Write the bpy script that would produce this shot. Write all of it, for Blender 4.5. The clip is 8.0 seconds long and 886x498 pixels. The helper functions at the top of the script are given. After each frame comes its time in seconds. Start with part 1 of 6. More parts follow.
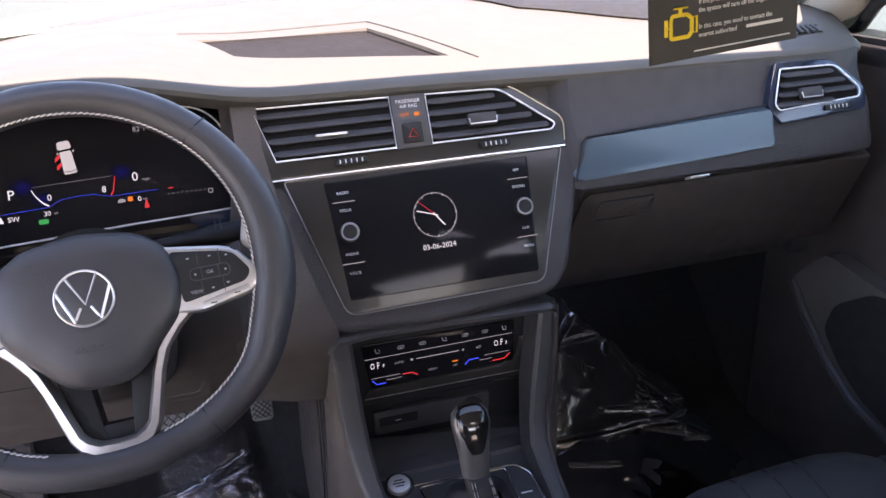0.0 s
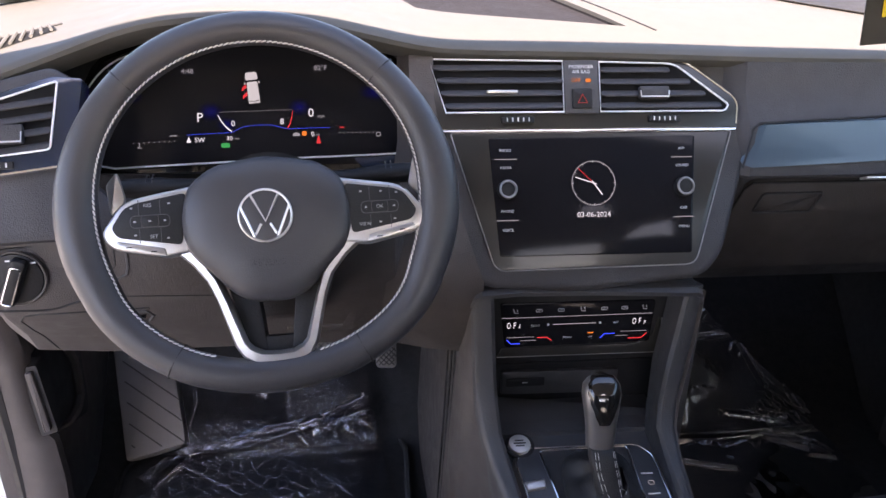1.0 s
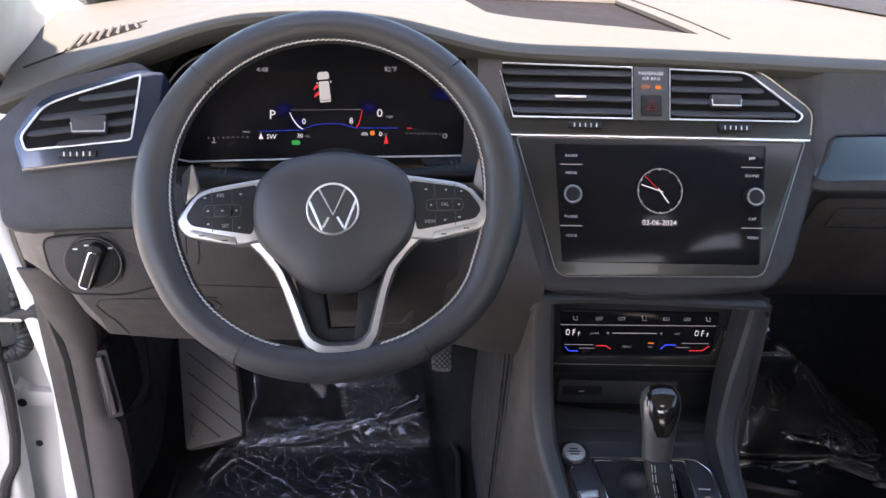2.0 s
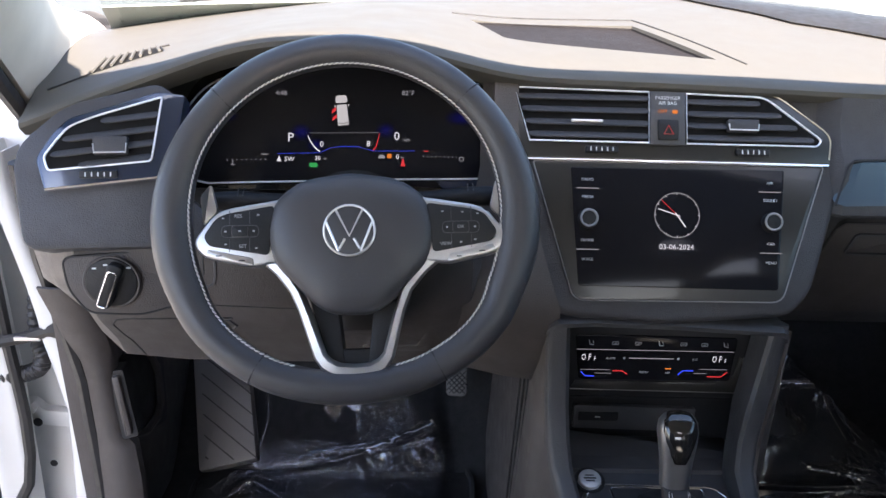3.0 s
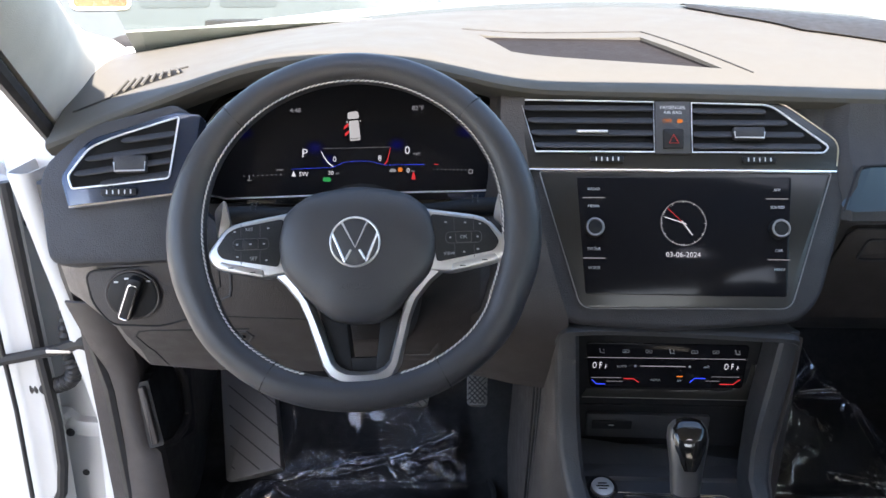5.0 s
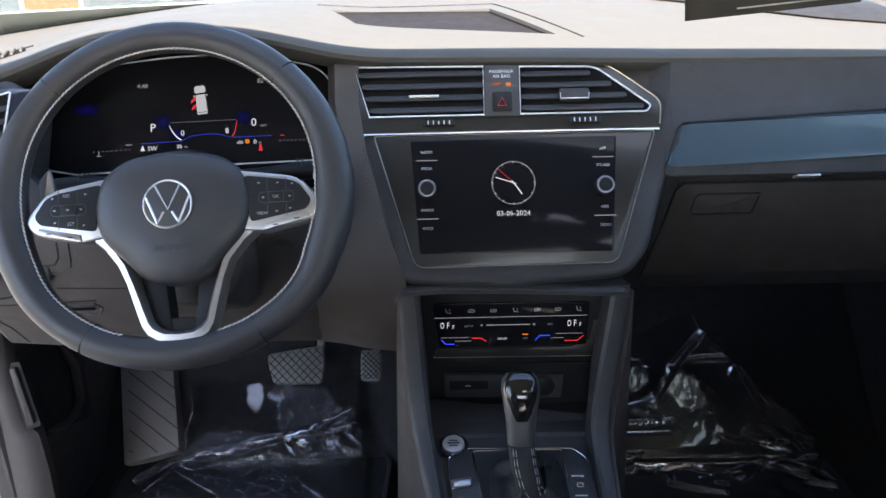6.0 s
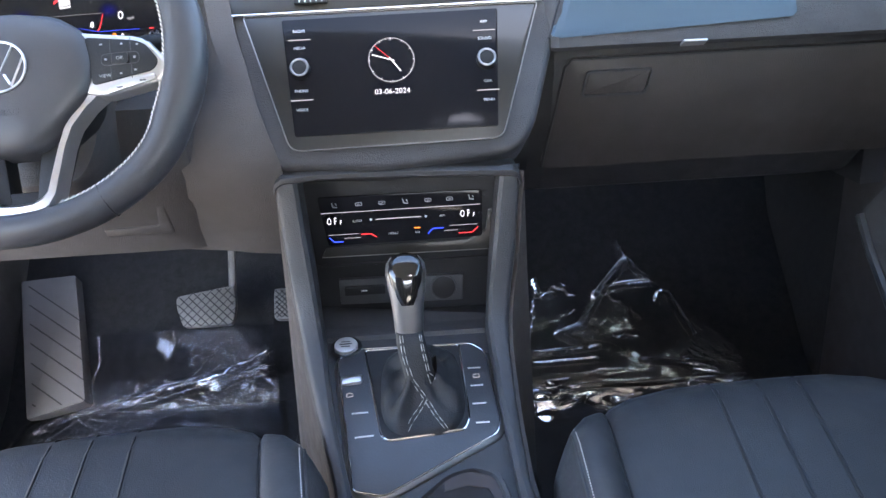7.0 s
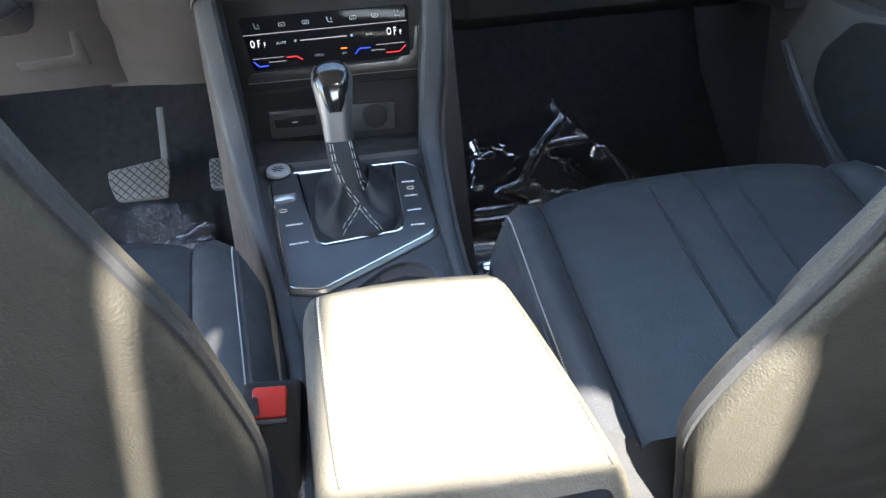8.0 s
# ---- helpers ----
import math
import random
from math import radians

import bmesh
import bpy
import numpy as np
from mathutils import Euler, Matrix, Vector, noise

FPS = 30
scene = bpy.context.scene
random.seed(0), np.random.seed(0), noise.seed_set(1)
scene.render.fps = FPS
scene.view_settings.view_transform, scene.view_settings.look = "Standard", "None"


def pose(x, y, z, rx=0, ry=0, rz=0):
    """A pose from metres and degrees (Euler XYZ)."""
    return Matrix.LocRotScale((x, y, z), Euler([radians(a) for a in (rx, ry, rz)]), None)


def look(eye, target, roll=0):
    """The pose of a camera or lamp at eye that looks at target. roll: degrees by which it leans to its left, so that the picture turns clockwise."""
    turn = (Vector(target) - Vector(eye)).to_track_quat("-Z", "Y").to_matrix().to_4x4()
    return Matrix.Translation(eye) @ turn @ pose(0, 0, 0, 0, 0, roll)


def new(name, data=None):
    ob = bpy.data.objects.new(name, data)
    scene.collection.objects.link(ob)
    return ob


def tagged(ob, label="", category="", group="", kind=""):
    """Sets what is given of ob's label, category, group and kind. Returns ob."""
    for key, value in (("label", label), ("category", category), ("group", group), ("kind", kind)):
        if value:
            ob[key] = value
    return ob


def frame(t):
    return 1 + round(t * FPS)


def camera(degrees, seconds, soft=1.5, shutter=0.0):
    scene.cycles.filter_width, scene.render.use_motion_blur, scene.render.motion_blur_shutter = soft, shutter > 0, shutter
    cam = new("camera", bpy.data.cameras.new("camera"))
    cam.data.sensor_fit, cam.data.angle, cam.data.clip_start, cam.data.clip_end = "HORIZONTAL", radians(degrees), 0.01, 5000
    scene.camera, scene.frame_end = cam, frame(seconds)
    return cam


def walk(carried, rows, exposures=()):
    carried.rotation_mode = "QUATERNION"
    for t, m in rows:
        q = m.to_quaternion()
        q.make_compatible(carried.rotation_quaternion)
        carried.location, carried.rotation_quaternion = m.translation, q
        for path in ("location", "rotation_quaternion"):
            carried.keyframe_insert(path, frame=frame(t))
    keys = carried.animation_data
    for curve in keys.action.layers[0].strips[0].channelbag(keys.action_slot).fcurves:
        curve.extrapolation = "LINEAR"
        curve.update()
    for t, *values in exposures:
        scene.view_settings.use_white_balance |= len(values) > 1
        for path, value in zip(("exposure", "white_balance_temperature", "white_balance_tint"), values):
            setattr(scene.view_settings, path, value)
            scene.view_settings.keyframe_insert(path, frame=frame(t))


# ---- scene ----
cam = camera(59.4, 8.0, soft=1.5)
PATH = [
    (0, (-0.246, 0.137, 1.049), (0.255, 1.91, 0.271), -2.7),
    (0.5, (-0.283, 0.116, 1.044), (0.071, 1.918, 0.252), 0.3),
    (1, (-0.301, 0.124, 1.027), (-0.084, 1.938, 0.212), 1.2),
    (1.5, (-0.307, 0.118, 1.019), (-0.185, 1.942, 0.207), 1.5),
    (3, (-0.308, 0.113, 1.013), (-0.278, 1.975, 0.283), 1.6),
    (3.5, (-0.305, 0.115, 1.009), (-0.299, 1.979, 0.285), 1.6),
    (4, (-0.303, 0.116, 1.006), (-0.32, 1.981, 0.284), 1.4),
    (5.5, (-0.201, 0.07, 1.021), (-0.273, 1.946, 0.33), -0.6),
    (6, (-0.088, 0.054, 0.978), (-0.1, 1.929, 0.282), -1.4),
    (6.5, (-0.021, 0.056, 0.905), (0.025, 1.936, 0.224), -1.5),
    (7, (0.017, 0.044, 0.806), (0.083, 1.925, 0.13), -3.0),
    (7.5, (0.034, 0.018, 0.724), (0.107, 1.892, 0.028), -5.3),
    (8, (0.028, -0.017, 0.648), (0.2, 1.801, -0.167), -4.8),
]
EXPOSURE = [(0.0, 3.0, 7050, 30), (1.5, 2.98, 7060, 26), (3.0, 2.80, 6750, 19), (3.5, 2.76, 6700, 17), (5.5, 2.78, 6600, 16), (6.0, 2.72, 6520, 16), (6.5, 3.38, 6450, 19), (7.0, 4.22, 6550, 17), (7.5, 4.80, 6650, 14), (7.7, 4.48, 6450, 12), (8.0, 4.02, 6500, 11)]
walk(cam, [(t, look(eye, target, roll)) for t, eye, target, roll in PATH], EXPOSURE)

from mathutils.bvhtree import BVHTree

# ---- world, sun, exposure ----
SUN_EL, SUN_AZ = 42.0, 13.0            # degrees above the horizon; turn from straight behind towards the passenger's side
w = bpy.data.worlds.new("sky")
scene.world = w
w.use_nodes = True
nt = w.node_tree
sky = nt.nodes.new("ShaderNodeTexSky")
sky.sky_type, sky.sun_disc = "NISHITA", False
sky.sun_elevation, sky.sun_rotation = radians(SUN_EL), radians(180 - SUN_AZ)
bg = nt.nodes["Background"]
nt.links.new(sky.outputs[0], bg.inputs[0])
bg.inputs[1].default_value = 0.15
sun = new("sun", bpy.data.lights.new("sun", "SUN"))
sun.data.energy, sun.data.angle, sun.data.color = 5.0, radians(0.6), (1.0, 0.93, 0.82)
a, e = radians(SUN_AZ), radians(SUN_EL)
sun.matrix_world = look((math.sin(a) * math.cos(e) * 9, -math.cos(a) * math.cos(e) * 9, 9 * math.sin(e)), (0, 0, 0))


# ---- materials ----
def material(name, colour, rough=0.5, metal=0.0, grain=0.0, grain_size=400.0, vary=0.12, vary_size=9.0, spec=0.5, coat=0.0,
             emit=None, emit_strength=0.0, alpha=1.0, wear=0.0):
    m = bpy.data.materials.new(name)
    m.use_nodes = True
    t = m.node_tree
    b = t.nodes["Principled BSDF"]
    b.inputs["Roughness"].default_value, b.inputs["Metallic"].default_value = rough, metal
    b.inputs["Specular IOR Level"].default_value = spec
    b.inputs["Coat Weight"].default_value = coat
    b.inputs["Coat Roughness"].default_value = 0.06
    b.inputs["Base Color"].default_value = (*colour, 1)
    b.inputs["Alpha"].default_value = alpha
    if emit:
        b.inputs["Emission Color"].default_value = (*emit, 1)
        b.inputs["Emission Strength"].default_value = emit_strength
    co = t.nodes.new("ShaderNodeTexCoord")
    if vary > 0:
        n = t.nodes.new("ShaderNodeTexNoise")
        n.inputs["Scale"].default_value, n.inputs["Detail"].default_value = vary_size, 6
        t.links.new(co.outputs["Object"], n.inputs["Vector"])
        r = t.nodes.new("ShaderNodeMapRange")
        r.inputs[1].default_value, r.inputs[2].default_value = 0.3, 0.7
        r.inputs[3].default_value, r.inputs[4].default_value = 1 - vary, 1 + vary
        t.links.new(n.outputs[0], r.inputs[0])
        mix = t.nodes.new("ShaderNodeVectorMath")
        mix.operation = "SCALE"
        mix.inputs[0].default_value = colour
        t.links.new(r.outputs[0], mix.inputs["Scale"])
        t.links.new(mix.outputs[0], b.inputs["Base Color"])
        rr = t.nodes.new("ShaderNodeMapRange")
        rr.inputs[1].default_value, rr.inputs[2].default_value = 0.3, 0.7
        rr.inputs[3].default_value, rr.inputs[4].default_value = max(rough - 0.08 - wear, 0.02), min(rough + 0.08 + wear, 1)
        n2 = t.nodes.new("ShaderNodeTexNoise")
        n2.inputs["Scale"].default_value, n2.inputs["Detail"].default_value = vary_size * 4.3, 8
        t.links.new(co.outputs["Object"], n2.inputs["Vector"])
        t.links.new(n2.outputs[0], rr.inputs[0])
        t.links.new(rr.outputs[0], b.inputs["Roughness"])
    if grain > 0:
        v = t.nodes.new("ShaderNodeTexVoronoi")
        v.inputs["Scale"].default_value = grain_size
        t.links.new(co.outputs["Object"], v.inputs["Vector"])
        g = t.nodes.new("ShaderNodeTexNoise")
        g.inputs["Scale"].default_value, g.inputs["Detail"].default_value = grain_size * 0.5, 4
        t.links.new(co.outputs["Object"], g.inputs["Vector"])
        add = t.nodes.new("ShaderNodeMath")
        t.links.new(v.outputs[0], add.inputs[0])
        t.links.new(g.outputs[0], add.inputs[1])
        bump = t.nodes.new("ShaderNodeBump")
        bump.inputs["Strength"].default_value, bump.inputs["Distance"].default_value = grain, 0.0008
        t.links.new(add.outputs[0], bump.inputs["Height"])
        t.links.new(bump.outputs[0], b.inputs["Normal"])
    return m


DASH = material("soft_black_plastic", (0.035, 0.034, 0.037), 0.6, grain=0.5, grain_size=700)
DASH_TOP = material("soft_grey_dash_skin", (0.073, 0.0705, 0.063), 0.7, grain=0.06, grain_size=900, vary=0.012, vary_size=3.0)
BROWN = material("hard_black_plastic", (0.053, 0.045, 0.042), 0.55, grain=0.5, grain_size=800)
CONSOLE = material("console_plastic", (0.042, 0.042, 0.045), 0.5, grain=0.45, grain_size=800)
GLOSS = material("piano_black", (0.012, 0.011, 0.010), 0.1, vary=0.05, coat=0.6)
# dark gloss trim; the blue of reflected sky is put into its base colour
BLUE_GLOSS = material("gloss_with_sky_tint", (0.022, 0.034, 0.062), 0.16, vary=0.05, metal=0.3, coat=0.8)
PANEL = material("satin_charcoal", (0.040, 0.042, 0.047), 0.38, vary=0.08, grain=0.15)
BOOT = material("soft_black_hide", (0.010, 0.010, 0.011), 0.6, grain=0.5, grain_size=650)
BRONZE = material("bronze_edge", (0.52, 0.45, 0.32), 0.3, metal=0.8, vary=0.0)
TRIM = material("dark_bronze_lacquer", (0.021, 0.0195, 0.017), 0.32, metal=0.1, vary=0.0, coat=0.12)
# bluish base colour stands in for sky reflected in the inlay
INLAY = material("inlay_with_sky_tint", (0.050, 0.084, 0.115), 0.36, metal=0.25, vary=0.0, coat=0.35)
LINE = material("bright_satin_line", (0.85, 0.85, 0.87), 0.42, metal=0.55, vary=0.0)
CHROME = material("chrome", (0.82, 0.82, 0.84), 0.12, metal=1.0, vary=0.03)
HANDLE = material("dark_satin_metal", (0.17, 0.165, 0.165), 0.4, metal=0.7, vary=0.05)
GUN = material("brushed_grey_metal", (0.28, 0.27, 0.265), 0.36, metal=0.8, vary=0.05)
SATIN = material("satin_silver", (0.56, 0.55, 0.54), 0.35, metal=0.9, vary=0.05)
BLACK = material("black_plastic", (0.012, 0.012, 0.013), 0.55, spec=0.3, grain=0.2)
WELL = material("vent_well", (0.004, 0.004, 0.0045), 0.8, spec=0.2)
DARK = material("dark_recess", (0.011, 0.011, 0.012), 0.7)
SCREEN = material("screen_glass", (0.010, 0.010, 0.012), 0.09, vary=0.0, spec=0.12)
LEATHER = material("black_leather", (0.040, 0.039, 0.042), 0.43, grain=0.14, grain_size=900, vary=0.06)
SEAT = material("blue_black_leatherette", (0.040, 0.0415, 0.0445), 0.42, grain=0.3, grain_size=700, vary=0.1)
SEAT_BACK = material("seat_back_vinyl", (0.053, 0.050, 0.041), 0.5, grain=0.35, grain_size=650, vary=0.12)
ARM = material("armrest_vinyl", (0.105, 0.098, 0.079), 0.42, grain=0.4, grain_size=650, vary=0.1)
THREAD = material("pale_thread", (0.55, 0.53, 0.50), 0.8, vary=0.1)
CARPET = material("black_carpet", (0.017, 0.017, 0.018), 0.95, grain=1.0, grain_size=900, vary=0.3, vary_size=60)
RUBBER = material("grey_rubber", (0.20, 0.185, 0.175), 0.75, grain=0.5, grain_size=500)
PEDAL = material("ribbed_pedal_rubber", (0.13, 0.122, 0.115), 0.45, grain=0.4)
WHITE_PAINT = material("white_body_paint", (0.45, 0.45, 0.435), 0.4, coat=0.2, vary=0.03)
LINER = material("pale_headliner", (0.54, 0.50, 0.425), 0.9, grain=0.6, grain_size=900)
SEAL = material("rubber_seal", (0.015, 0.014, 0.014), 0.6)
RED = material("red_button", (0.55, 0.03, 0.025), 0.4)
DIM_INK = material("faded_grey_ink", (0.30, 0.30, 0.31), 0.6, vary=0.0)
WHITE_INK = material("white_ink", (0.62, 0.62, 0.62), 0.6, vary=0.0)


def glow(name, colour, strength):
    return material(name, (0.006, 0.006, 0.007), 0.3, vary=0, spec=0.03, emit=colour, emit_strength=strength)


G_WHITE = glow("lit_white", (0.9, 0.92, 1.0), 0.13)
G_CAR = glow("lit_symbol_grey", (0.9, 0.9, 0.92), 0.085)
G_DIM = glow("lit_dim_white", (0.8, 0.82, 0.9), 0.05)
G_RED = glow("lit_red", (1.0, 0.06, 0.07), 0.10)
G_BLUE = glow("lit_blue", (0.04, 0.09, 1.0), 0.16)
G_SHADE = [glow("lit_deep_blue", (0.02, 0.02, 0.9), k_) for k_ in (0.0012, 0.003, 0.006, 0.010)]
G_GREEN = glow("lit_green", (0.05, 0.8, 0.2), 0.06)
G_AMBER = glow("lit_amber", (1.0, 0.28, 0.04), 0.11)


# ---- building blocks ----
def plane(x, y, z, lean, turn=0.0):
    """A tilted working plane: local x to the car's right, y up along the plane, z towards the driver."""
    l = radians(lean)
    m = Matrix(((1, 0, 0, 0), (0, math.sin(l), -math.cos(l), 0), (0, math.cos(l), math.sin(l), 0), (0, 0, 0, 1)))
    return Matrix.Translation((x, y, z)) @ Matrix.Rotation(radians(turn), 4, "Z") @ m


I4 = Matrix.Identity(4)


def thing(name, loc, label, category, group="", kind=""):
    ob = new(name)
    ob.location = loc
    ob.empty_display_size = 0.05
    return tagged(ob, label, category, group, kind)


def base_of(ob):
    p = Vector((0, 0, 0))
    while ob is not None:
        p += ob.location
        ob = ob.parent
    return p


def mesh_of(name, bm, mat, smooth=True, sharp=35):
    me = bpy.data.meshes.new(name)
    bmesh.ops.recalc_face_normals(bm, faces=bm.faces)
    for f in bm.faces:
        f.smooth = smooth
    if smooth:
        for e_ in bm.edges:
            if len(e_.link_faces) == 2 and e_.calc_face_angle(0) > radians(sharp):
                e_.smooth = False
    bm.to_mesh(me)
    bm.free()
    me.materials.append(mat)
    return me


def part(name, bm, mat, parent=None, label="", smooth=True, sharp=35):
    if parent is not None:
        bm.transform(Matrix.Translation(-base_of(parent)))
    ob = new(name, mesh_of(name, bm, mat, smooth, sharp))
    if parent is not None:
        ob.parent = parent
    if label:
        ob["label"] = label
    return ob


def structure(name, bm, mat, label, category, smooth=True):
    return tagged(part(name, bm, mat, None, "", smooth), label, category, "", "structure")


def rounded(pts, r, seg=4):
    out, n = [], len(pts)
    for i, p in enumerate(pts):
        rr = r[i] if isinstance(r, (list, tuple)) else r
        p = Vector(p)
        a_, b_ = Vector(pts[i - 1]) - p, Vector(pts[(i + 1) % n]) - p
        if rr <= 0:
            out.append(p)
            continue
        d = min(rr, a_.length * 0.45, b_.length * 0.45)
        a_, b_ = p + a_.normalized() * d, p + b_.normalized() * d
        for k in range(seg + 1):
            s = k / seg
            out.append(a_ * (1 - s) ** 2 + p * 2 * s * (1 - s) + b_ * s * s)
    return [(v.x, v.y) for v in out]


def prism(m, pts, w0, w1, bev=0.0, seg=2, bm=None):
    """A slab with the outline pts on the plane m, from height w0 to w1, its front edge rounded."""
    b = bmesh.new()
    top = [b.verts.new((u, v, w1)) for u, v in pts]
    low = [b.verts.new((u, v, w0)) for u, v in pts]
    f = b.faces.new(top)
    b.faces.new(list(reversed(low)))
    n = len(pts)
    for i in range(n):
        b.faces.new((top[i], low[i], low[(i + 1) % n], top[(i + 1) % n]))
    bmesh.ops.recalc_face_normals(b, faces=b.faces)
    if bev > 0:
        bmesh.ops.bevel(b, geom=list(f.edges), offset=bev, segments=seg, profile=0.5, affect="EDGES")
    b.transform(m)
    if bm is not None:
        me = bpy.data.meshes.new("tmp")
        b.to_mesh(me)
        b.free()
        bm.from_mesh(me)
        bpy.data.meshes.remove(me)
        return bm
    return b


def rect(u0, u1, v0, v1):
    return [(u0, v0), (u1, v0), (u1, v1), (u0, v1)]


def box(m, u0, u1, v0, v1, w0, w1, bev=0.0, seg=2, bm=None):
    return prism(m, rect(u0, u1, v0, v1), w0, w1, bev, seg, bm)


def disc(cu, cv, r, n=32, squash=1.0):
    return [(cu + r * math.cos(2 * math.pi * i / n), cv + r * squash * math.sin(2 * math.pi * i / n)) for i in range(n)]


def frame_ring(m, outer, inner, w0, w1, bm=None):
    """A flat frame between two outlines with the same number of points."""
    b = bm or bmesh.new()
    n = len(outer)
    rows = [[b.verts.new(m @ Vector((u, v, w_))) for u, v in pts] for pts, w_ in ((outer, w0), (outer, w1), (inner, w1), (inner, w0))]
    for k in range(4):
        for i in range(n):
            j = (i + 1) % n
            b.faces.new((rows[k][i], rows[k][j], rows[(k + 1) % 4][j], rows[(k + 1) % 4][i]))
    return b


def inset(pts, d):
    n, out = len(pts), []
    area = sum(pts[i - 1][0] * pts[i][1] - pts[i][0] * pts[i - 1][1] for i in range(n))
    sg = 1 if area > 0 else -1
    for i, p in enumerate(pts):
        p = Vector(p)
        a_, b_ = (p - Vector(pts[i - 1])), (Vector(pts[(i + 1) % n]) - p)
        if a_.length < 1e-7 or b_.length < 1e-7:
            out.append((p.x, p.y))
            continue
        a_, b_ = a_.normalized(), b_.normalized()
        na, nb = Vector((-a_.y, a_.x)) * sg, Vector((-b_.y, b_.x)) * sg
        h = na + nb
        h = h / max(h.length_squared / 2, 0.4)
        out.append((p.x + h.x * d, p.y + h.y * d))
    return out


def tube(points, r, closed=False, sides=8, m=I4, bm=None, flat=1.0):
    """A bar of round section along points. r: one radius or one for each point."""
    b = bm or bmesh.new()
    pts = [m @ Vector(p if len(p) == 3 else (p[0], p[1], 0)) for p in points]
    n, rings, prev = len(pts), [], None
    for i, p in enumerate(pts):
        if closed:
            d = pts[(i + 1) % n] - pts[i - 1]
        else:
            d = pts[min(i + 1, n - 1)] - pts[max(i - 1, 0)]
        d.normalize()
        if prev is None:
            up = Vector((0, 0, 1)) if abs(d.z) < 0.9 else Vector((0, 1, 0))
            x_ = d.cross(up).normalized()
        else:
            x_ = (prev - d * prev.dot(d)).normalized()
        prev = x_
        y_ = d.cross(x_)
        rr = r[i] if isinstance(r, (list, tuple)) else r
        rings.append([b.verts.new(p + (x_ * math.cos(2 * math.pi * k / sides) + y_ * flat * math.sin(2 * math.pi * k / sides)) * rr) for k in range(sides)])
    for i in range(n if closed else n - 1):
        q, s = rings[i], rings[(i + 1) % n]
        for k in range(sides):
            b.faces.new((q[k], q[(k + 1) % sides], s[(k + 1) % sides], s[k]))
    if not closed:
        b.faces.new(rings[0])
        b.faces.new(list(reversed(rings[-1])))
    return b


def loft(sections, ring=True, caps=True, bm=None):
    b = bm or bmesh.new()
    rows = [[b.verts.new(p) for p in s] for s in sections]
    n = len(rows[0])
    for q, s in zip(rows, rows[1:]):
        for k in range(n if ring else n - 1):
            b.faces.new((q[k], q[(k + 1) % n], s[(k + 1) % n], s[k]))
    if ring and caps:
        b.faces.new(list(reversed(rows[0])))
        b.faces.new(rows[-1])
    return b


def shell(sections, thick):
    """An open sheet through the sections, thickened away from its upper side."""
    b = loft(sections, ring=False, caps=False)
    bmesh.ops.recalc_face_normals(b, faces=b.faces)
    bmesh.ops.solidify(b, geom=list(b.faces), thickness=thick)
    return b


def interp(table, x):
    if x <= table[0][0]:
        return table[0][1]
    for (a_, va), (b_, vb) in zip(table, table[1:]):
        if x <= b_:
            s = (x - a_) / (b_ - a_)
            return va + (vb - va) * s
    return table[-1][1]


def soft_interp(table, x):
    """Linear between the knots, with the corners rounded off."""
    return sum(interp(table, x + d_) for d_ in (-0.036, -0.024, -0.012, 0, 0.012, 0.024, 0.036)) / 7


def writing(text, m, u, v, size, mat, parent, w_=0.0006, name="writing", align="CENTER", squeeze=1.0):
    cu = bpy.data.curves.new("letters", "FONT")
    cu.body, cu.size, cu.align_x, cu.align_y, cu.extrude, cu.resolution_u = text, size, align, "CENTER", 0.0001, 2
    tmp = new("letters", cu)
    me = bpy.data.meshes.new_from_object(tmp.evaluated_get(bpy.context.evaluated_depsgraph_get()))
    bpy.data.objects.remove(tmp)
    bm = bmesh.new()
    bm.from_mesh(me)
    bpy.data.meshes.remove(me)
    bpy.data.curves.remove(cu)
    bm.transform(m @ Matrix.Translation((u, v, w_)) @ Matrix.Diagonal((squeeze, 1, 1, 1)))
    return part(name, bm, mat, parent, "", smooth=False)


def stitches(points, length, r, m=I4, bm=None, gap=0.5):
    """Short separate threads along a line."""
    b = bm or bmesh.new()
    pts = [m @ Vector(p if len(p) == 3 else (p[0], p[1], 0)) for p in points]
    acc = []
    for p, q in zip(pts, pts[1:]):
        n = max(1, int((q - p).length / 0.002))
        acc += [p.lerp(q, k / n) for k in range(n)]
    acc.append(pts[-1])
    step = max(2, int(length / 0.002))
    on = max(1, int(step * (1 - gap)))
    i = 0
    while i + on < len(acc):
        tube([acc[i], acc[i].lerp(acc[i + on], 0.5), acc[i + on]], [r * 0.6, r, r * 0.6], False, 5, bm=b)
        i += step
    return b


S = plane(0, 1.0, 0.62, 26.5)
K = plane(-0.39, 1.144, 0.763, 22)
W = plane(-0.394, 0.903, 0.738, 27) @ Matrix.Rotation(radians(2.5), 4, "Z")
CL = plane(0.0005, 1.046, 0.4899, 0) @ Matrix.Scale(1.025, 4)
LV = plane(-0.68, 1.01, 0.79, 26, 7)
RD = plane(0.2, 1.044, 0.745, 26)
C = Matrix.Translation((0, 0.757, 0.281)) @ Matrix.Rotation(radians(-14.5), 4, "X").inverted() @ Matrix.Identity(4)


def snapped(tree, pts, lift=0.0005, n_=8):
    """Points along a line, laid on a surface."""
    out_ = []
    for p_, q_ in zip(pts, pts[1:]):
        for k_ in range(n_ + 1):
            hit_ = tree.find_nearest(Vector(p_).lerp(Vector(q_), k_ / n_))
            out_.append(hit_[0] + hit_[1] * lift)
    return [p_ for i_, p_ in enumerate(out_) if i_ == 0 or (p_ - out_[i_ - 1]).length > 0.0004]

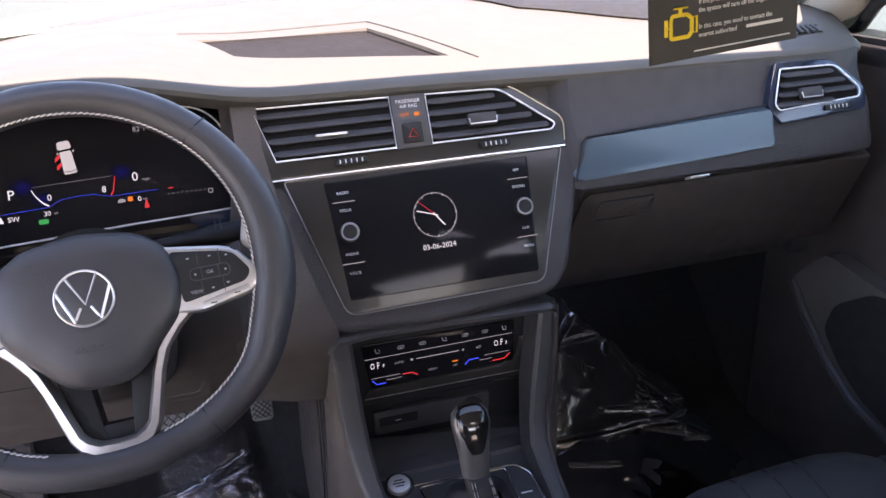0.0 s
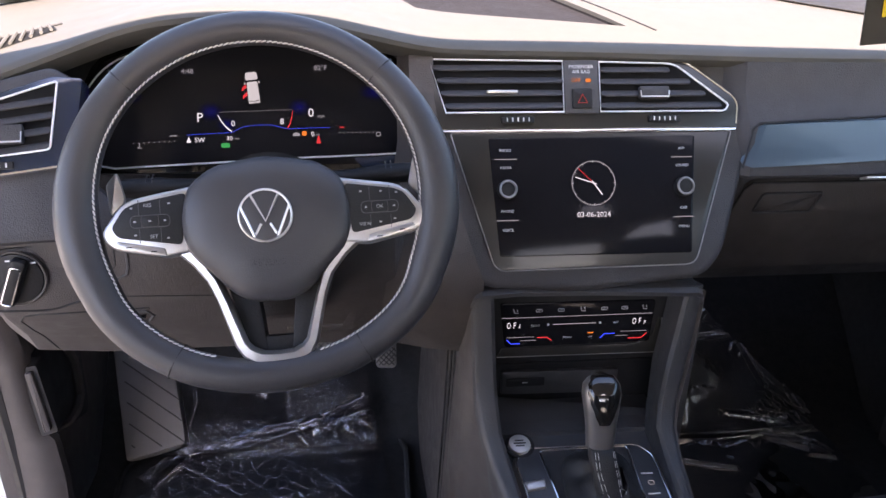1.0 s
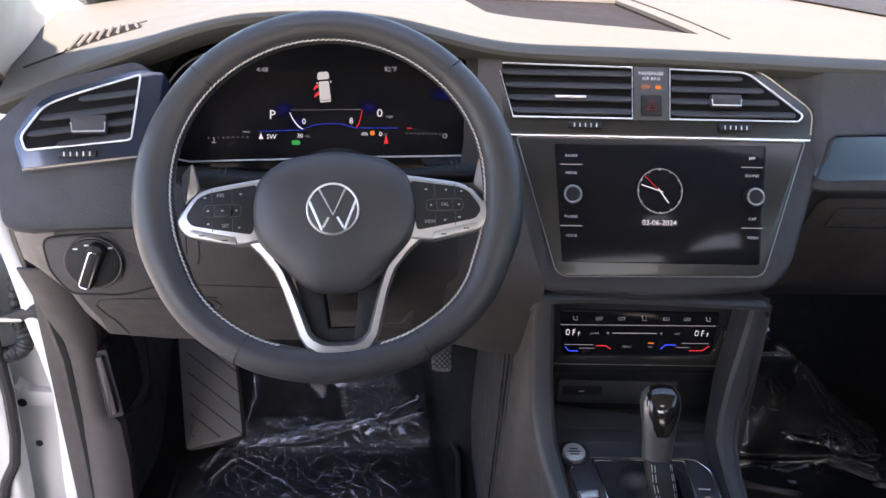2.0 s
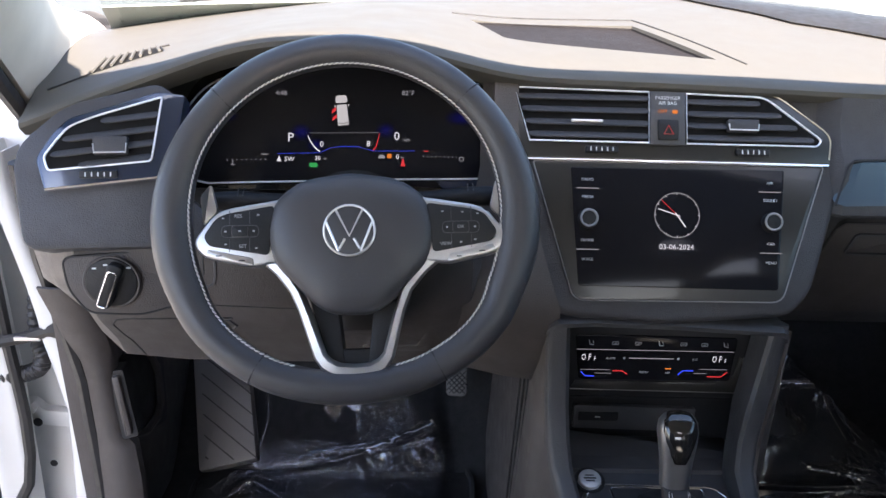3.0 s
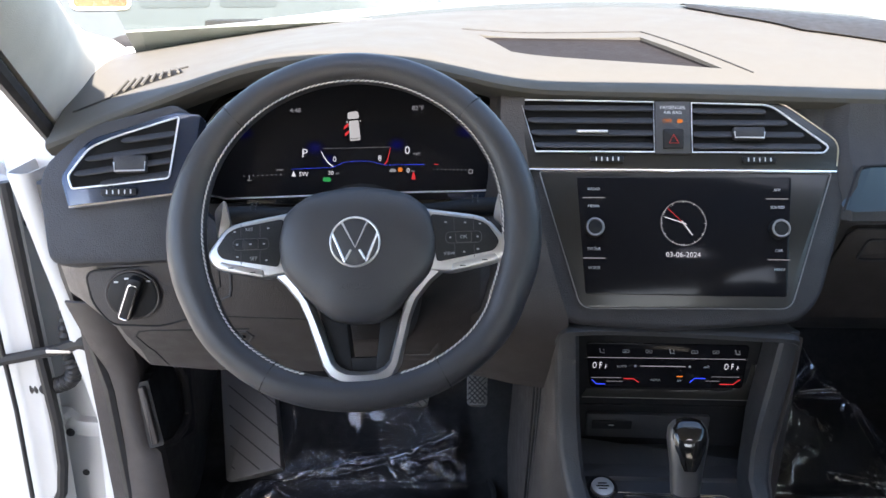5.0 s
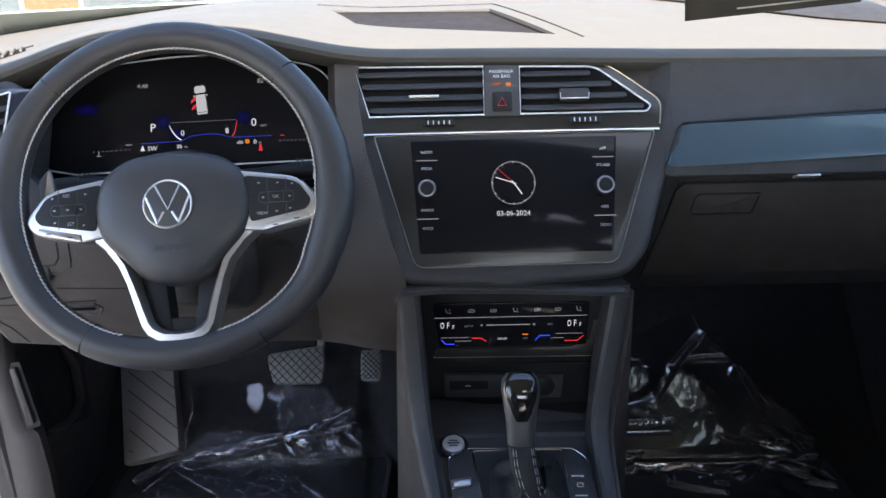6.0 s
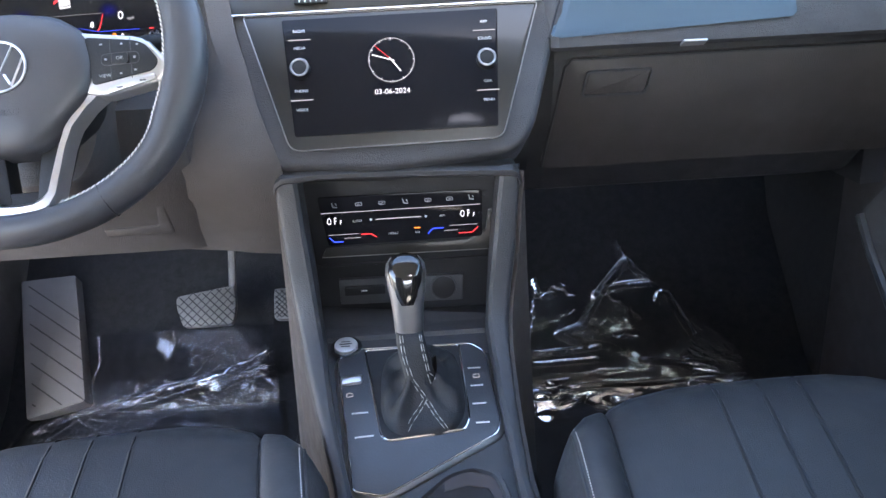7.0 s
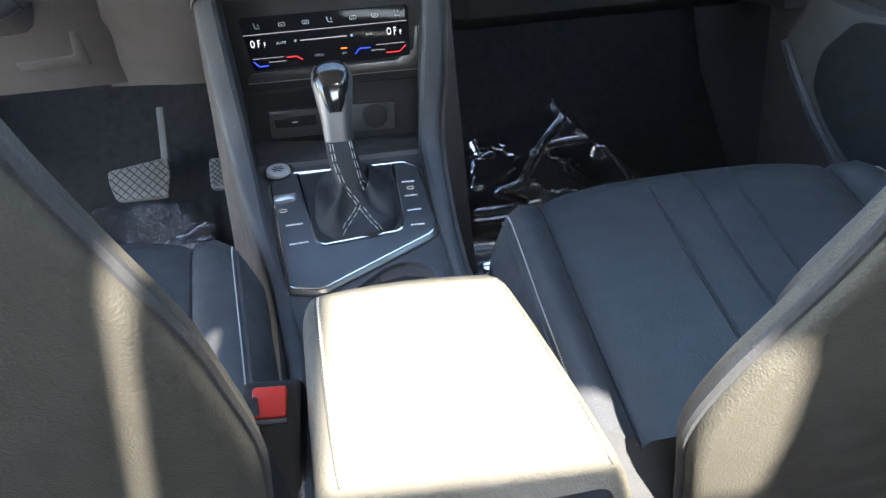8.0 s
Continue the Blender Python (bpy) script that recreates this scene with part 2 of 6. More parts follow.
# ================= outside and body shell =================
ASPHALT = material("pale_concrete", (0.17, 0.165, 0.150), 0.85, grain=0.5, grain_size=60, vary=0.18, vary_size=0.8)
bm = bmesh.new()
bmesh.ops.create_grid(bm, x_segments=2, y_segments=2, size=400)
bm.transform(Matrix.Translation((0, 0, -0.42)))
structure("ground", bm, ASPHALT, "pale sunlit concrete ground of the car lot", "ground")

bm = loft([[(x, y, z) for y, z in ((-1.75, 0.0), (1.40, 0.0), (1.44, 0.025), (1.66, 0.26), (1.72, 0.40), (1.74, 0.9), (1.80, 0.9), (1.80, -0.06), (-1.75, -0.06))]
           for x in (-0.82, -0.5, -0.2, 0.2, 0.5, 0.80)])
structure("floor", bm, CARPET, "black carpeted car floor rising to the toe board", "floor")

def roof_z(x, y):
    return 1.27 - 0.03 * (x / 0.7) ** 2 - 0.08 * max(0, y + 0.2) ** 2 - 0.12 * max(0, -y - 0.9) ** 2


XR = (-0.80, -0.62, -0.45, -0.2, 0, 0.2, 0.4, 0.47, 0.66, 0.78)
bm = shell([[(x, y, roof_z(x, y)) for y in (0.765, 0.5, 0.2, -0.1, -0.385)] for x in XR], 0.04)
structure("ceiling", bm, LINER, "pale fabric headliner of the car roof", "headliner")
bm = shell([[(x, y, roof_z(x, y)) for y in (-0.70, -0.9, -1.15, -1.4, -1.75)] for x in XR], 0.04)
structure("rear_roof", bm, LINER, "pale fabric headliner behind the assumed roof opening", "headliner")
# unseen strips added in the roof to cut the sun into patches on armrest and seats
for nm, x0, x1, y0, y1 in (("sun_mask_left", -0.80, 0.103, -0.385, -0.70), ("sun_mask_bar", 0.120, 0.204, -0.385, -0.662), ("sun_mask_crossbar", 0.103, 0.37, -0.662, -0.70)):
    bm = shell([[(x, y, roof_z(x, y)) for y in (y0, (y0 + y1) / 2, y1)] for x in (x0, (x0 + x1) / 2, x1)], 0.04 if x1 - x0 > 0.1 else 0.02)
    structure(nm, bm, LINER, "unseen added roof strip that shapes the sun patches", "roof")
# unseen slanted piece, added to keep sun off the right of the passenger's backrest
bm = shell([[(x, y, roof_z(x, y)) for y in (-0.385, (y1 - 0.385) / 2, y1)] for x, y1 in ((0.37, -0.545), (0.41, -0.56), (0.45, -0.595), (0.48, -0.64), (0.51, -0.70), (0.78, -0.70))], 0.02)
structure("sun_mask_corner", bm, LINER, "unseen added roof corner that cuts the sun on the passenger seat back", "roof")
structure("wall_rear", box(I4, -0.85, 0.85, -1.80, -1.75, -0.05, 0.78), CARPET, "black trim closing the luggage space", "wall")
structure("wall_rear_left", box(I4, -0.86, -0.80, -1.75, -0.06, -0.05, 0.80), BROWN, "black lining of the closed rear door", "wall")
structure("wall_rear_right", box(I4, 0.79, 0.85, -1.75, -0.2, -0.05, 0.80), BROWN, "black lining of the closed rear door", "wall")
for nm, x0, x1, y0, y1 in (("pillar_b_left", -0.83, -0.74, -0.16, -0.02), ("pillar_b_right", 0.75, 0.83, -0.22, -0.06), ("pillar_c_left", -0.84, -0.66, -1.75, -1.35), ("pillar_c_right", 0.66, 0.84, -1.75, -1.35)):
    structure(nm, box(I4, x0, x1, y0, y1, 0.75, 1.235), LINER, "pale lining of the door pillar", "pillar")
structure("cantrail_left", box(I4, -0.97, -0.70, -1.75, 0.70, 1.14, 1.30), LINER, "pale lining above the driver's door opening", "roof rail")
structure("cantrail_right", box(I4, 0.68, 0.88, -1.75, 0.74, 1.15, 1.30), LINER, "pale lining above the passenger's window", "roof rail")

# bonnet
bm = shell([[(x, 1.86 - 0.40 * (x / 0.8) ** 2 + d * 1.0, 0.925 - 0.03 * (x / 0.8) ** 2 - 0.06 * d * d + 0.01 * d) for d in (0.0, 0.25, 0.5, 0.75, 1.0)]
            for x in (-0.82, -0.6, -0.3, 0, 0.3, 0.6, 0.82)], 0.03)
bonnet = thing("bonnet", (0, 2.3, 0.88), "white painted bonnet seen through the windscreen", "car bonnet")
part("panel", bm, WHITE_PAINT, bonnet)

# a vehicle parked across the lot, seen past the bonnet
VANM = material("blue_grey_paint", (0.060, 0.072, 0.078), 0.4, coat=0.4, vary=0.04)
van = thing("parked_van", (-3.6, 9.9, -0.42), "blue-grey van with tan-tinted windows parked across the lot", "van")
VP = plane(-4.6, 9.0, -0.42, 0, 8)
part("body", prism(VP, rounded([(-0.35, 0.32), (-0.30, 0.25), (4.2, 0.25), (4.3, 0.6), (4.0, 1.05), (2.9, 1.25), (2.2, 1.95), (-0.2, 1.95), (-0.38, 1.6)], 0.12, 5), -1.8, 0.0, 0.06, 3), VANM, van)
TAN = material("tan_tinted_glass", (0.16, 0.085, 0.045), 0.25, vary=0.1, vary_size=3)
for u0, u1 in ((-0.10, 0.52), (0.62, 1.40), (1.50, 2.15)):
    wn = rounded(rect(u0, u1, 0.935, 1.62), 0.07, 4)
    w_ob = part("window", prism(VP, wn, -0.02, 0.006, 0.003), TAN if u0 < 0 else VANM, van, "tan-tinted side window" if u0 < 0 else "blanked side panel")
    if u0 < 0:
        part("window_frame", tube(wn, 0.022, True, 6, VP @ Matrix.Translation((0, 0, 0.006))), LINER, w_ob)
for u in (0.45, 3.3):
    wh = part("wheel", prism(VP, disc(u, 0.33, 0.33, 28), -0.22, 0.01, 0.03), BLACK, van)
    part("rim", prism(VP, disc(u, 0.33, 0.19, 20), -0.02, 0.02, 0.01), SATIN, wh)
part("side_rail", box(VP, -0.33, 4.2, 0.50, 0.58, -0.02, 0.012, 0.005), BLACK, van)

# A pillars: pale lining on the inside
def pillar(sx, name, inner_, outer_):
    secs_ = []
    for (x0, y0, z0), (x1, y1, z1) in zip(inner_, outer_):
        row = []
        for k in range(9):
            t_ = k / 8
            bulge = 0.016 * math.sin(math.pi * t_) - 0.008 * (t_ == 0)
            row.append((sx * (x0 + (x1 - x0) * t_ - bulge), y0 + (y1 - y0) * t_ - bulge * 0.3, z0 + (z1 - z0) * t_ - bulge * 0.2))
        row += [(sx * (x1 + 0.05), y1 + 0.02, z1), (sx * (x0 + 0.03), y0 + 0.02, z0 + 0.01)]
        secs_.append(row)
    structure(name, loft(secs_), LINER, "pale beige fabric lining of the windscreen pillar", "pillar lining")
    line = [(sx * (x + 0.012), y - 0.01, z - 0.004) for x, y, z in outer_]
    structure(name + "_seal", tube(line, 0.011), SEAL, "black rubber door seal along the pillar", "door seal")


pillar(-1, "pillar_left", [(0.800, 1.40, 0.845), (0.808, 1.33, 0.888), (0.822, 1.26, 0.908), (0.80, 1.16, 0.938), (0.745, 0.95, 1.05), (0.672, 0.765, 1.185)],
       [(0.845, 1.20, 0.75), (0.832, 1.15, 0.78), (0.820, 1.10, 0.815), (0.795, 1.02, 0.862), (0.752, 0.88, 0.945), (0.70, 0.62, 1.13)])
pillar(1, "pillar_right", [(0.800, 1.44, 0.845), (0.785, 1.37, 0.880), (0.779, 1.34, 0.890), (0.740, 1.20, 0.955), (0.70, 1.0, 1.05), (0.64, 0.765, 1.185)],
       [(0.845, 1.36, 0.79), (0.84, 1.30, 0.835), (0.83, 1.27, 0.855), (0.788, 1.20, 0.901), (0.75, 1.06, 0.97), (0.69, 0.75, 1.15)])

# windscreen
GLASS = bpy.data.materials.new("clear_glass")
GLASS.use_nodes = True
g = GLASS.node_tree
for n in list(g.nodes):
    if n.type == "BSDF_PRINCIPLED":
        g.nodes.remove(n)
gt, gg, gm = g.nodes.new("ShaderNodeBsdfTransparent"), g.nodes.new("ShaderNodeBsdfGlossy"), g.nodes.new("ShaderNodeMixShader")
gt.inputs[0].default_value = (0.90, 0.93, 0.91, 1)
gg.inputs["Roughness"].default_value = 0.02
gm.inputs[0].default_value = 0.06
g.links.new(gt.outputs[0], gm.inputs[1])
g.links.new(gg.outputs[0], gm.inputs[2])
g.links.new(gm.outputs[0], g.nodes["Material Output"].inputs[0])


def base_y(x):
    return 1.78 - 0.44 * (abs(x) / 0.80) ** 2


bm = shell([[(x * (1 - 0.17 * s), base_y(x) * (1 - s) + (0.775 - 0.01 * (x / 0.8) ** 2) * s, 0.885 + 0.315 * s) for s in (0, 0.25, 0.5, 0.75, 1)]
            for x in (-0.80, -0.6, -0.3, 0, 0.3, 0.6, 0.80)], 0.005)
ws = structure("windscreen", bm, GLASS, "clear raked windscreen glass", "windscreen")
ws.visible_shadow = False
bm = shell([[(x * (1 - 0.17 * s), base_y(x) * (1 - s) + (0.775 - 0.01 * (x / 0.8) ** 2) * s - 0.008, 0.885 + 0.315 * s) for s in (-0.02, 0.05, 0.11)]
            for x in (-0.80, -0.7, -0.6, -0.45, -0.3, -0.15, 0, 0.15, 0.3, 0.45, 0.6, 0.7, 0.80)], 0.003)
structure("windscreen_band", bm, material("black_glass_band", (0.30, 0.32, 0.30), 0.35), "dark printed band along the foot of the windscreen", "glass band")

# ================= dashboard =================
dash = thing("dashboard", (0, 1.2, 0.45), "black soft-plastic car dashboard with a pale sunlit top", "dashboard")
CREASE = [(-0.88, 0.775), (-0.83, 0.797), (-0.78, 0.815), (-0.70, 0.846), (-0.64, 0.866), (-0.60, 0.882), (-0.55, 0.899), (-0.50, 0.908), (-0.43, 0.912), (-0.345, 0.905), (-0.276, 0.886), (-0.205, 0.868), (-0.13, 0.865), (0, 0.863), (0.24, 0.856), (0.70, 0.850), (0.80, 0.837), (0.86, 0.82)]
CREASE_Y = [(-0.83, 1.04), (-0.70, 1.06), (-0.60, 1.075), (-0.50, 1.06), (-0.35, 1.06), (-0.26, 1.085), (-0.18, 1.10), (0.67, 1.10), (0.71, 1.115), (0.75, 1.155), (0.80, 1.23)]
xs = sorted(set([-0.81, 0.79] + [round(-0.80 + 0.02 * i, 3) for i in range(80)]))
rows = []
for x in xs:
    zc, yc = soft_interp(CREASE, x), soft_interp(CREASE_Y, x)
    yb = base_y(x) - 0.015
    zb = 0.937 - 0.055 * (x / 0.8) ** 2
    prof = [(yc + 0.045, zc - 0.032), (yc + 0.012, zc - 0.022), (yc + 0.001, zc - 0.012), (yc, zc - 0.006), (yc + 0.004, zc - 0.001), (yc + 0.012, zc + 0.002)]
    for k in range(1, 13):
        s = k / 12
        y = yc + 0.012 + (yb - yc - 0.012) * s
        prof.append((y, zc + 0.002 + (zb - zc - 0.002) * (1 - (1 - s) ** 2.2)))
    rows.append([(x, y, z) for y, z in prof])
b = loft(rows, ring=False)
TRAY = [(-0.214, 1.223), (0.070, 1.177), (-0.014, 1.321), (-0.260, 1.300)]
for i in range(4):
    p, q = Vector((*TRAY[i], 0)), Vector((*TRAY[(i + 1) % 4], 0))
    d = q - p
    bmesh.ops.bisect_plane(b, geom=list(b.verts) + list(b.edges) + list(b.faces), plane_co=p, plane_no=(-d.y, d.x, 0), dist=1e-5)


def inside(pts, x, y):
    c, n = False, len(pts)
    for i in range(n):
        (x0, y0), (x1, y1) = pts[i - 1], pts[i]
        if (y0 > y) != (y1 > y) and x < (x1 - x0) * (y - y0) / (y1 - y0) + x0:
            c = not c
    return c


gone = [f for f in b.faces if inside(TRAY, f.calc_center_median().x, f.calc_center_median().y)]
bmesh.ops.delete(b, geom=gone, context="FACES")
bmesh.ops.recalc_face_normals(b, faces=b.faces)
bmesh.ops.solidify(b, geom=list(b.faces), thickness=0.006)
top_skin = BVHTree.FromBMesh(b)
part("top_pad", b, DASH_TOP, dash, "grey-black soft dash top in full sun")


def dash_z(x, y):
    zc, yc = soft_interp(CREASE, x), soft_interp(CREASE_Y, x)
    yb, zb = base_y(x) - 0.015, 0.937 - 0.055 * (x / 0.8) ** 2
    s = min(1, max(0, (y - yc - 0.012) / (yb - yc - 0.012)))
    return zc + 0.002 + (zb - zc - 0.002) * (1 - (1 - s) ** 2.2)


tray_rim = [(x, y, dash_z(x, y) - 0.004) for x, y in TRAY]
b = bmesh.new()
n = 4
outer = [b.verts.new(p) for p in tray_rim]
low = [b.verts.new((p[0], p[1], p[2] - 0.003)) for p in tray_rim]
for i in range(n):
    b.faces.new((outer[i], outer[(i + 1) % n], low[(i + 1) % n], low[i]))
b.faces.new(low)
# floor and walls of the tray share one near-black colour
part("storage_tray", b, material("tray_near_black", (0.0105, 0.0095, 0.0108), 0.85, spec=0.25, grain=0.5), dash, "shallow storage tray with near-black floor and walls", smooth=False)
groove = [(-0.285, 1.335), (-0.007, 1.355), (0.107, 1.164)]
pts = []
for p, q in zip(groove, groove[1:]):
    pts += [(p[0] + (q[0] - p[0]) * k / 10, p[1] + (q[1] - p[1]) * k / 10) for k in range(11)]
part("lid_groove", tube([(x, y, dash_z(x, y) + 0.0002) for x, y in pts], 0.0014, sides=6), DARK, dash)


def side_defroster(pts_, n_):
    """A slotted defroster outlet let into the dash top."""
    b_ = bmesh.new()
    (x0, y0), (x1, y1), (x2, y2), (x3, y3) = pts_
    vs_ = [b_.verts.new((x, y, dash_z(x, y) + 0.0015)) for x, y in pts_]
    b_.faces.new(vs_)
    bmesh.ops.solidify(b_, geom=list(b_.faces), thickness=0.004)
    df = part("side_defroster", b_, DARK, dash, "slotted side defroster outlet", smooth=False)
    for k_ in range(n_):
        s_ = (k_ + 0.5) / n_
        a0, a1 = (x0 + (x1 - x0) * s_, y0 + (y1 - y0) * s_), (x3 + (x2 - x3) * s_, y3 + (y2 - y3) * s_)
        part("slot_bar", tube([(*a0, dash_z(*a0) + 0.003), (*a1, dash_z(*a1) + 0.003)], 0.0022, sides=6), DASH_TOP, df)
    line_ = [(x, y, dash_z(x, y) + 0.001) for x, y in ((x0 - (x1 - x0) * 0.5, y0 - (y1 - y0) * 0.5), (x0, y0), (x3, y3), (x2, y2), (x2 + (x2 - x3) * 0.15, y2 + (y2 - y3) * 0.15))]
    part("rim_line", tube(line_, 0.0012, sides=5), DARK, df)


side_defroster([(-0.748, 1.110), (-0.660, 1.147), (-0.672, 1.170), (-0.744, 1.150)], 8)
side_defroster([(0.600, 1.150), (0.672, 1.156), (0.674, 1.185), (0.615, 1.175)], 6)

# right-hand face, in one profile along the car's width
FACE = [(1.14, 0.846), (1.1015, 0.8455), (1.099, 0.838), (1.095, 0.815), (1.080, 0.786), (1.066, 0.772), (1.056, 0.748), (1.050, 0.728), (1.044, 0.713), (1.043, 0.706), (1.050, 0.701), (1.074, 0.699), (1.077, 0.690), (1.080, 0.670),
        (1.094, 0.630), (1.112, 0.590), (1.150, 0.530), (1.20, 0.48), (1.30, 0.45), (1.55, 0.45)]
b = bmesh.new()
secs = []
for x in (0.08, 0.188, 0.203, 0.212, 0.30, 0.40, 0.50, 0.60, 0.665, 0.69, 0.71, 0.725, 0.74, 0.755):
    off = 0.018 * min(1.3, max(0, (0.212 - x) / 0.024)) if x < 0.3 else 0.11 * max(0, (x - 0.665) / 0.09) ** 2.2
    secs.append([(x, y + off, z) for y, z in FACE])
part("passenger_face", shell(secs, -0.01), DASH, dash, sharp=25)
# satin inlay strip
RDI = plane(0.2, 1.051, 0.745, 26)
secs = []
for x, k in ((0.221, 0.75), (0.224, 0.9), (0.232, 1.0), (0.30, 1.0), (0.42, 1.0), (0.511, 1.0), (0.516, 0.8)):
    s = (x - 0.221) / 0.31
    top_v, rid_v, bot = 0.029 + 0.011 * s, -0.0215 + 0.018 * s, 0.7165 + 0.0125 * s
    mid_z = 0.5 * (0.745 + top_v * 0.9 + bot)
    pts = [(1.074, 0.745 + top_v * 0.9), (1.0605, 0.745 + top_v * 0.9 - 0.001), (1.0468 + (rid_v + 0.0215) * 0.27, 0.745 + rid_v * 0.9 + 0.002), (1.0456 + (rid_v + 0.0215) * 0.27, 0.745 + rid_v * 0.9), (1.0432 + (bot - 0.7165) * 0.27, bot + 0.001), (1.060, bot)]
    shear = 0.020 * max(0.0, 1 - (x - 0.221) / 0.12)
    secs.append([(x - shear * (0.745 + top_v * 0.9 - z) / 0.055, y + (0.010 if x < 0.2215 else 0.003 if x < 0.225 else 0.0), mid_z + (z - mid_z) * k) for y, z in pts])
inl = part("inlay_strip", loft(secs), INLAY, dash, "glossy inlay strip with the sky's blue reflection in its colour", sharp=18)
part("inlay_gap", tube([(-0.002, -0.028), (0.016, 0.022), (0.024, 0.030), (0.322, 0.0435)], 0.0016, sides=6, m=RDI @ Matrix.Translation((0, 0, 0.0))), DARK, inl)

# glovebox
GB = plane(0.30, 1.081, 0.668, -24)
glove = part("glovebox_door", prism(GB, rounded([(-0.096, -0.155), (0.42, -0.155), (0.42, 0.022), (-0.072, 0.022)], 0.012), -0.01, 0.004, 0.003), BROWN, dash)
part("door_gap", tube([(-0.096, -0.150), (-0.0745, 0.012), (-0.066, 0.0225), (0.40, 0.0225)], 0.0018, sides=6, m=GB @ Matrix.Translation((0, 0, 0.003))), DARK, glove)
hd = rounded([(-0.050, -0.034), (0.040, -0.034), (0.044, 0.006), (-0.046, 0.006)], 0.008)
part("handle", frame_ring(GB, hd, inset(hd, 0.0030), 0.003, 0.0070), CONSOLE, glove, "recessed glovebox handle")
part("handle_grip", prism(GB, inset(hd, 0.004), 0.003, 0.0052, 0.002), BROWN, glove)
part("handle_pocket", prism(GB, rounded([(0.008, -0.029), (0.036, -0.029), (0.039, 0.001), (0.016, -0.010)], 0.006), 0.004, 0.0058, 0.001), BROWN, glove)
part("latch_mark", box(RD, 0.165, 0.195, -0.0430, -0.0400, -0.014, 0.0015, 0.0005), SATIN, dash)

part("end_panel", box(I4, 0.752, 0.80, 1.25, 1.78, 0.44, 0.835, 0.004), DASH, dash)
part("dash_backing", box(I4, -0.80, -0.16, 1.20, 1.212, 0.47, 0.845), DASH, dash)
# left face beside and under the outer vent
part("driver_face", prism(LV, rounded([(-0.105, -0.128), (0.10, -0.128), (0.10, -0.085), (0.062, -0.050), (0.072, 0.052), (0.045, 0.070), (-0.06, 0.043), (-0.12, -0.01)], [0.02, 0, 0, 0.01, 0.01, 0.01, 0.02, 0.03]), -0.08, -0.004, 0.006), DASH, dash)
# knee panel
KNEE = [(1.02, 0.700), (0.985, 0.665), (0.985, 0.640), (0.994, 0.605), (1.03, 0.545), (1.07, 0.500), (1.09, 0.468), (1.20, 0.455), (1.45, 0.46)]
secs = []
for x in (-0.80, -0.765, -0.73, -0.65, -0.5, -0.35, -0.29, -0.265, -0.255):
    off = 0.05 * max(0, (-0.73 - x) / 0.07) ** 1.5 + 0.030 * max(0, (x + 0.28) / 0.025) ** 2
    lift = 0.05 * max(0, (-0.72 - x) / 0.08)
    secs.append([(x, y + off, z + (lift if z < 0.6 else 0)) for y, z in KNEE])
b = shell(secs, -0.012)
knee_skin = BVHTree.FromBMesh(b)
kp = part("knee_panel", b, BROWN, dash, "brownish-black lower panel under the steering column", sharp=25)

# soft panel that runs from the column to the stack
secs = []
for z, xr, yr, yl, xl in ((0.86, -0.222, 1.112, 1.135, -0.238), (0.80, -0.222, 1.088, 1.125, -0.240), (0.74, -0.212, 1.058, 1.11, -0.240), (0.70, -0.200, 1.038, 1.085, -0.250), (0.66, -0.190, 1.018, 1.05, -0.275), (0.63, -0.180, 1.004, 1.02, -0.30), (0.59, -0.165, 0.994, 1.010, -0.30), (0.55, -0.162, 1.005, 1.034, -0.30), (0.50, -0.162, 1.03, 1.078, -0.30), (0.455, -0.162, 1.06, 1.105, -0.30)):
    d = xl - xr
    secs.append([(xr + 0.02, yr + 0.004, z), (xr - 0.004, yr + 0.002, z), (xr + d * 0.3, yr * 0.75 + yl * 0.25, z), (xr + d * 0.6, yr * 0.35 + yl * 0.65, z), (xl, yl, z)])
part("stack_side_panel", shell(secs, 0.008), BROWN, dash, "smooth soft panel between column and centre stack", sharp=50)
part("coin_box_gap", tube(snapped(knee_skin, [(-0.706, 1.085, 0.464), (-0.719, 1.045, 0.510), (-0.721, 1.022, 0.540), (-0.712, 1.012, 0.550), (-0.690, 1.008, 0.555), (-0.56, 1.005, 0.562)]), 0.0016, sides=6), DARK, kp, "dark gap round the lidded box")
part("seam_gap", tube(snapped(knee_skin, [(-0.60, 0.993, 0.589), (-0.50, 0.993, 0.584), (-0.36, 0.993, 0.580)]), 0.0013, sides=6), DARK, kp)
part("pull_rim", tube(snapped(knee_skin, [(-0.620, 1.008, 0.556), (-0.565, 1.008, 0.556), (-0.558, 1.014, 0.546), (-0.566, 1.022, 0.536), (-0.622, 1.022, 0.536)]), 0.0022, sides=6), CONSOLE, kp)
part("pull_recess", tube(snapped(knee_skin, [(-0.622, 1.015, 0.546), (-0.568, 1.015, 0.546)]), 0.0065, sides=8, flat=0.3), BLACK, kp)
part("notch_rim", tube(snapped(knee_skin, [(-0.566, 0.973, 0.664), (-0.567, 0.974, 0.635), (-0.571, 0.977, 0.622), (-0.587, 0.980, 0.613), (-0.625, 0.980, 0.610)]), 0.0022, sides=6), CONSOLE, kp)
part("notch_rim", tube(snapped(knee_skin, [(-0.580, 0.973, 0.664), (-0.581, 0.975, 0.637), (-0.590, 0.978, 0.626), (-0.625, 0.979, 0.622)]), 0.0014, sides=6), DARK, kp)
br_ = plane(-0.325, 1.052, 0.512, -40)
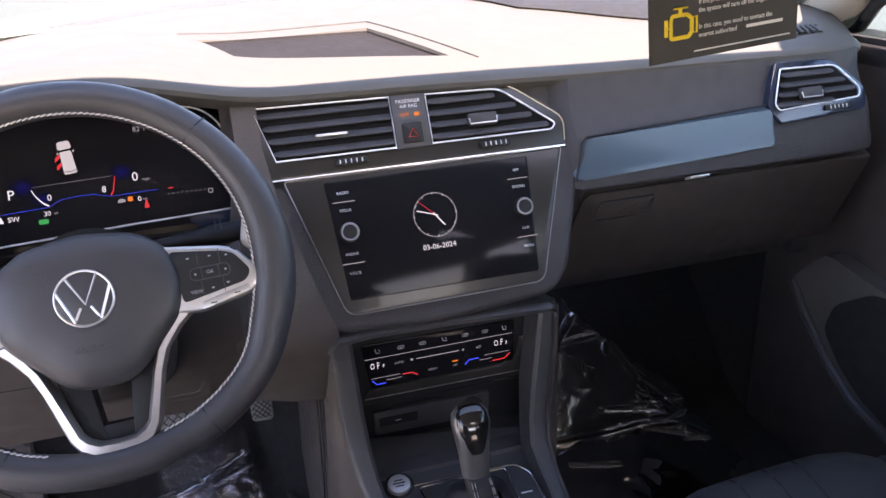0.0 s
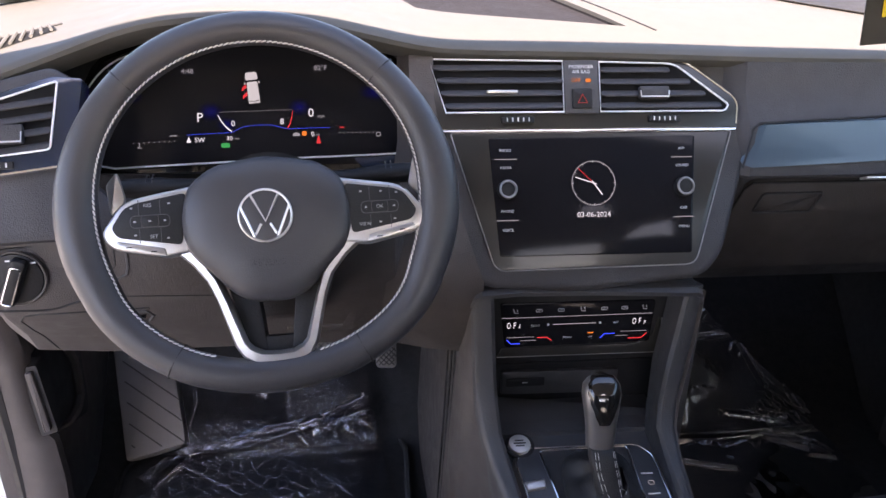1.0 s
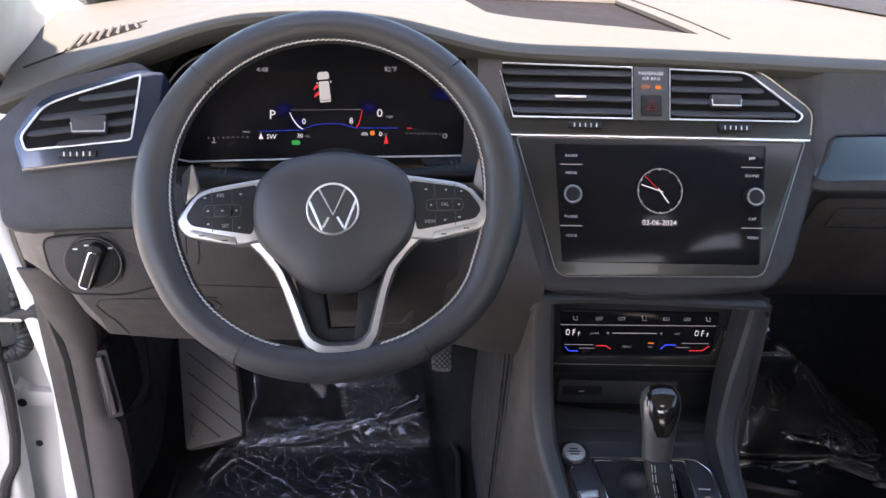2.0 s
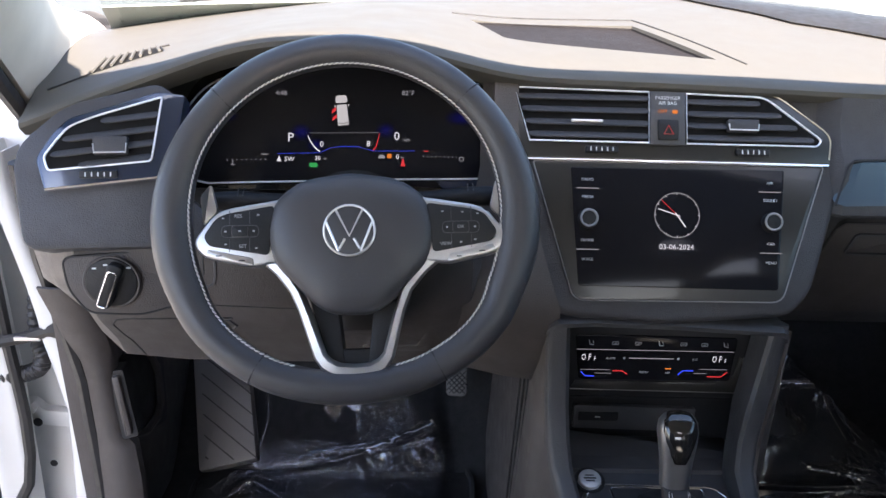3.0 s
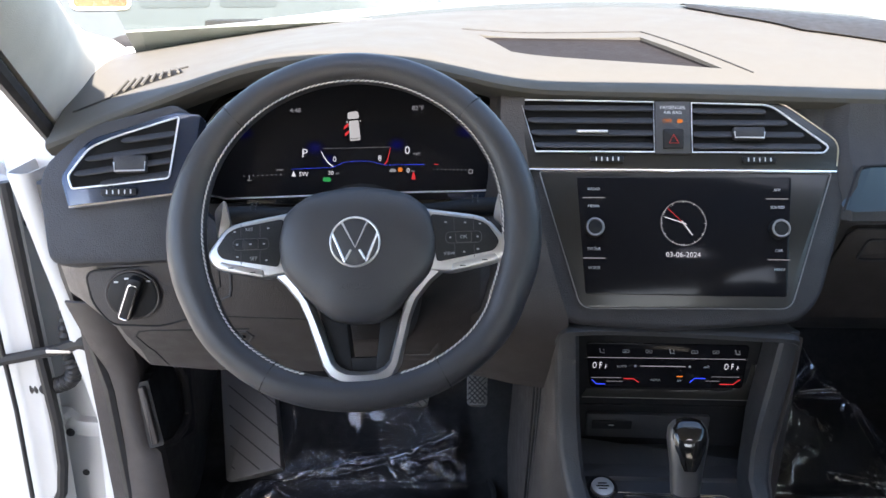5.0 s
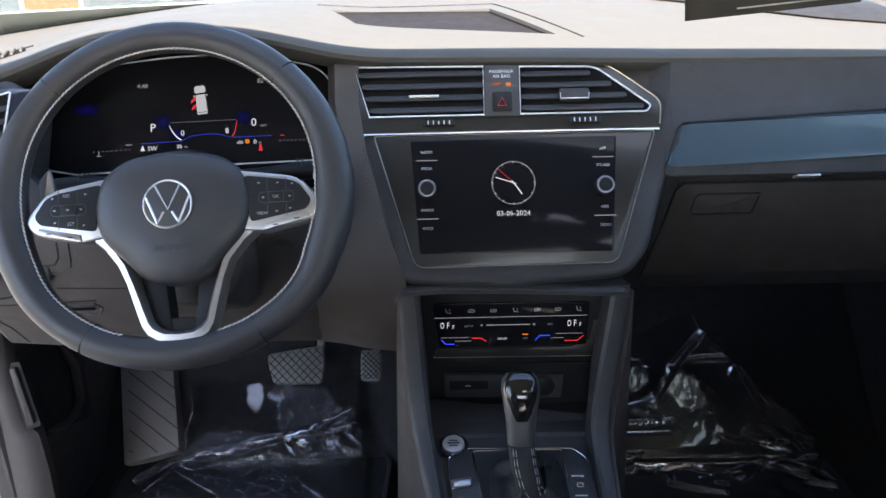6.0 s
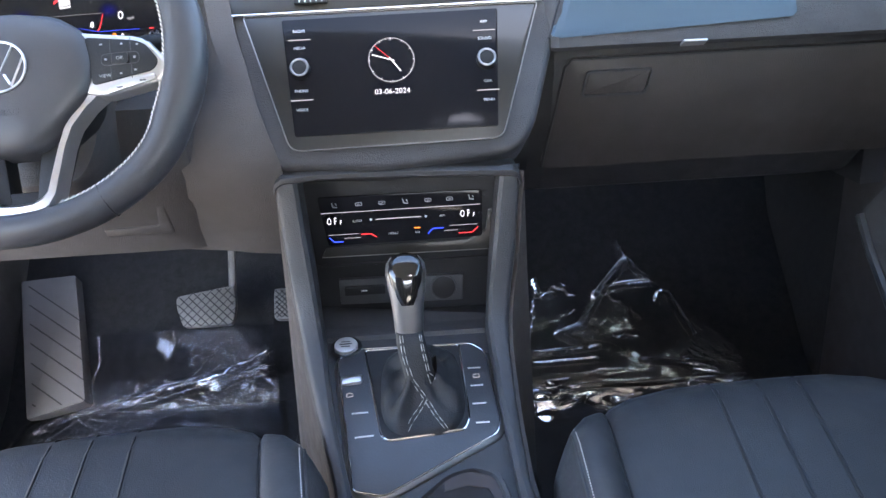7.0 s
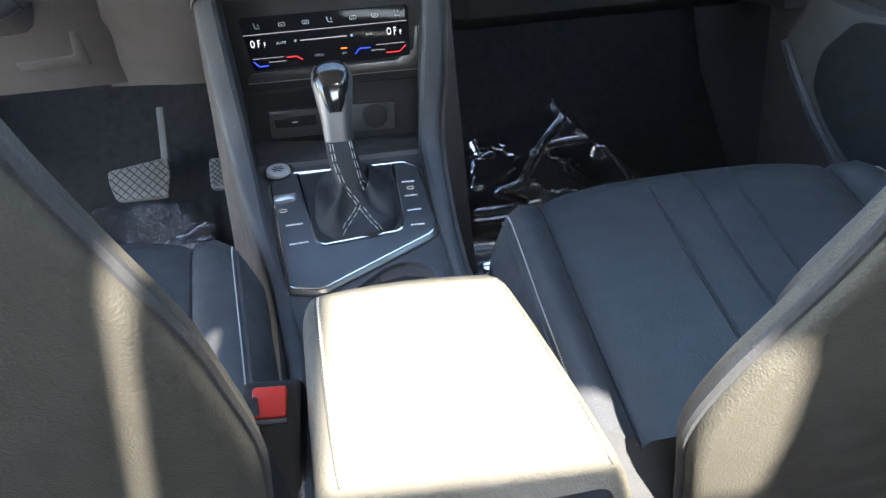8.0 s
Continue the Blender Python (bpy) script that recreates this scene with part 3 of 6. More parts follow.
part("column_bracket", prism(br_, rounded([(-0.075, -0.026), (0.016, -0.026), (0.022, 0.040), (0.010, 0.042), (0.000, -0.004), (-0.075, -0.008)], 0.004), -0.02, 0.008, 0.003), BROWN, dash)
# ================= centre stack =================
part("stack_body", prism(S, rounded([(-0.222, 0.262), (0.128, 0.258), (0.204, 0.205), (0.219, 0.15), (0.173, -0.004), (0.146, -0.033), (-0.02, -0.046), (-0.140, -0.038), (-0.172, -0.018), (-0.215, 0.14)], 0.02), -0.10, -0.002, 0.010, 3), DASH, dash)


def vent(m, outline, tabs, slats, label, loc, w_=0.0, wheel=None, slope=0.0):
    """An air vent: dark well, tilted slats, chrome outline, a slider on one slat and a thumb wheel below."""
    t = thing("air_vent", loc, label, "air vent", "air vents in the dashboard")
    part("well", prism(m, outline, w_ - 0.03, w_ + 0.0004), WELL, t)
    vs, us = [v for u, v in outline], [u for u, v in outline]
    v0, v1, u0, u1 = min(vs), max(vs), min(us), max(us)
    um, pitch = (u0 + u1) / 2, (v1 - v0) / (slats + 0.2)
    for k in range(-2, slats + 2):
        vm = v0 + pitch * (k + 0.62)
        ins_ = [u0 + (u1 - u0) * q / 120 for q in range(121)]
        ins_ = [u for u in ins_ if inside(outline, u, vm + slope * (u - um) - 0.0040) and inside(outline, u, vm + slope * (u - um) + 0.0058)]
        if len(ins_) < 12:
            continue
        ua, ub = ins_[0], ins_[-1]
        prof_ = [(-0.0052, 0.0040), (-0.0058, 0.0058), (-0.0046, 0.0068), (-0.0014, 0.0058), (0.0052, -0.0004), (0.0066, -0.0050), (0.0054, -0.0060), (-0.0040, 0.0020)]
        secs_ = []
        for uu, sc_ in ((ua, 0.55), (ua + 0.004, 0.85), (ua + 0.011, 1.0), ((ua + ub) / 2, 1.0), (ub - 0.004, 1.0), (ub, 0.8)):
            secs_.append([m @ Vector((uu, vm + slope * (uu - um) + dv * sc_, w_ - 0.001 + dw)) for dv, dw in prof_])
        part("slat", loft(secs_), DASH, t)
    for u, v, wd, ht, broad in tabs:
        if broad:
            tab = part("slider", prism(m, rounded(rect(u - wd, u + wd, v - ht, v + ht), 0.003), w_ + 0.003, w_ + 0.010, 0.002), DASH, t)
            part("slider_edge", tube([(u - wd + 0.001, v + ht * 0.2, w_ + 0.0098), (u - wd + 0.002, v - ht + 0.002, w_ + 0.0100), (u + wd - 0.002, v - ht + 0.002, w_ + 0.0100), (u + wd - 0.001, v + ht * 0.2, w_ + 0.0098)], 0.0011, m=m), SATIN, tab, "satin silver edge")
        else:
            part("slider", prism(m, rounded(rect(u - wd, u + wd, v - ht, v + ht), 0.002), w_ + 0.003, w_ + 0.008, 0.001), SATIN, t)
    part("chrome_outline", tube(outline, 0.00125, True, 8, m @ Matrix.Translation((0, 0, w_ + 0.0045))), LINE, t, "bright chrome outline")
    if wheel:
        u, v = wheel
        wh = part("thumb_wheel", prism(m, rounded(rect(u - 0.021, u + 0.021, v - 0.004, v + 0.004), 0.002), w_ + 0.002, w_ + 0.006, 0.001), BLACK, t)
        for k in range(5):
            part("mark", box(m, u - 0.014 + k * 0.007 - 0.0007, u - 0.014 + k * 0.007 + 0.0007, v - 0.0025, v + 0.0025, w_ + 0.0055, w_ + 0.0064), WHITE_INK, wh)
    return t


part("vent_panel", prism(S, rounded([(-0.216, 0.255), (0.126, 0.251), (0.200, 0.197), (0.196, 0.1605), (-0.196, 0.1605)], [0.004, 0.02, 0.012, 0.003, 0.003]), -0.03, 0.004, 0.002), TRIM, dash, "dark bronze gloss trim round the middle vents")
part("vent_panel_edge", tube(rounded([(-0.214, 0.2545), (0.126, 0.2505), (0.1985, 0.197), (0.195, 0.166)], [0, 0.02, 0.012, 0]), 0.0010, sides=6, m=S @ Matrix.Translation((0, 0, 0.0040))), BRONZE, dash, "thin bronze edge of the vent trim")
part("vent_panel_end", prism(S, rounded([(-0.217, 0.262), (-0.206, 0.252), (-0.188, 0.182), (-0.197, 0.158), (-0.215, 0.158), (-0.224, 0.203), (-0.231, 0.256)], 0.004), -0.04, 0.0015, 0.003, 3), BLUE_GLOSS, dash, "glossy end of the vent trim with a painted blue sky tint")
V_ALL = [(-0.207, 0.250), (-0.036, 0.2475), (-0.036, 0.182), (-0.187, 0.182)]
V_R = rounded([(0.012, 0.2465), (0.112, 0.244), (0.184, 0.190), (0.178, 0.182), (0.012, 0.182)], [0, 0.012, 0.006, 0.004, 0])
vent(S, V_ALL, [(-0.115, 0.208, 0.020, 0.0018, False)], 4, "black slatted centre vent with a chrome outline", (-0.12, 1.10, 0.80), 0.004, (-0.096, 0.1725))
vent(S, V_R, [(0.083, 0.206, 0.020, 0.008, True)], 4, "black slatted centre vent with cut-off corner and chrome outline", (0.09, 1.10, 0.80), 0.004, (0.096, 0.1725))
hz = thing("hazard_switch_panel", (-0.012, 1.09, 0.80), "black switch panel with red hazard triangle between the vents", "switch panel")
part("plate", box(S, -0.0345, 0.0105, 0.180, 0.249, 0.003, 0.0085, 0.001), CONSOLE, hz)
hb = part("hazard_button", prism(S, rounded(rect(-0.025, 0.001, 0.186, 0.212), 0.003), 0.008, 0.0115, 0.001), BLACK, hz)
part("triangle", tube([(-0.018, 0.193), (-0.006, 0.193), (-0.012, 0.204)], 0.0009, True, 6, S @ Matrix.Translation((0, 0, 0.012))), RED, hb, "red warning triangle")
writing("PASSENGER", S, -0.012, 0.240, 0.0062, WHITE_INK, hz, 0.0088)
writing("AIR BAG", S, -0.012, 0.2335, 0.0062, WHITE_INK, hz, 0.0088)
writing("OFF", S, -0.019, 0.2225, 0.0070, G_AMBER, hz, 0.0088)
part("airbag_lamp", prism(S, rounded(rect(-0.0065, 0.0005, 0.2200, 0.2250), 0.002), 0.008, 0.0090), G_AMBER, hz)
part("chrome_strip", box(S, -0.196, 0.194, 0.1575, 0.1602, -0.002, 0.0062, 0.001), CHROME, dash, "long bright chrome strip under the vents")

# infotainment unit
info = thing("infotainment_unit", (0, 1.03, 0.69), "glossy black touchscreen unit showing an analogue clock", "touchscreen")
fr_out = rounded([(-0.182, 0.157), (0.188, 0.157), (0.132, -0.016), (-0.130, -0.018)], [0.004, 0.004, 0.014, 0.014])
fr_in = rounded([(-0.134, 0.150), (0.137, 0.151), (0.127, -0.001), (-0.124, 0.0)], [0.003, 0.003, 0.004, 0.004])
part("surround", prism(S, fr_out, -0.01, 0.003, 0.002), TRIM, info, "dark gloss trapezoid surround")
part("surround_edge", tube([fr_out[i] for i in range(len(fr_out))], 0.0009, True, 6, S @ Matrix.Translation((0, 0, 0.0034))), GUN, info)
glass = part("screen", prism(S, fr_in, 0.0, 0.005, 0.001), SCREEN, info)
for u, labels in ((-0.113, ("RADIO", "MEDIA", "PHONE", "VOICE")), (0.118, ("APP", "SOUND", "CAR", "MENU"))):
    for txt, v in zip(labels, (0.134, 0.112, 0.057, 0.033)):
        writing(txt, S, u, v, 0.0050, WHITE_INK, info, 0.0055)
    for v in (0.123, 0.0455):
        part("divider", box(S, u - 0.014, u + 0.014, v - 0.0006, v + 0.0006, 0.0045, 0.0056), G_DIM, info)
    kn = part("knob", prism(S, disc(u, 0.084, 0.0125), 0.004, 0.016, 0.002), BLACK, info)
    part("knob_ring", tube(disc(u, 0.084, 0.0102), 0.0015, True, 8, S @ Matrix.Translation((0, 0, 0.0158))), GUN, kn, "silver ring")
CK = (0.0, 0.091)
part("clock_rim", tube(disc(*CK, 0.0285, 48), 0.00035, True, 5, S @ Matrix.Translation((0, 0, 0.0052))), G_DIM, glass)
for k in range(60):
    a_ = 2 * math.pi * k / 60
    r0 = 0.0262 if k % 5 == 0 else 0.0272
    part("clock_tick", tube([(CK[0] + r0 * math.sin(a_), CK[1] + r0 * math.cos(a_)), (CK[0] + 0.0287 * math.sin(a_), CK[1] + 0.0287 * math.cos(a_))], 0.0005 if k % 5 == 0 else 0.00028, sides=4, m=S @ Matrix.Translation((0, 0, 0.0052))), G_WHITE, glass)
for ang, ln, r, mt in ((144, 0.0185, 0.0008, G_WHITE), (288, 0.025, 0.0007, G_WHITE), (314, 0.028, 0.0004, G_RED)):
    a_ = radians(ang)
    part("clock_hand", tube([(CK[0] - 0.004 * math.sin(a_), CK[1] - 0.004 * math.cos(a_)), (CK[0] + ln * math.sin(a_), CK[1] + ln * math.cos(a_))], r, sides=5, m=S @ Matrix.Translation((0, 0, 0.0054))), mt, glass)
writing("03-06-2024", S, -0.001, 0.0505, 0.0095, G_WHITE, glass, 0.0053)

# outer vents
LV_OUT = rounded([(0.0535, 0.049), (0.041, -0.027), (-0.0735, -0.0372), (-0.0785, -0.021), (-0.0528, 0.0135), (-0.021, 0.0263)], [0.003, 0.005, 0.004, 0.006, 0.012, 0.01])
lp = part("outer_vent_panel", prism(LV, rounded([(0.079, 0.053), (0.072, 0.012), (0.052, -0.040), (0.047, -0.0465), (-0.079, -0.0595), (-0.089, -0.022), (-0.070, 0.008), (-0.053, 0.0255), (0.049, 0.0565)], [0.004, 0.01, 0.01, 0.002, 0.003, 0.008, 0.01, 0.01, 0.006]), -0.03, 0.003, 0.002), BLUE_GLOSS, dash, "glossy panel round the outer vent with a painted blue sky tint")
part("outer_vent_strip", tube([(-0.078, -0.059), (0.048, -0.046)], 0.0022, sides=6, m=LV @ Matrix.Translation((0, 0, 0.003))), CHROME, lp)
vent(LV, LV_OUT, [(-0.004, -0.009, 0.0195, 0.0105, True)], 5, "black slatted outer vent with a chrome outline, beside the open door", (-0.69, 1.02, 0.79), 0.003, (-0.018, -0.0425), 0.125)
RV_OUT = rounded([(0.338, 0.092), (0.432, 0.0905), (0.469, 0.053), (0.466, 0.0395), (0.3255, 0.0322), (0.3195, 0.042)], [0.003, 0.010, 0.008, 0.006, 0.005, 0.004])
RV_O2 = rounded([(0.335, 0.1035), (0.432, 0.102), (0.484, 0.053), (0.478, 0.0215), (0.329, 0.0135), (0.310, 0.041)], [0.006, 0.02, 0.012, 0.01, 0.006, 0.008])
RDV = plane(0.2, 1.0490, 0.745, 26)
part("outer_vent_panel", prism(RDV, RV_O2, -0.03, 0.003, 0.002), BLUE_GLOSS, dash, "glossy panel round the passenger's outer vent with a painted blue sky tint")
vent(RDV, RV_OUT, [(0.381, 0.0525, 0.0185, 0.0085, True)], 4, "black slatted outer vent with a chrome outline at the passenger's end", (0.60, 1.08, 0.80), 0.003, (0.425, 0.0283))

# instrument cluster
clu = thing("instrument_cluster", (-0.42, 1.14, 0.76), "dark digital instrument display with lit gauges", "instrument display")
k_out = rounded([(-0.266, -0.068), (0.165, -0.068), (0.182, -0.035), (0.160, 0.072), (0.118, 0.098), (0.02, 0.110), (-0.17, 0.106), (-0.240, 0.080), (-0.290, -0.025)], 0.02)
part("housing", prism(K, k_out, -0.05, -0.004), GLOSS, clu)
part("display", prism(K, inset(k_out, 0.008), -0.01, 0.0), SCREEN, clu)
b = bmesh.new()
hood = inset(k_out, -0.006)
rows_ = [[K @ Vector((u, v, w_)) for u, v in pts] for pts, w_ in ((k_out, -0.006), (hood, 0.06))]
loft(rows_, bm=b, caps=False)
bmesh.ops.solidify(b, geom=list(b.faces), thickness=0.004)
part("hood_lining", b, DARK, clu)
part("lower_strip", tube([(-0.272, -0.034, 0.008), (-0.255, -0.0555, 0.008), (-0.218, -0.0625, 0.007), (0.017, -0.0520, 0.006), (0.121, -0.0490, 0.006), (0.1425, -0.0480, 0.006), (0.154, -0.0365, 0.006)], 0.0013, sides=6, m=K), LINE, clu)
part("lower_blue_bezel", prism(K, [(0.085, -0.0515), (0.121, -0.0500), (0.1425, -0.0490), (0.150, -0.0415), (0.158, -0.052), (0.150, -0.066), (0.10, -0.068)][::-1], -0.006, 0.004, 0.001), BLUE_GLOSS, clu, "glossy corner of the display frame with a painted blue sky tint")
rim_ = rounded([(-0.255, -0.0555), (-0.2755, -0.030), (-0.263, 0.0137), (-0.225, 0.070), (-0.163, 0.0912), (-0.083, 0.0998), (-0.013, 0.1029), (0.078, 0.0925), (0.122, 0.0825), (0.144, 0.062), (0.157, 0.004), (0.1595, -0.0065), (0.152, -0.022)], [0, 0.012, 0.02, 0.03, 0.02, 0.02, 0.02, 0.02, 0.016, 0.018, 0.01, 0.006, 0], 5)
part("rim_line", tube([(u, v, 0.010) for u, v in rim_], 0.0012, sides=6, m=K), LINE, clu, "thin silver rim line")
KW = 0.0006
writing("P", K, -0.111, 0.002, 0.017, G_WHITE, clu, KW)
writing("4:48", K, -0.125, 0.062, 0.009, G_DIM, clu, KW)
writing("82°F", K, 0.046, 0.066, 0.009, G_DIM, clu, KW)
writing("0", K, 0.032, 0.007, 0.016, G_WHITE, clu, KW)
writing("mph", K, 0.045, 0.003, 0.0055, G_DIM, clu, KW)
writing("0", K, -0.069, -0.006, 0.011, G_WHITE, clu, KW)
writing("8", K, -0.006, -0.004, 0.011, G_WHITE, clu, KW)
writing("SW", K, -0.112, -0.027, 0.009, G_WHITE, clu, KW)
writing("30", K, -0.074, -0.025, 0.008, G_WHITE, clu, KW)
writing("0", K, 0.0335, -0.0208, 0.009, G_WHITE, clu, KW)
writing("mi", K, 0.0400, -0.0212, 0.005, G_DIM, clu, KW)
writing("mi", K, -0.0645, -0.0252, 0.005, G_DIM, clu, KW)
part("compass_arrow", prism(K, [(-0.129, -0.030), (-0.123, -0.030), (-0.126, -0.022)], 0, 0.0005), G_WHITE, clu)
part("blue_line", tube([(-0.1290, -0.0198), (-0.0715, -0.0172), (-0.0560, -0.0098), (-0.0380, -0.0080), (-0.0196, -0.0080), (0.0004, -0.0132), (0.0565, -0.0120)], 0.0005, sides=4, m=K @ Matrix.Translation((0, 0, 0.0004)), flat=0.4), G_BLUE, clu)
part("scale_line", tube([(-0.0860, 0.0092), (0.0071, 0.0118)], 0.0004, sides=4, m=K @ Matrix.Translation((0, 0, 0.0004)), flat=0.4), G_DIM, clu)
for cu_, cv_, rr_, sq_ in ((-0.097, 0.010, 0.015, 0.8), (-0.077, -0.007, 0.013, 0.75), (0.017, 0.015, 0.014, 0.8), (0.118, 0.034, 0.022, 0.45), (-0.205, 0.030, 0.022, 0.45)):
    for k_ in range(4):
        part("blue_glow", prism(K, disc(cu_, cv_, rr_ * (1 - 0.24 * k_), 24, sq_), 0, 0.0001 + 0.00006 * k_), G_SHADE[k_], clu)
part("ready_lamp", prism(K, rounded(rect(-0.085, -0.074, -0.037, -0.031), 0.002), 0, 0.0006), G_GREEN, clu)
part("amber_lamp", prism(K, rounded(rect(0.0195, 0.0255, -0.0225, -0.0165), 0.002), 0, 0.0006), G_AMBER, clu)
part("range_symbol", prism(K, rounded([(0.007, -0.0228), (0.0170, -0.0228), (0.0165, -0.0195), (0.0130, -0.0180), (0.0090, -0.0185)], 0.001), 0, 0.0006), G_DIM, clu)
part("red_lamp", prism(K, [(0.038, -0.033), (0.044, -0.033), (0.0418, -0.023), (0.0402, -0.023)], 0, 0.0006), G_RED, clu)
for k in range(9):
    part("gauge_dot", box(K, 0.068 + k * 0.0056, 0.0692 + k * 0.0056, -0.0196, -0.0184, 0, 0.0006), G_DIM, clu)
    part("gauge_dot", box(K, -0.196 + k * 0.0064, -0.1948 + k * 0.0064, -0.0306 + k * 0.0003, -0.0294 + k * 0.0003, 0, 0.0006), G_DIM, clu)
part("red_mark", box(K, 0.069, 0.075, -0.0125, -0.0112, 0, 0.0006), G_RED, clu)
part("rev_arc", tube([(-0.0880, 0.0058), (-0.0848, -0.0010), (-0.0800, -0.0078), (-0.0755, -0.0125), (-0.0708, -0.0155)], [0.0006, 0.0011, 0.0014, 0.0016, 0.0017], sides=4, m=K @ Matrix.Translation((0, 0, 0.0004)), flat=0.3), G_WHITE, clu)
part("red_arc", tube([(0.0085, 0.0110), (0.0070, 0.0036), (0.0045, -0.0068), (0.0008, -0.0122)], [0.0004, 0.0005, 0.0007, 0.0009], sides=4, m=K @ Matrix.Translation((0, 0, 0.0004)), flat=0.4), G_RED, clu)
# small top view of a car with an open door
CS = K @ Matrix.Translation((-0.0425, 0.0405, 0)) @ Matrix.Rotation(radians(6), 4, "Z")
part("car_symbol", prism(CS, rounded([(-0.0075, -0.020), (0.0075, -0.020), (0.0068, 0.008), (-0.0068, 0.008)], 0.002), 0, 0.0006), G_CAR, clu)
part("car_symbol_bonnet", prism(CS, rounded([(-0.0082, 0.0105), (0.0082, 0.0105), (0.0072, 0.0205), (-0.0072, 0.0205)], 0.003), 0, 0.0006), G_CAR, clu)
part("car_symbol_tail", tube([(-0.0078, -0.0165, 0.0006), (0, -0.0178, 0.0006), (0.0078, -0.0165, 0.0006)], 0.0005, sides=4, m=CS), DARK, clu)
for sx in (-1, 1):
    part("car_symbol_mirror", box(CS, sx * 0.0092 - 0.0008, sx * 0.0092 + 0.0008, 0.0055, 0.0078, 0, 0.0005), G_CAR, clu)
for v_ in (0.0055, -0.0045):
    part("open_door_mark", prism(CS, [(-0.0078, v_), (-0.0135, v_ - 0.004), (-0.0145, v_ - 0.0085), (-0.0078, v_ - 0.0045)], 0, 0.0006), G_RED, clu)
part("fuel_symbol", tube(rounded(rect(0.1175, 0.1225, -0.0240, -0.0190), 0.001, 2), 0.0005, True, 4, K @ Matrix.Translation((0, 0, 0.0004))), G_DIM, clu)
part("heat_symbol", tube([(-0.1880, -0.0300), (-0.1880, -0.0345), (-0.1910, -0.0360), (-0.1850, -0.0360)], 0.0006, sides=4, m=K @ Matrix.Translation((0, 0, 0.0004))), G_DIM, clu)
part("gauge_mark", box(K, -0.1500, -0.1410, -0.0215, -0.0203, 0, 0.0006), G_DIM, clu)

# ================= steering wheel =================
wheel = thing("steering_wheel", (-0.394, 0.87, 0.66), "black leather steering wheel with silver spokes and pale stitching", "steering wheel")
RIM, RIM_R = [], []
for k in range(96):
    a_ = 2 * math.pi * k / 96
    u, v = 0.187 * math.sin(a_), 0.184 * math.cos(a_)
    if v < -0.166:
        v = -0.166 - (-0.166 - v) * 0.86
    if v < -0.08:
        u *= 1.0 + (0.036 if u > 0 else 0.024) * math.sin(math.pi * min(1.0, (-0.08 - v) / 0.102))
    grip = math.exp(-((min(a_, 2 * math.pi - a_) - 1.68) / 0.48) ** 2)
    RIM.append((u * (1 - 0.004 * grip) - 0.006, v, 0.0))
    RIM_R.append(0.0187 + 0.0046 * grip)
part("rim", tube(RIM, RIM_R, True, 20, W, flat=0.95), LEATHER, wheel)
inner = []
for (u, v, _), r_ in zip(RIM, RIM_R):
    d = Vector((u + 0.006, v, 0))
    k = (d.length - 0.90 * r_) / d.length
    inner.append(Vector((d.x * k - 0.006, d.y * k, 0.0087 * r_ / 0.0187)))
b = bmesh.new()
line = []
for p, q in zip(inner, inner[1:] + inner[:1]):
    line += [p.lerp(q, 0.0), p.lerp(q, 0.5)]
for i, p in enumerate(line):
    if p.y < 0 and abs(p.x + 0.006) < 0.052:
        continue
    q = line[(i + 1) % len(line)]
    out_ = Vector((p.x + 0.006, p.y, 0)).normalized() * 0.0009
    tube([p - out_, (p + q) / 2 + Vector((0, 0, 0.0006)), q + out_], [0.0006, 0.0010, 0.0006], sides=5, m=W, bm=b)
part("stitching", b, THREAD, wheel, "pale cross stitching on the inner rim")
for idx in (-12, 12, 40, 56):
    p, q = Vector(RIM[idx]), Vector(RIM[(idx + 1) % 96])
    d = (q - p).normalized()
    x_ = Vector((0, 0, 1))
    y_ = d.cross(x_)
    ring = [p + (x_ * math.cos(t_) * 0.95 + y_ * math.sin(t_)) * (RIM_R[idx] + 0.0001) for t_ in [2 * math.pi * k / 20 for k in range(20)]]
    part("rim_seam", tube(ring, 0.0008, True, 5, W), DARK, wheel)
HUB = rounded([(0.0, 0.047), (0.053, 0.039), (0.081, 0.018), (0.089, -0.018), (0.082, -0.050), (0.036, -0.097), (0.018, -0.105), (-0.018, -0.105), (-0.036, -0.097), (-0.082, -0.050), (-0.089, -0.018), (-0.081, 0.018), (-0.053, 0.039)], 0.014, 3)
secs = []
for s, w_ in ((1.0, -0.02), (1.0, 0.006), (0.985, 0.013), (0.95, 0.018), (0.88, 0.022), (0.72, 0.0255), (0.5, 0.0275), (0.2, 0.0285)):
    secs.append([W @ Vector((u * s, (v + 0.028) * s - 0.028, w_)) for u, v in HUB])
hub = part("airbag_pad", loft(secs), LEATHER, wheel, "smooth charcoal airbag pad")
LG = W @ Matrix.Translation((0.0, -0.018, 0.0295))
part("emblem_disc", prism(LG, disc(0, 0, 0.0255, 40), -0.003, 0.0005, 0.0003), LEATHER, hub)
em = part("emblem", tube(disc(0, 0, 0.0262, 40), 0.0014, True, 8, LG), SATIN, hub, "round chrome emblem")
for pts in ([(-0.0140, 0.0215), (0.0, -0.0060), (0.0140, 0.0215)], [(-0.0240, 0.0085), (-0.0115, -0.0215)], [(0.0240, 0.0085), (0.0115, -0.0215)], [(-0.0105, -0.0190), (-0.0045, -0.0085)], [(0.0105, -0.0190), (0.0045, -0.0085)]):
    part("emblem_stroke", tube(pts, 0.0015, sides=6, m=LG), SATIN, em)
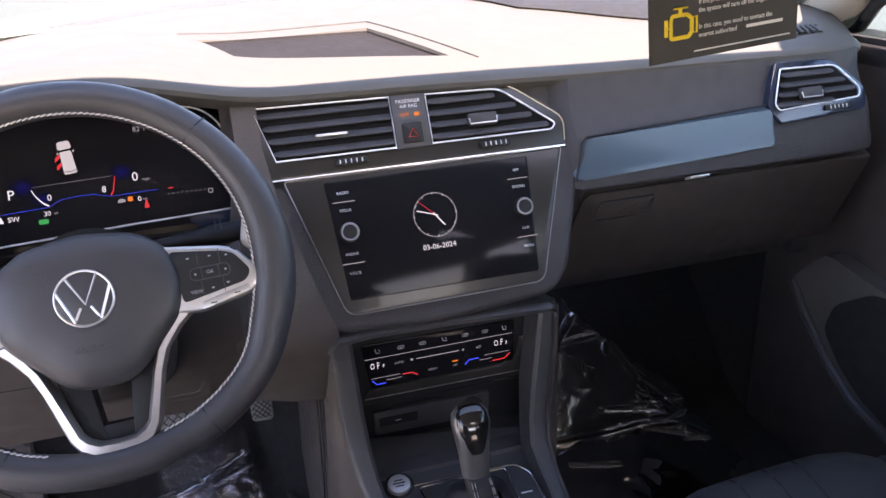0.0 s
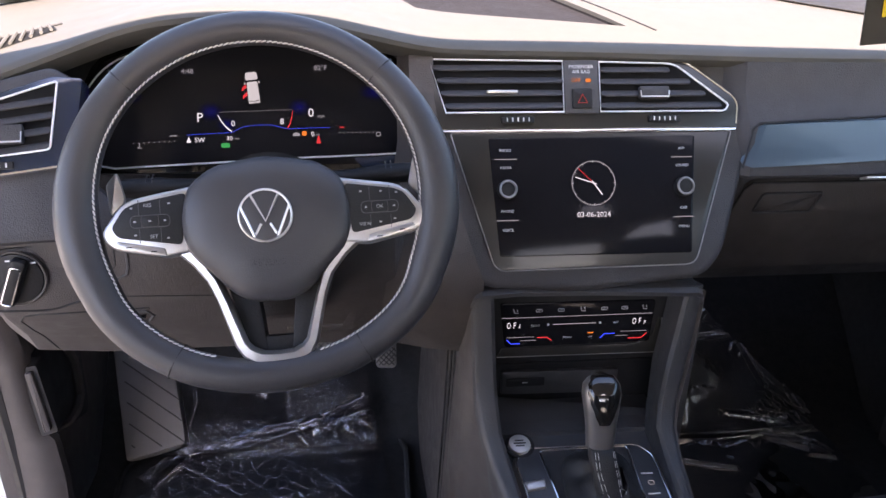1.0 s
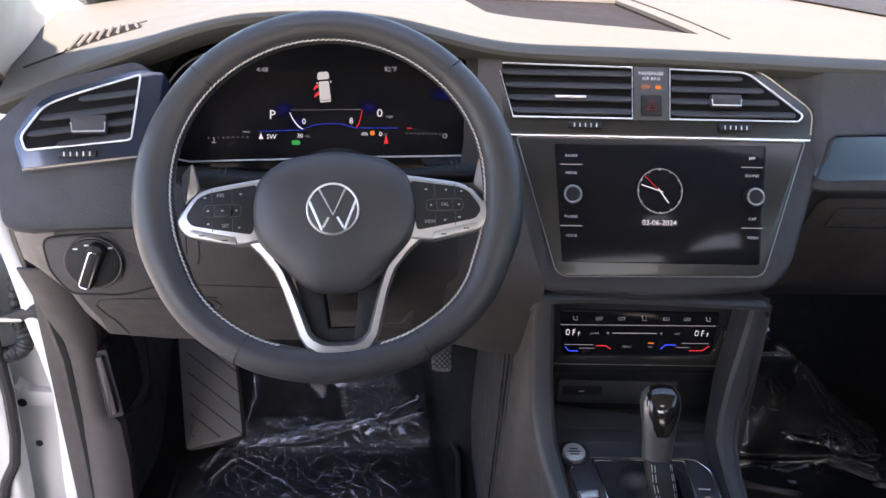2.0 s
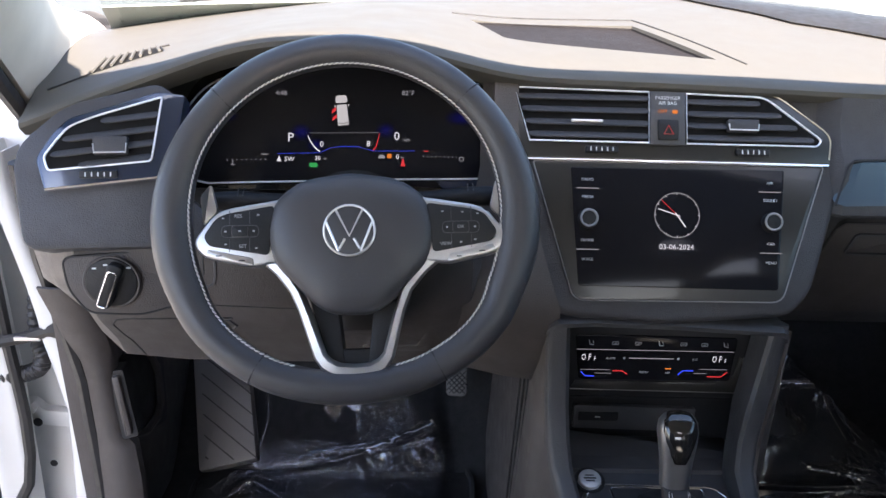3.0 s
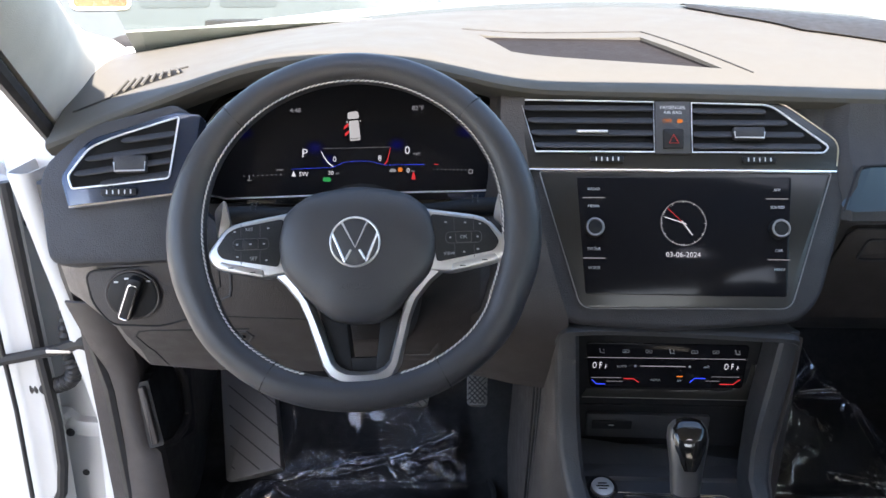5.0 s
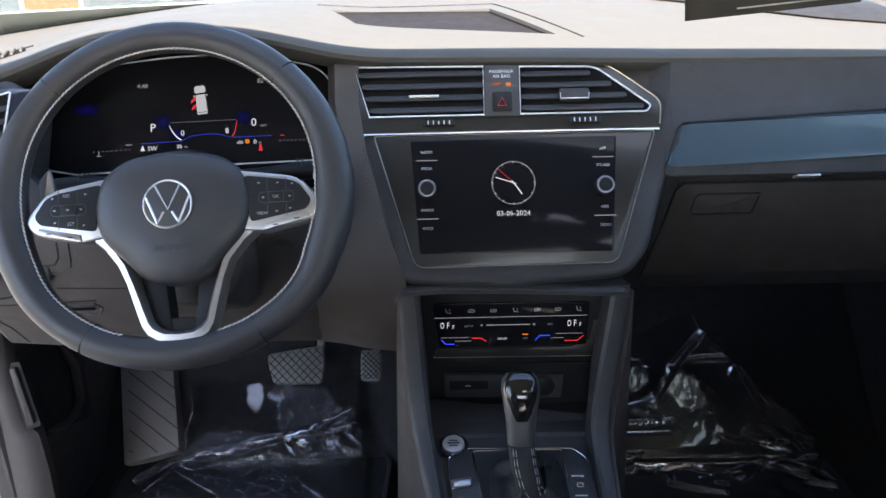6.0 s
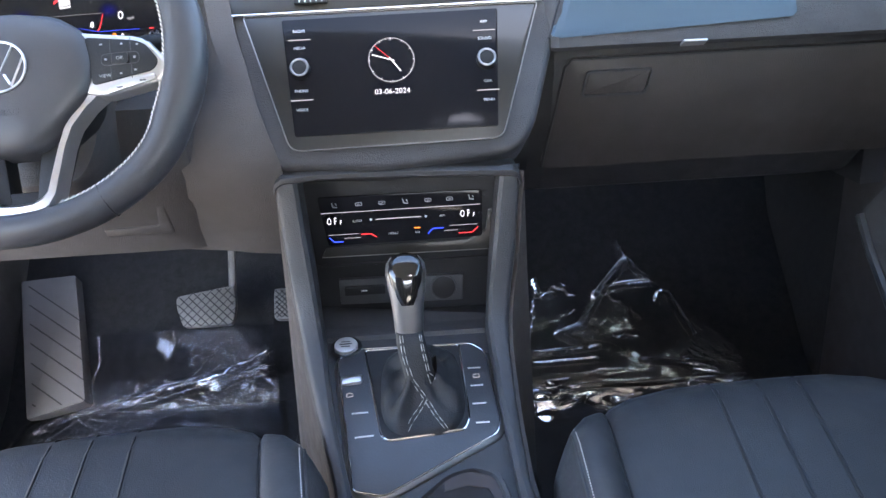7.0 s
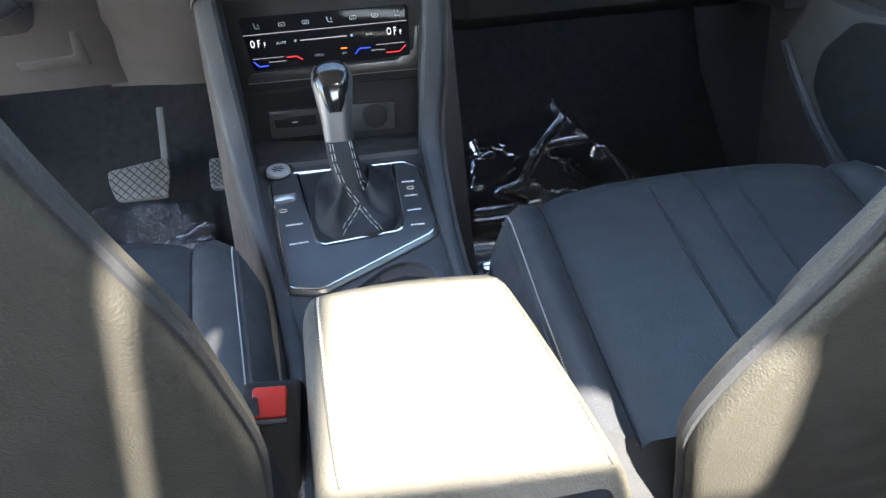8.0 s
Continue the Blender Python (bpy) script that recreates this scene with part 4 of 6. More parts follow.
writing("AIRBAG", W, 0.0, -0.066, 0.0098, CONSOLE, hub, 0.0279)
for sx in (-1, 1):
    def side(pts, r, seg=3):
        q_ = rounded([(sx * u, v) for u, v in pts], r, seg)
        return q_ if sx > 0 else q_[::-1]
    sp = part("spoke", prism(W, side([(0.068, 0.020), (0.130, 0.010), (0.145, 0.004), (0.167, -0.025), (0.156, -0.042), (0.102, -0.053), (0.070, -0.048)], [0, 0.01, 0.012, 0.012, 0.010, 0.006, 0]), -0.006, 0.013, 0.004, 3), SATIN, wheel, "satin silver spoke")
    bp = part("button_pad", prism(W, side([(0.080, 0.012), (0.131, 0.004), (0.142, -0.001), (0.155, -0.020), (0.149, -0.030), (0.086, -0.041)], 0.005), 0.004, 0.0150, 0.001), BLACK, sp, "black button pad")
    ctr = (0.116, -0.015)
    part("button_frame", tube(rounded(rect(sx * ctr[0] - 0.0195, sx * ctr[0] + 0.0195, ctr[1] - 0.0062, ctr[1] + 0.0062), 0.006), 0.0005, True, 4, W @ Matrix.Translation((0, 0, 0.0151))), CONSOLE, bp)
    ok_ = part("button", prism(W, rounded(rect(sx * ctr[0] - 0.0085, sx * ctr[0] + 0.0085, ctr[1] - 0.0058, ctr[1] + 0.0058), 0.003), 0.0145, 0.0166, 0.0006), BLACK, bp)
    part("button_edge", tube(rounded(rect(sx * ctr[0] - 0.0085, sx * ctr[0] + 0.0085, ctr[1] - 0.0058, ctr[1] + 0.0058), 0.003), 0.0004, True, 4, W @ Matrix.Translation((0, 0, 0.0164))), BROWN, ok_)
    for u, v, l_ in ((0.1015, -0.015, 0.0016), (0.131, -0.015, 0.0018), (0.097, 0.002, 0.0022), (0.134, -0.001, 0.002), (0.131, -0.0285, 0.0022)) + (((0.116, -0.015, 0.0022), (0.099, -0.033, 0.002)) if sx < 0 else ((0.118, 0.001, 0.002), (0.116, -0.031, 0.002))):
        part("button_mark", box(W, sx * u - l_ * 0.6, sx * u + l_ * 0.6, v - 0.0008, v + 0.0008, 0.0148, 0.0154 if v != -0.015 else 0.0170), DIM_INK, bp)
    for txt, u, v in ((("RES", 0.118, 0.001), ("SET", 0.113, -0.031)) if sx < 0 else (("OK", 0.116, -0.015), ("VIEW", 0.100, -0.0325))):
        writing(txt, W, sx * u, v, 0.0052, DIM_INK, bp, 0.0172 if txt == "OK" else 0.0156)
    for u in (0.106, 0.127):
        part("button_gap", box(W, sx * u - 0.0003, sx * u + 0.0003, -0.0075, 0.007, 0.0146, 0.0153), CONSOLE, bp)
        part("button_gap", box(W, sx * u - 0.0003, sx * u + 0.0003, -0.037, -0.0225, 0.0146, 0.0153), CONSOLE, bp)
    key = part("lower_key", prism(W, side([(0.102, -0.0515), (0.152, -0.0400), (0.150, -0.0335), (0.103, -0.0435)], 0.002, 2), 0.010, 0.0155, 0.001), SATIN, sp)
    for u, v in ((0.114, -0.046), (0.138, -0.0405)):
        part("key_mark", box(W, sx * u - 0.003, sx * u + 0.003, v - 0.0006, v + 0.0006, 0.0150, 0.0160), DARK, key)
for sx in (-1, 1):
    pd_ = [(sx * u, v) for u, v in ((0.150, 0.012), (0.166, -0.004), (0.170, 0.030), (0.158, 0.044))]
    part("shift_paddle", prism(W, rounded(pd_ if sx > 0 else pd_[::-1], 0.005), -0.030, -0.024, 0.002), SATIN, wheel, "small silver shift paddle")
VO = [(-0.100, -0.044), (-0.080, -0.062), (-0.066, -0.080), (-0.057, -0.100), (-0.041, -0.150), (-0.034, -0.161), (-0.021, -0.169), (0.002, -0.171), (0.024, -0.170), (0.036, -0.162), (0.043, -0.150), (0.055, -0.100), (0.063, -0.080), (0.079, -0.061), (0.100, -0.044)]
VI = [(-0.082, -0.042), (-0.066, -0.060), (-0.053, -0.080), (-0.0445, -0.102), (-0.0285, -0.145), (-0.023, -0.151), (-0.013, -0.1555), (0.002, -0.1565), (0.016, -0.1555), (0.026, -0.151), (0.0315, -0.145), (0.0435, -0.102), (0.051, -0.080), (0.065, -0.060), (0.082, -0.042)]
b = bmesh.new()
SPV = []
for (uo, vo), (ui, vi) in zip(VO, VI):
    SPV.append([W @ Vector(p) for p in ((uo, vo, -0.014), (uo, vo, 0.004), (uo * 0.8 + ui * 0.2, vo * 0.8 + vi * 0.2, 0.010), (uo * 0.25 + ui * 0.75, vo * 0.25 + vi * 0.75, 0.011), (ui, vi, 0.006), (ui, vi, -0.014))])
part("lower_spoke", loft(SPV, bm=b), SATIN, wheel, "satin silver V-shaped lower spoke", sharp=50)
part("column_shroud", prism(W, rounded([(-0.075, 0.02), (0.075, 0.02), (0.06, -0.085), (0.04, -0.125), (-0.04, -0.125), (-0.06, -0.085)], 0.02), -0.20, -0.055, 0.012), BROWN, wheel)
for sx in (-1, 1):
    part("lower_web", prism(W, (lambda q_: q_ if sx > 0 else q_[::-1])([(sx * u + 0.003, v) for u, v in ((0.019, -0.098), (0.050, -0.086), (0.031, -0.152), (0.012, -0.160), (0.014, -0.140))]), -0.03, -0.004, 0.002), BLACK, wheel)
part("lower_web_foot", prism(W, [(-0.026, -0.141), (0.028, -0.141), (0.022, -0.162), (-0.016, -0.162)], -0.03, -0.005, 0.002), BLACK, wheel)
part("hub_back", prism(W, disc(0, -0.02, 0.075, 28), -0.06, -0.018), BLACK, wheel)
for sx, nm in ((-1, "indicator_stalk"), (1, "wiper_stalk")):
    st = thing(nm, (-0.394 + sx * 0.14, 0.93, 0.745), "black column stalk with white symbols behind the steering wheel", "stalk")
    b = tube([(sx * u, 0.028 + 0.02 * (u - 0.06), -0.058) for u in (0.055, 0.09, 0.115, 0.120, 0.150, 0.166, 0.170)], [0.010, 0.011, 0.013, 0.0145, 0.0145, 0.0125, 0.006], sides=16, m=W, flat=0.75)
    lv_ = part("lever", b, BLACK, st)
    for k in range(2):
        part("twist_ring", tube([(sx * (0.128 + 0.006 * k) + 0.0003 * math.cos(q_), 0.0293 + 0.0148 * math.cos(q_), -0.058 + 0.0112 * math.sin(q_)) for q_ in [2 * math.pi * j_ / 20 for j_ in range(20)]], 0.0007, True, 5, W), CONSOLE, lv_)
    for k in range(2):
        part("mark", tube(disc(sx * 0.148 + 0.005 * (k - 0.5), 0.031, 0.0018, 10), 0.0005, True, 4, W @ Matrix.Translation((0, 0, -0.0468))), WHITE_INK, st)

# light switch
LS = plane(-0.689, 0.970, 0.627, 5, 6)
ls = thing("light_switch", (-0.68, 0.985, 0.625), "round black headlight switch with a silver grip", "light switch")
part("plate", prism(LS, rounded([(-0.056, 0.030), (0.09, 0.040), (0.09, -0.028), (0.03, -0.044), (-0.032, -0.040), (-0.052, -0.010)], 0.012), -0.02, 0.002, 0.002), BROWN, ls)
part("plate_gap", tube(rounded([(-0.056, 0.030), (0.09, 0.040), (0.09, -0.028), (0.03, -0.044), (-0.032, -0.040), (-0.052, -0.010)], 0.012), 0.0016, True, 6, LS @ Matrix.Translation((0, 0, 0.001))), DARK, ls)
for k in range(4):
    part("switch_mark", box(LS, -0.020 + 0.013 * k, -0.015 + 0.013 * k, 0.0235 - 0.004 * abs(k - 1.5), 0.0255 - 0.004 * abs(k - 1.5), 0.008, 0.0096), WHITE_INK, ls)
part("dial", prism(LS, disc(0, 0, 0.030), 0.0, 0.009, 0.002), BLACK, ls)
part("dial_ring", tube(disc(0, 0, 0.0315), 0.0020, True, 6, LS @ Matrix.Translation((0, 0, 0.006))), BROWN, ls)
GR = LS @ Matrix.Rotation(radians(-22), 4, "Z")
gp = part("grip", prism(GR, rounded(rect(-0.0085, 0.0085, -0.030, 0.027), 0.006), 0.006, 0.022, 0.003), BLACK, ls)
part("grip_frame", tube(rounded(rect(-0.0055, 0.0055, -0.028, 0.018), 0.004), 0.0010, True, 6, GR @ Matrix.Translation((0, 0, 0.022))), CHROME, gp, "chrome grip frame")

# ================= climate panel and console =================
cli = thing("climate_panel", (0, 1.02, 0.46), "black touch climate panel with blue and red lit strips", "climate control")
h_out = rounded([(-0.131, 0.062), (0.130, 0.062), (0.118, -0.055), (-0.126, -0.055)], 0.008)
part("housing", prism(CL, h_out, -0.03, 0.003, 0.003), BLACK, cli)
g_out = rounded([(-0.109, 0.040), (0.105, 0.038), (0.103, -0.026), (-0.100, -0.027)], 0.005)
part("glass", prism(CL, g_out, 0.0, 0.006, 0.001), SCREEN, cli)
CW = 0.0062
for u in (-0.096, 0.078):
    writing("O", CL, u, 0.0065, 0.0135, G_WHITE, cli, CW, squeeze=0.55)
    writing("F", CL, u + 0.0078, 0.0065, 0.0135, G_WHITE, cli, CW, squeeze=0.62)
    writing("F", CL, u + 0.0150, 0.0045, 0.0085, G_WHITE, cli, CW, squeeze=0.7)
part("divider", box(CL, -0.106, 0.102, 0.0180, 0.0188, 0.005, CW), G_DIM, cli)
CM = CL @ Matrix.Translation((0, 0, 0.0060))
for k, u in enumerate((-0.088, -0.056, -0.026, 0.004, 0.034, 0.062, 0.090)):
    if k in (0, 3, 6):
        part("symbol", tube([(u - 0.003, 0.032), (u - 0.0015, 0.026), (u + 0.004, 0.0255)], 0.0006, sides=4, m=CM), WHITE_INK, cli)
        part("symbol", tube([(u + 0.002, 0.031), (u + 0.003, 0.028)], 0.0005, sides=4, m=CM), WHITE_INK, cli)
    else:
        part("symbol", tube(rounded(rect(u - 0.004, u + 0.004, 0.0262, 0.0302), 0.0012, 2), 0.0004, True, 4, CM), WHITE_INK, cli)
        part("symbol", tube([(u - 0.002, 0.0275), (u + 0.002, 0.0285)], 0.0004, sides=4, m=CM), WHITE_INK, cli)
for u in (-0.042, 0.030):
    part("slider_end", prism(CL, disc(u, 0.0064, 0.0016, 12), 0.005, CW), WHITE_INK, cli)
part("slider_bar", box(CL, -0.036, 0.024, 0.0058, 0.0070, 0.005, CW), G_DIM, cli)
writing("AUTO", CL, -0.060, 0.0055, 0.0045, WHITE_INK, cli, CW)
writing("A/C", CL, 0.052, 0.0060, 0.0045, WHITE_INK, cli, CW)
writing("MENU", CL, -0.014, -0.0145, 0.0045, WHITE_INK, cli, CW)
writing("OFF", CL, 0.018, -0.0150, 0.0035, WHITE_INK, cli, CW)
part("amber_lamp", box(CL, 0.014, 0.022, -0.0095, -0.0078, 0.005, CW), G_AMBER, cli)
for pts, mt in (([(-0.098, -0.0150), (-0.092, -0.0215), (-0.080, -0.0215)], G_BLUE), ([(-0.056, -0.0130), (-0.043, -0.0130), (-0.036, -0.0180)], G_RED),
                ([(0.032, -0.0175), (0.038, -0.0110), (0.052, -0.0110)], G_BLUE), ([(0.072, -0.0195), (0.090, -0.0195), (0.098, -0.0120)], G_RED)):
    part("heat_bar", tube(pts, 0.0014, sides=6, m=CM, flat=0.5), mt, cli)
for u0, u1, v in ((-0.079, -0.057, -0.0172), (0.053, 0.071, -0.0150), (-0.099, -0.060, -0.0118), (0.060, 0.097, -0.0085)):
    part("bar_line", box(CL, u0, u1, v - 0.0003, v + 0.0003, 0.005, CW), G_DIM, cli)
part("gloss_bezel", prism(CL, [(-0.104, -0.0300), (0.084, -0.0300), (0.096, -0.0235), (0.108, -0.018), (0.112, 0.010), (0.117, 0.010), (0.1185, -0.0445), (-0.110, -0.0425)][::-1], 0.001, 0.0052, 0.0012), TRIM, cli, "glossy black bezel under the climate glass")
part("bezel_edge", tube([(-0.110, -0.0425), (0.1185, -0.0445), (0.117, 0.010)], 0.0007, sides=5, m=CL @ Matrix.Translation((0, 0, 0.005))), GUN, cli)
part("lower_lip", box(CL, -0.124, 0.118, -0.0575, -0.0545, -0.005, 0.0045, 0.001), BLACK, cli)

con = thing("centre_console", (0.0, 0.7, 0.0), "charcoal plastic centre console between the front seats", "centre console")
RAIL = [(0.995, 0.572, -0.159, -0.128, 0.128, 0.154), (0.990, 0.50, -0.156, -0.124, 0.119, 0.149), (0.988, 0.45, -0.153, -0.121, 0.113, 0.144), (0.980, 0.405, -0.149, -0.117, 0.106, 0.136), (0.965, 0.372, -0.143, -0.113, 0.102, 0.131), (0.93, 0.350, -0.134, -0.106, 0.103, 0.128),
        (0.86, 0.322, -0.116, -0.095, 0.104, 0.125), (0.81, 0.306, -0.103, -0.085, 0.106, 0.124), (0.745, 0.288, -0.088, -0.070, 0.108, 0.124), (0.60, 0.277, -0.066, -0.046, 0.114, 0.131), (0.45, 0.277, -0.052, -0.032, 0.128, 0.148), (0.25, 0.277, -0.035, -0.015, 0.140, 0.160)]


def rail(sx):
    """Raised edge of the console: high at the stack, dropping to the shifter and running back beside the armrest."""
    secs_ = []
    for k_, (y, z, xl, il, ir, xr) in enumerate(RAIL):
        xo = xl if sx < 0 else xr
        wid = il - xl if sx < 0 else xr - ir
        nrm = Vector((0, -0.97, 0.25)) if k_ < 3 else (Vector((0, -0.75, 0.66)) if k_ < 5 else Vector((0, -0.25, 0.97)))
        p_ = Vector((0, y, z))
        ex = Vector((sx, 0, 0))
        o_ = Vector((xo, y, z))
        secs_.append([o_ - nrm * 0.05, o_ - nrm * 0.010, o_ - ex * 0.003 - nrm * 0.003, o_ - ex * 0.008, o_ - ex * (wid - 0.006) + nrm * 0.0, o_ - ex * (wid - 0.001) - nrm * 0.004, o_ - ex * wid - nrm * 0.012, o_ - ex * wid - nrm * 0.05])
    return loft(secs_)


def side_panel(sx):
    """Big side of the console, from under the dashboard back beside the seat."""
    top_ = [(1.45, 0.46, -0.17, 0.165), (1.20, 0.50, -0.165, 0.158), (1.05, 0.55, -0.163, 0.152)] + [(y + 0.010, z - 0.012, xl, xr) for y, z, xl, il, ir, xr in RAIL]
    secs_ = []
    for y, z, xl, xr in top_:
        xo = (xl if sx < 0 else xr) - sx * 0.001
        secs_.append([(xo, y, z), (xo + sx * 0.004, y + 0.01, z * 0.75), (xo + sx * 0.012, y + 0.025, z * 0.4), (xo + sx * 0.020, y + 0.03, 0.0)])
    return shell(secs_, -0.006 * sx)


b = loft([[Vector((x, y + dy, zt + z)) for y, z in ((1.04, -0.014), (0.994, -0.014), (0.988, -0.011), (0.987, -0.005), (0.992, -0.001), (1.01, 0.001), (1.04, 0.001))]
          for x, zt, dy in ((-0.159, 0.560, 0.010), (-0.155, 0.570, 0.004), (-0.146, 0.577, 0), (-0.10, 0.580, 0), (0, 0.578, 0), (0.10, 0.573, 0), (0.142, 0.571, 0), (0.150, 0.566, 0.004), (0.154, 0.556, 0.010))])
part("top_bridge", b, CONSOLE, con)
for sx in (-1, 1):
    part("side_rail", rail(sx), CONSOLE, con)
    part("side_panel", side_panel(sx), BROWN, con)
for k in range(3):
    y0 = 1.04 + 0.022 * k
    part("side_groove", tube([(-0.1655 - 0.002 * k, y0 + 0.03, 0.47), (-0.170 - 0.002 * k, y0 + 0.045, 0.30), (-0.176 - 0.002 * k, y0 + 0.06, 0.10)], 0.0016, sides=5), DARK, con)

# front niche behind the shifter
NI = plane(0, 1.075, 0.385, 0)
part("niche_back", box(NI, -0.15, 0.14, -0.06, 0.12, -0.03, -0.004), BLACK, con)
part("niche_shelf", box(I4, -0.14, 0.13, 1.0, 1.08, 0.30, 0.345, 0.002), CONSOLE, con)
np_ = part("niche_panel", prism(NI, rounded([(-0.097, -0.024), (0.078, -0.028), (0.080, 0.012), (-0.097, 0.015)], 0.004), -0.006, 0.003, 0.002), CONSOLE, con)
part("usb_slot", prism(NI, rounded(rect(-0.090, -0.032, -0.010, 0.004), 0.002), 0.001, 0.0045, 0.001), BLACK, np_)
part("usb_mark", box(NI, -0.066, -0.058, -0.004, -0.0025, 0.003, 0.005), WHITE_INK, np_)
part("socket_cap", prism(NI, disc(0.051, -0.006, 0.017), 0.001, 0.006, 0.002), BLACK, np_)
part("socket_ring", tube(disc(0.051, -0.006, 0.0178), 0.0014, True, 6, NI @ Matrix.Translation((0, 0, 0.004))), CONSOLE, np_)
# console deck
deck = [(-0.125, 0.33), (0.116, 0.29), (0.113, 0.09), (0.115, -0.03), (0.125, -0.20), (-0.07, -0.20), (-0.085, -0.03), (-0.108, 0.10)]
part("deck", prism(C, deck[::-1], -0.03, -0.006), CONSOLE, con)
ins = rounded([(-0.096, 0.205), (-0.078, 0.225), (0.080, 0.222), (0.097, 0.203), (0.102, 0.085), (0.097, 0.063), (-0.035, -0.015), (-0.069, -0.006)][::-1], 0.008)
part("shifter_panel", prism(C, ins, -0.02, 0.001, 0.002), PANEL, con, "satin charcoal shifter panel")
b = bmesh.new()
wide = inset(ins, -0.0055)
loft([[C @ Vector((u, v, w_)) for u, v in pts_] for pts_, w_ in ((ins, 0.0006), (inset(ins, -0.0045), -0.0030), (wide, -0.0045), (wide, -0.012))], bm=b, caps=False)
part("panel_bevel", b, GUN, con, "satin grey bevel round the shifter panel")
part("panel_edge", tube(ins, 0.0011, True, 8, C @ Matrix.Translation((0, 0, 0.0006))), CHROME, con, "thin chrome edging")
bo = rounded([(-0.061, 0.219), (0.064, 0.219), (0.066, 0.089), (0.060, 0.071), (-0.031, 0.061), (-0.039, 0.070)][::-1], [0.006] * 6)
part("boot_frame", tube(bo, 0.0017, True, 8, C @ Matrix.Translation((0, 0, 0.002))), CHROME, con)
part("boot_well", prism(C, bo, -0.01, 0.0016), DARK, con)
for u0, u1, v0, v1 in ((-0.0745, -0.0545, 0.1085, 0.1090), (-0.0695, -0.0475, 0.0700, 0.0715), (0.0715, 0.0875, 0.1740, 0.1735), (0.0720, 0.0880, 0.1420, 0.1420), (0.0720, 0.0885, 0.1110, 0.1112), (0.0730, 0.0890, 0.0800, 0.0800)):
    part("key_line", tube([(u0, v0, 0.0012), (u1, v1, 0.0012)], 0.0011, sides=6, m=C), WHITE_INK, con)
for u, v in ((-0.078, 0.140), (0.081, 0.159)):
    part("key_mark", tube(rounded(rect(u - 0.004, u + 0.004, v - 0.003, v + 0.003), 0.002, 2), 0.0004, True, 4, C @ Matrix.Translation((0, 0, 0.0014))), G_DIM, con)
part("parking_brake_key", prism(C, rounded([(-0.089, 0.156), (-0.063, 0.159), (-0.062, 0.173), (-0.091, 0.170)], 0.003), 0.0, 0.006, 0.003), SATIN, con, "silver parking brake key")
sbtn = part("start_button", prism(C, disc(-0.086, 0.231, 0.0155), -0.006, 0.006, 0.002), material("pale_silver_button", (0.55, 0.55, 0.55), 0.4, metal=0.4), con, "round silver start button")
for k_, (hw_, v_) in enumerate(((0.006, 0.2355), (0.0085, 0.231), (0.006, 0.2265))):
    part("button_print", box(C, -0.086 - hw_, -0.086 + hw_, v_ - 0.0011, v_ + 0.0011, 0.005, 0.0064), DARK if k_ == 1 else CONSOLE, sbtn)
part("start_button_ring", tube(disc(-0.086, 0.231, 0.019), 0.0025, True, 8, C @ Matrix.Translation((0, 0, 0.0))), BLACK, con)
cup = [(-0.035, -0.052), (0.034, 0.010), (0.062, 0.018), (0.090, 0.006), (0.100, -0.04), (0.105, -0.19), (-0.035, -0.19)]
part("cup_holder", prism(C, rounded(cup, 0.012), -0.02, -0.0035), material("cup_mat", (0.013, 0.008, 0.0065), 0.7), con)
part("cup_holder_rim", tube(rounded(cup, 0.012), 0.0045, True, 6, C @ Matrix.Translation((0, 0, -0.003))), CONSOLE, con)
part("cup_holder_wall", prism(C, [(0.030, 0.004), (0.058, 0.0125), (0.086, 0.002), (0.094, -0.036), (0.086, -0.034), (0.078, -0.012), (0.056, -0.006), (0.030, -0.012)][::-1], -0.02, -0.0028), material("cup_wall", (0.045, 0.028, 0.022), 0.5), con, "brown inner wall of the cup holder")

gear = thing("gear_selector", (0.01, 0.9, 0.33), "black leather gear lever with a glossy and silver knob", "gear lever")
secs = []
STEM = Vector((0.001, 0.902, 0.396))
for s_, h_ in ((1.0, 0.001), (0.97, 0.007), (0.9, 0.012), (0.8, 0.016), (0.68, 0.019), (0.56, 0.023), (0.46, 0.029), (0.38, 0.037)):
    ring_ = []
    for k in range(64):
        t_ = 2 * math.pi * k / 64
        cu_, sv_ = math.copysign(abs(math.cos(t_)) ** 0.62, math.cos(t_)), math.copysign(abs(math.sin(t_)) ** 0.62, math.sin(t_))
        mid = 4 * s_ * (1 - s_)
        fold = mid * (0.0065 * math.sin(3 * t_ + 0.7 + 2.5 * s_) + 0.004 * math.sin(7 * t_ - 3 * s_) + 0.006 * noise.noise(Vector((cu_ * s_ * 3, sv_ * s_ * 3, 4.2))))
        ring_.append(C @ Vector((0.012 + 0.0515 * s_ * cu_, 0.140 + 0.0755 * s_ * sv_ + 0.004 * (1 - s_), h_ + fold)))
    secs.append(ring_)
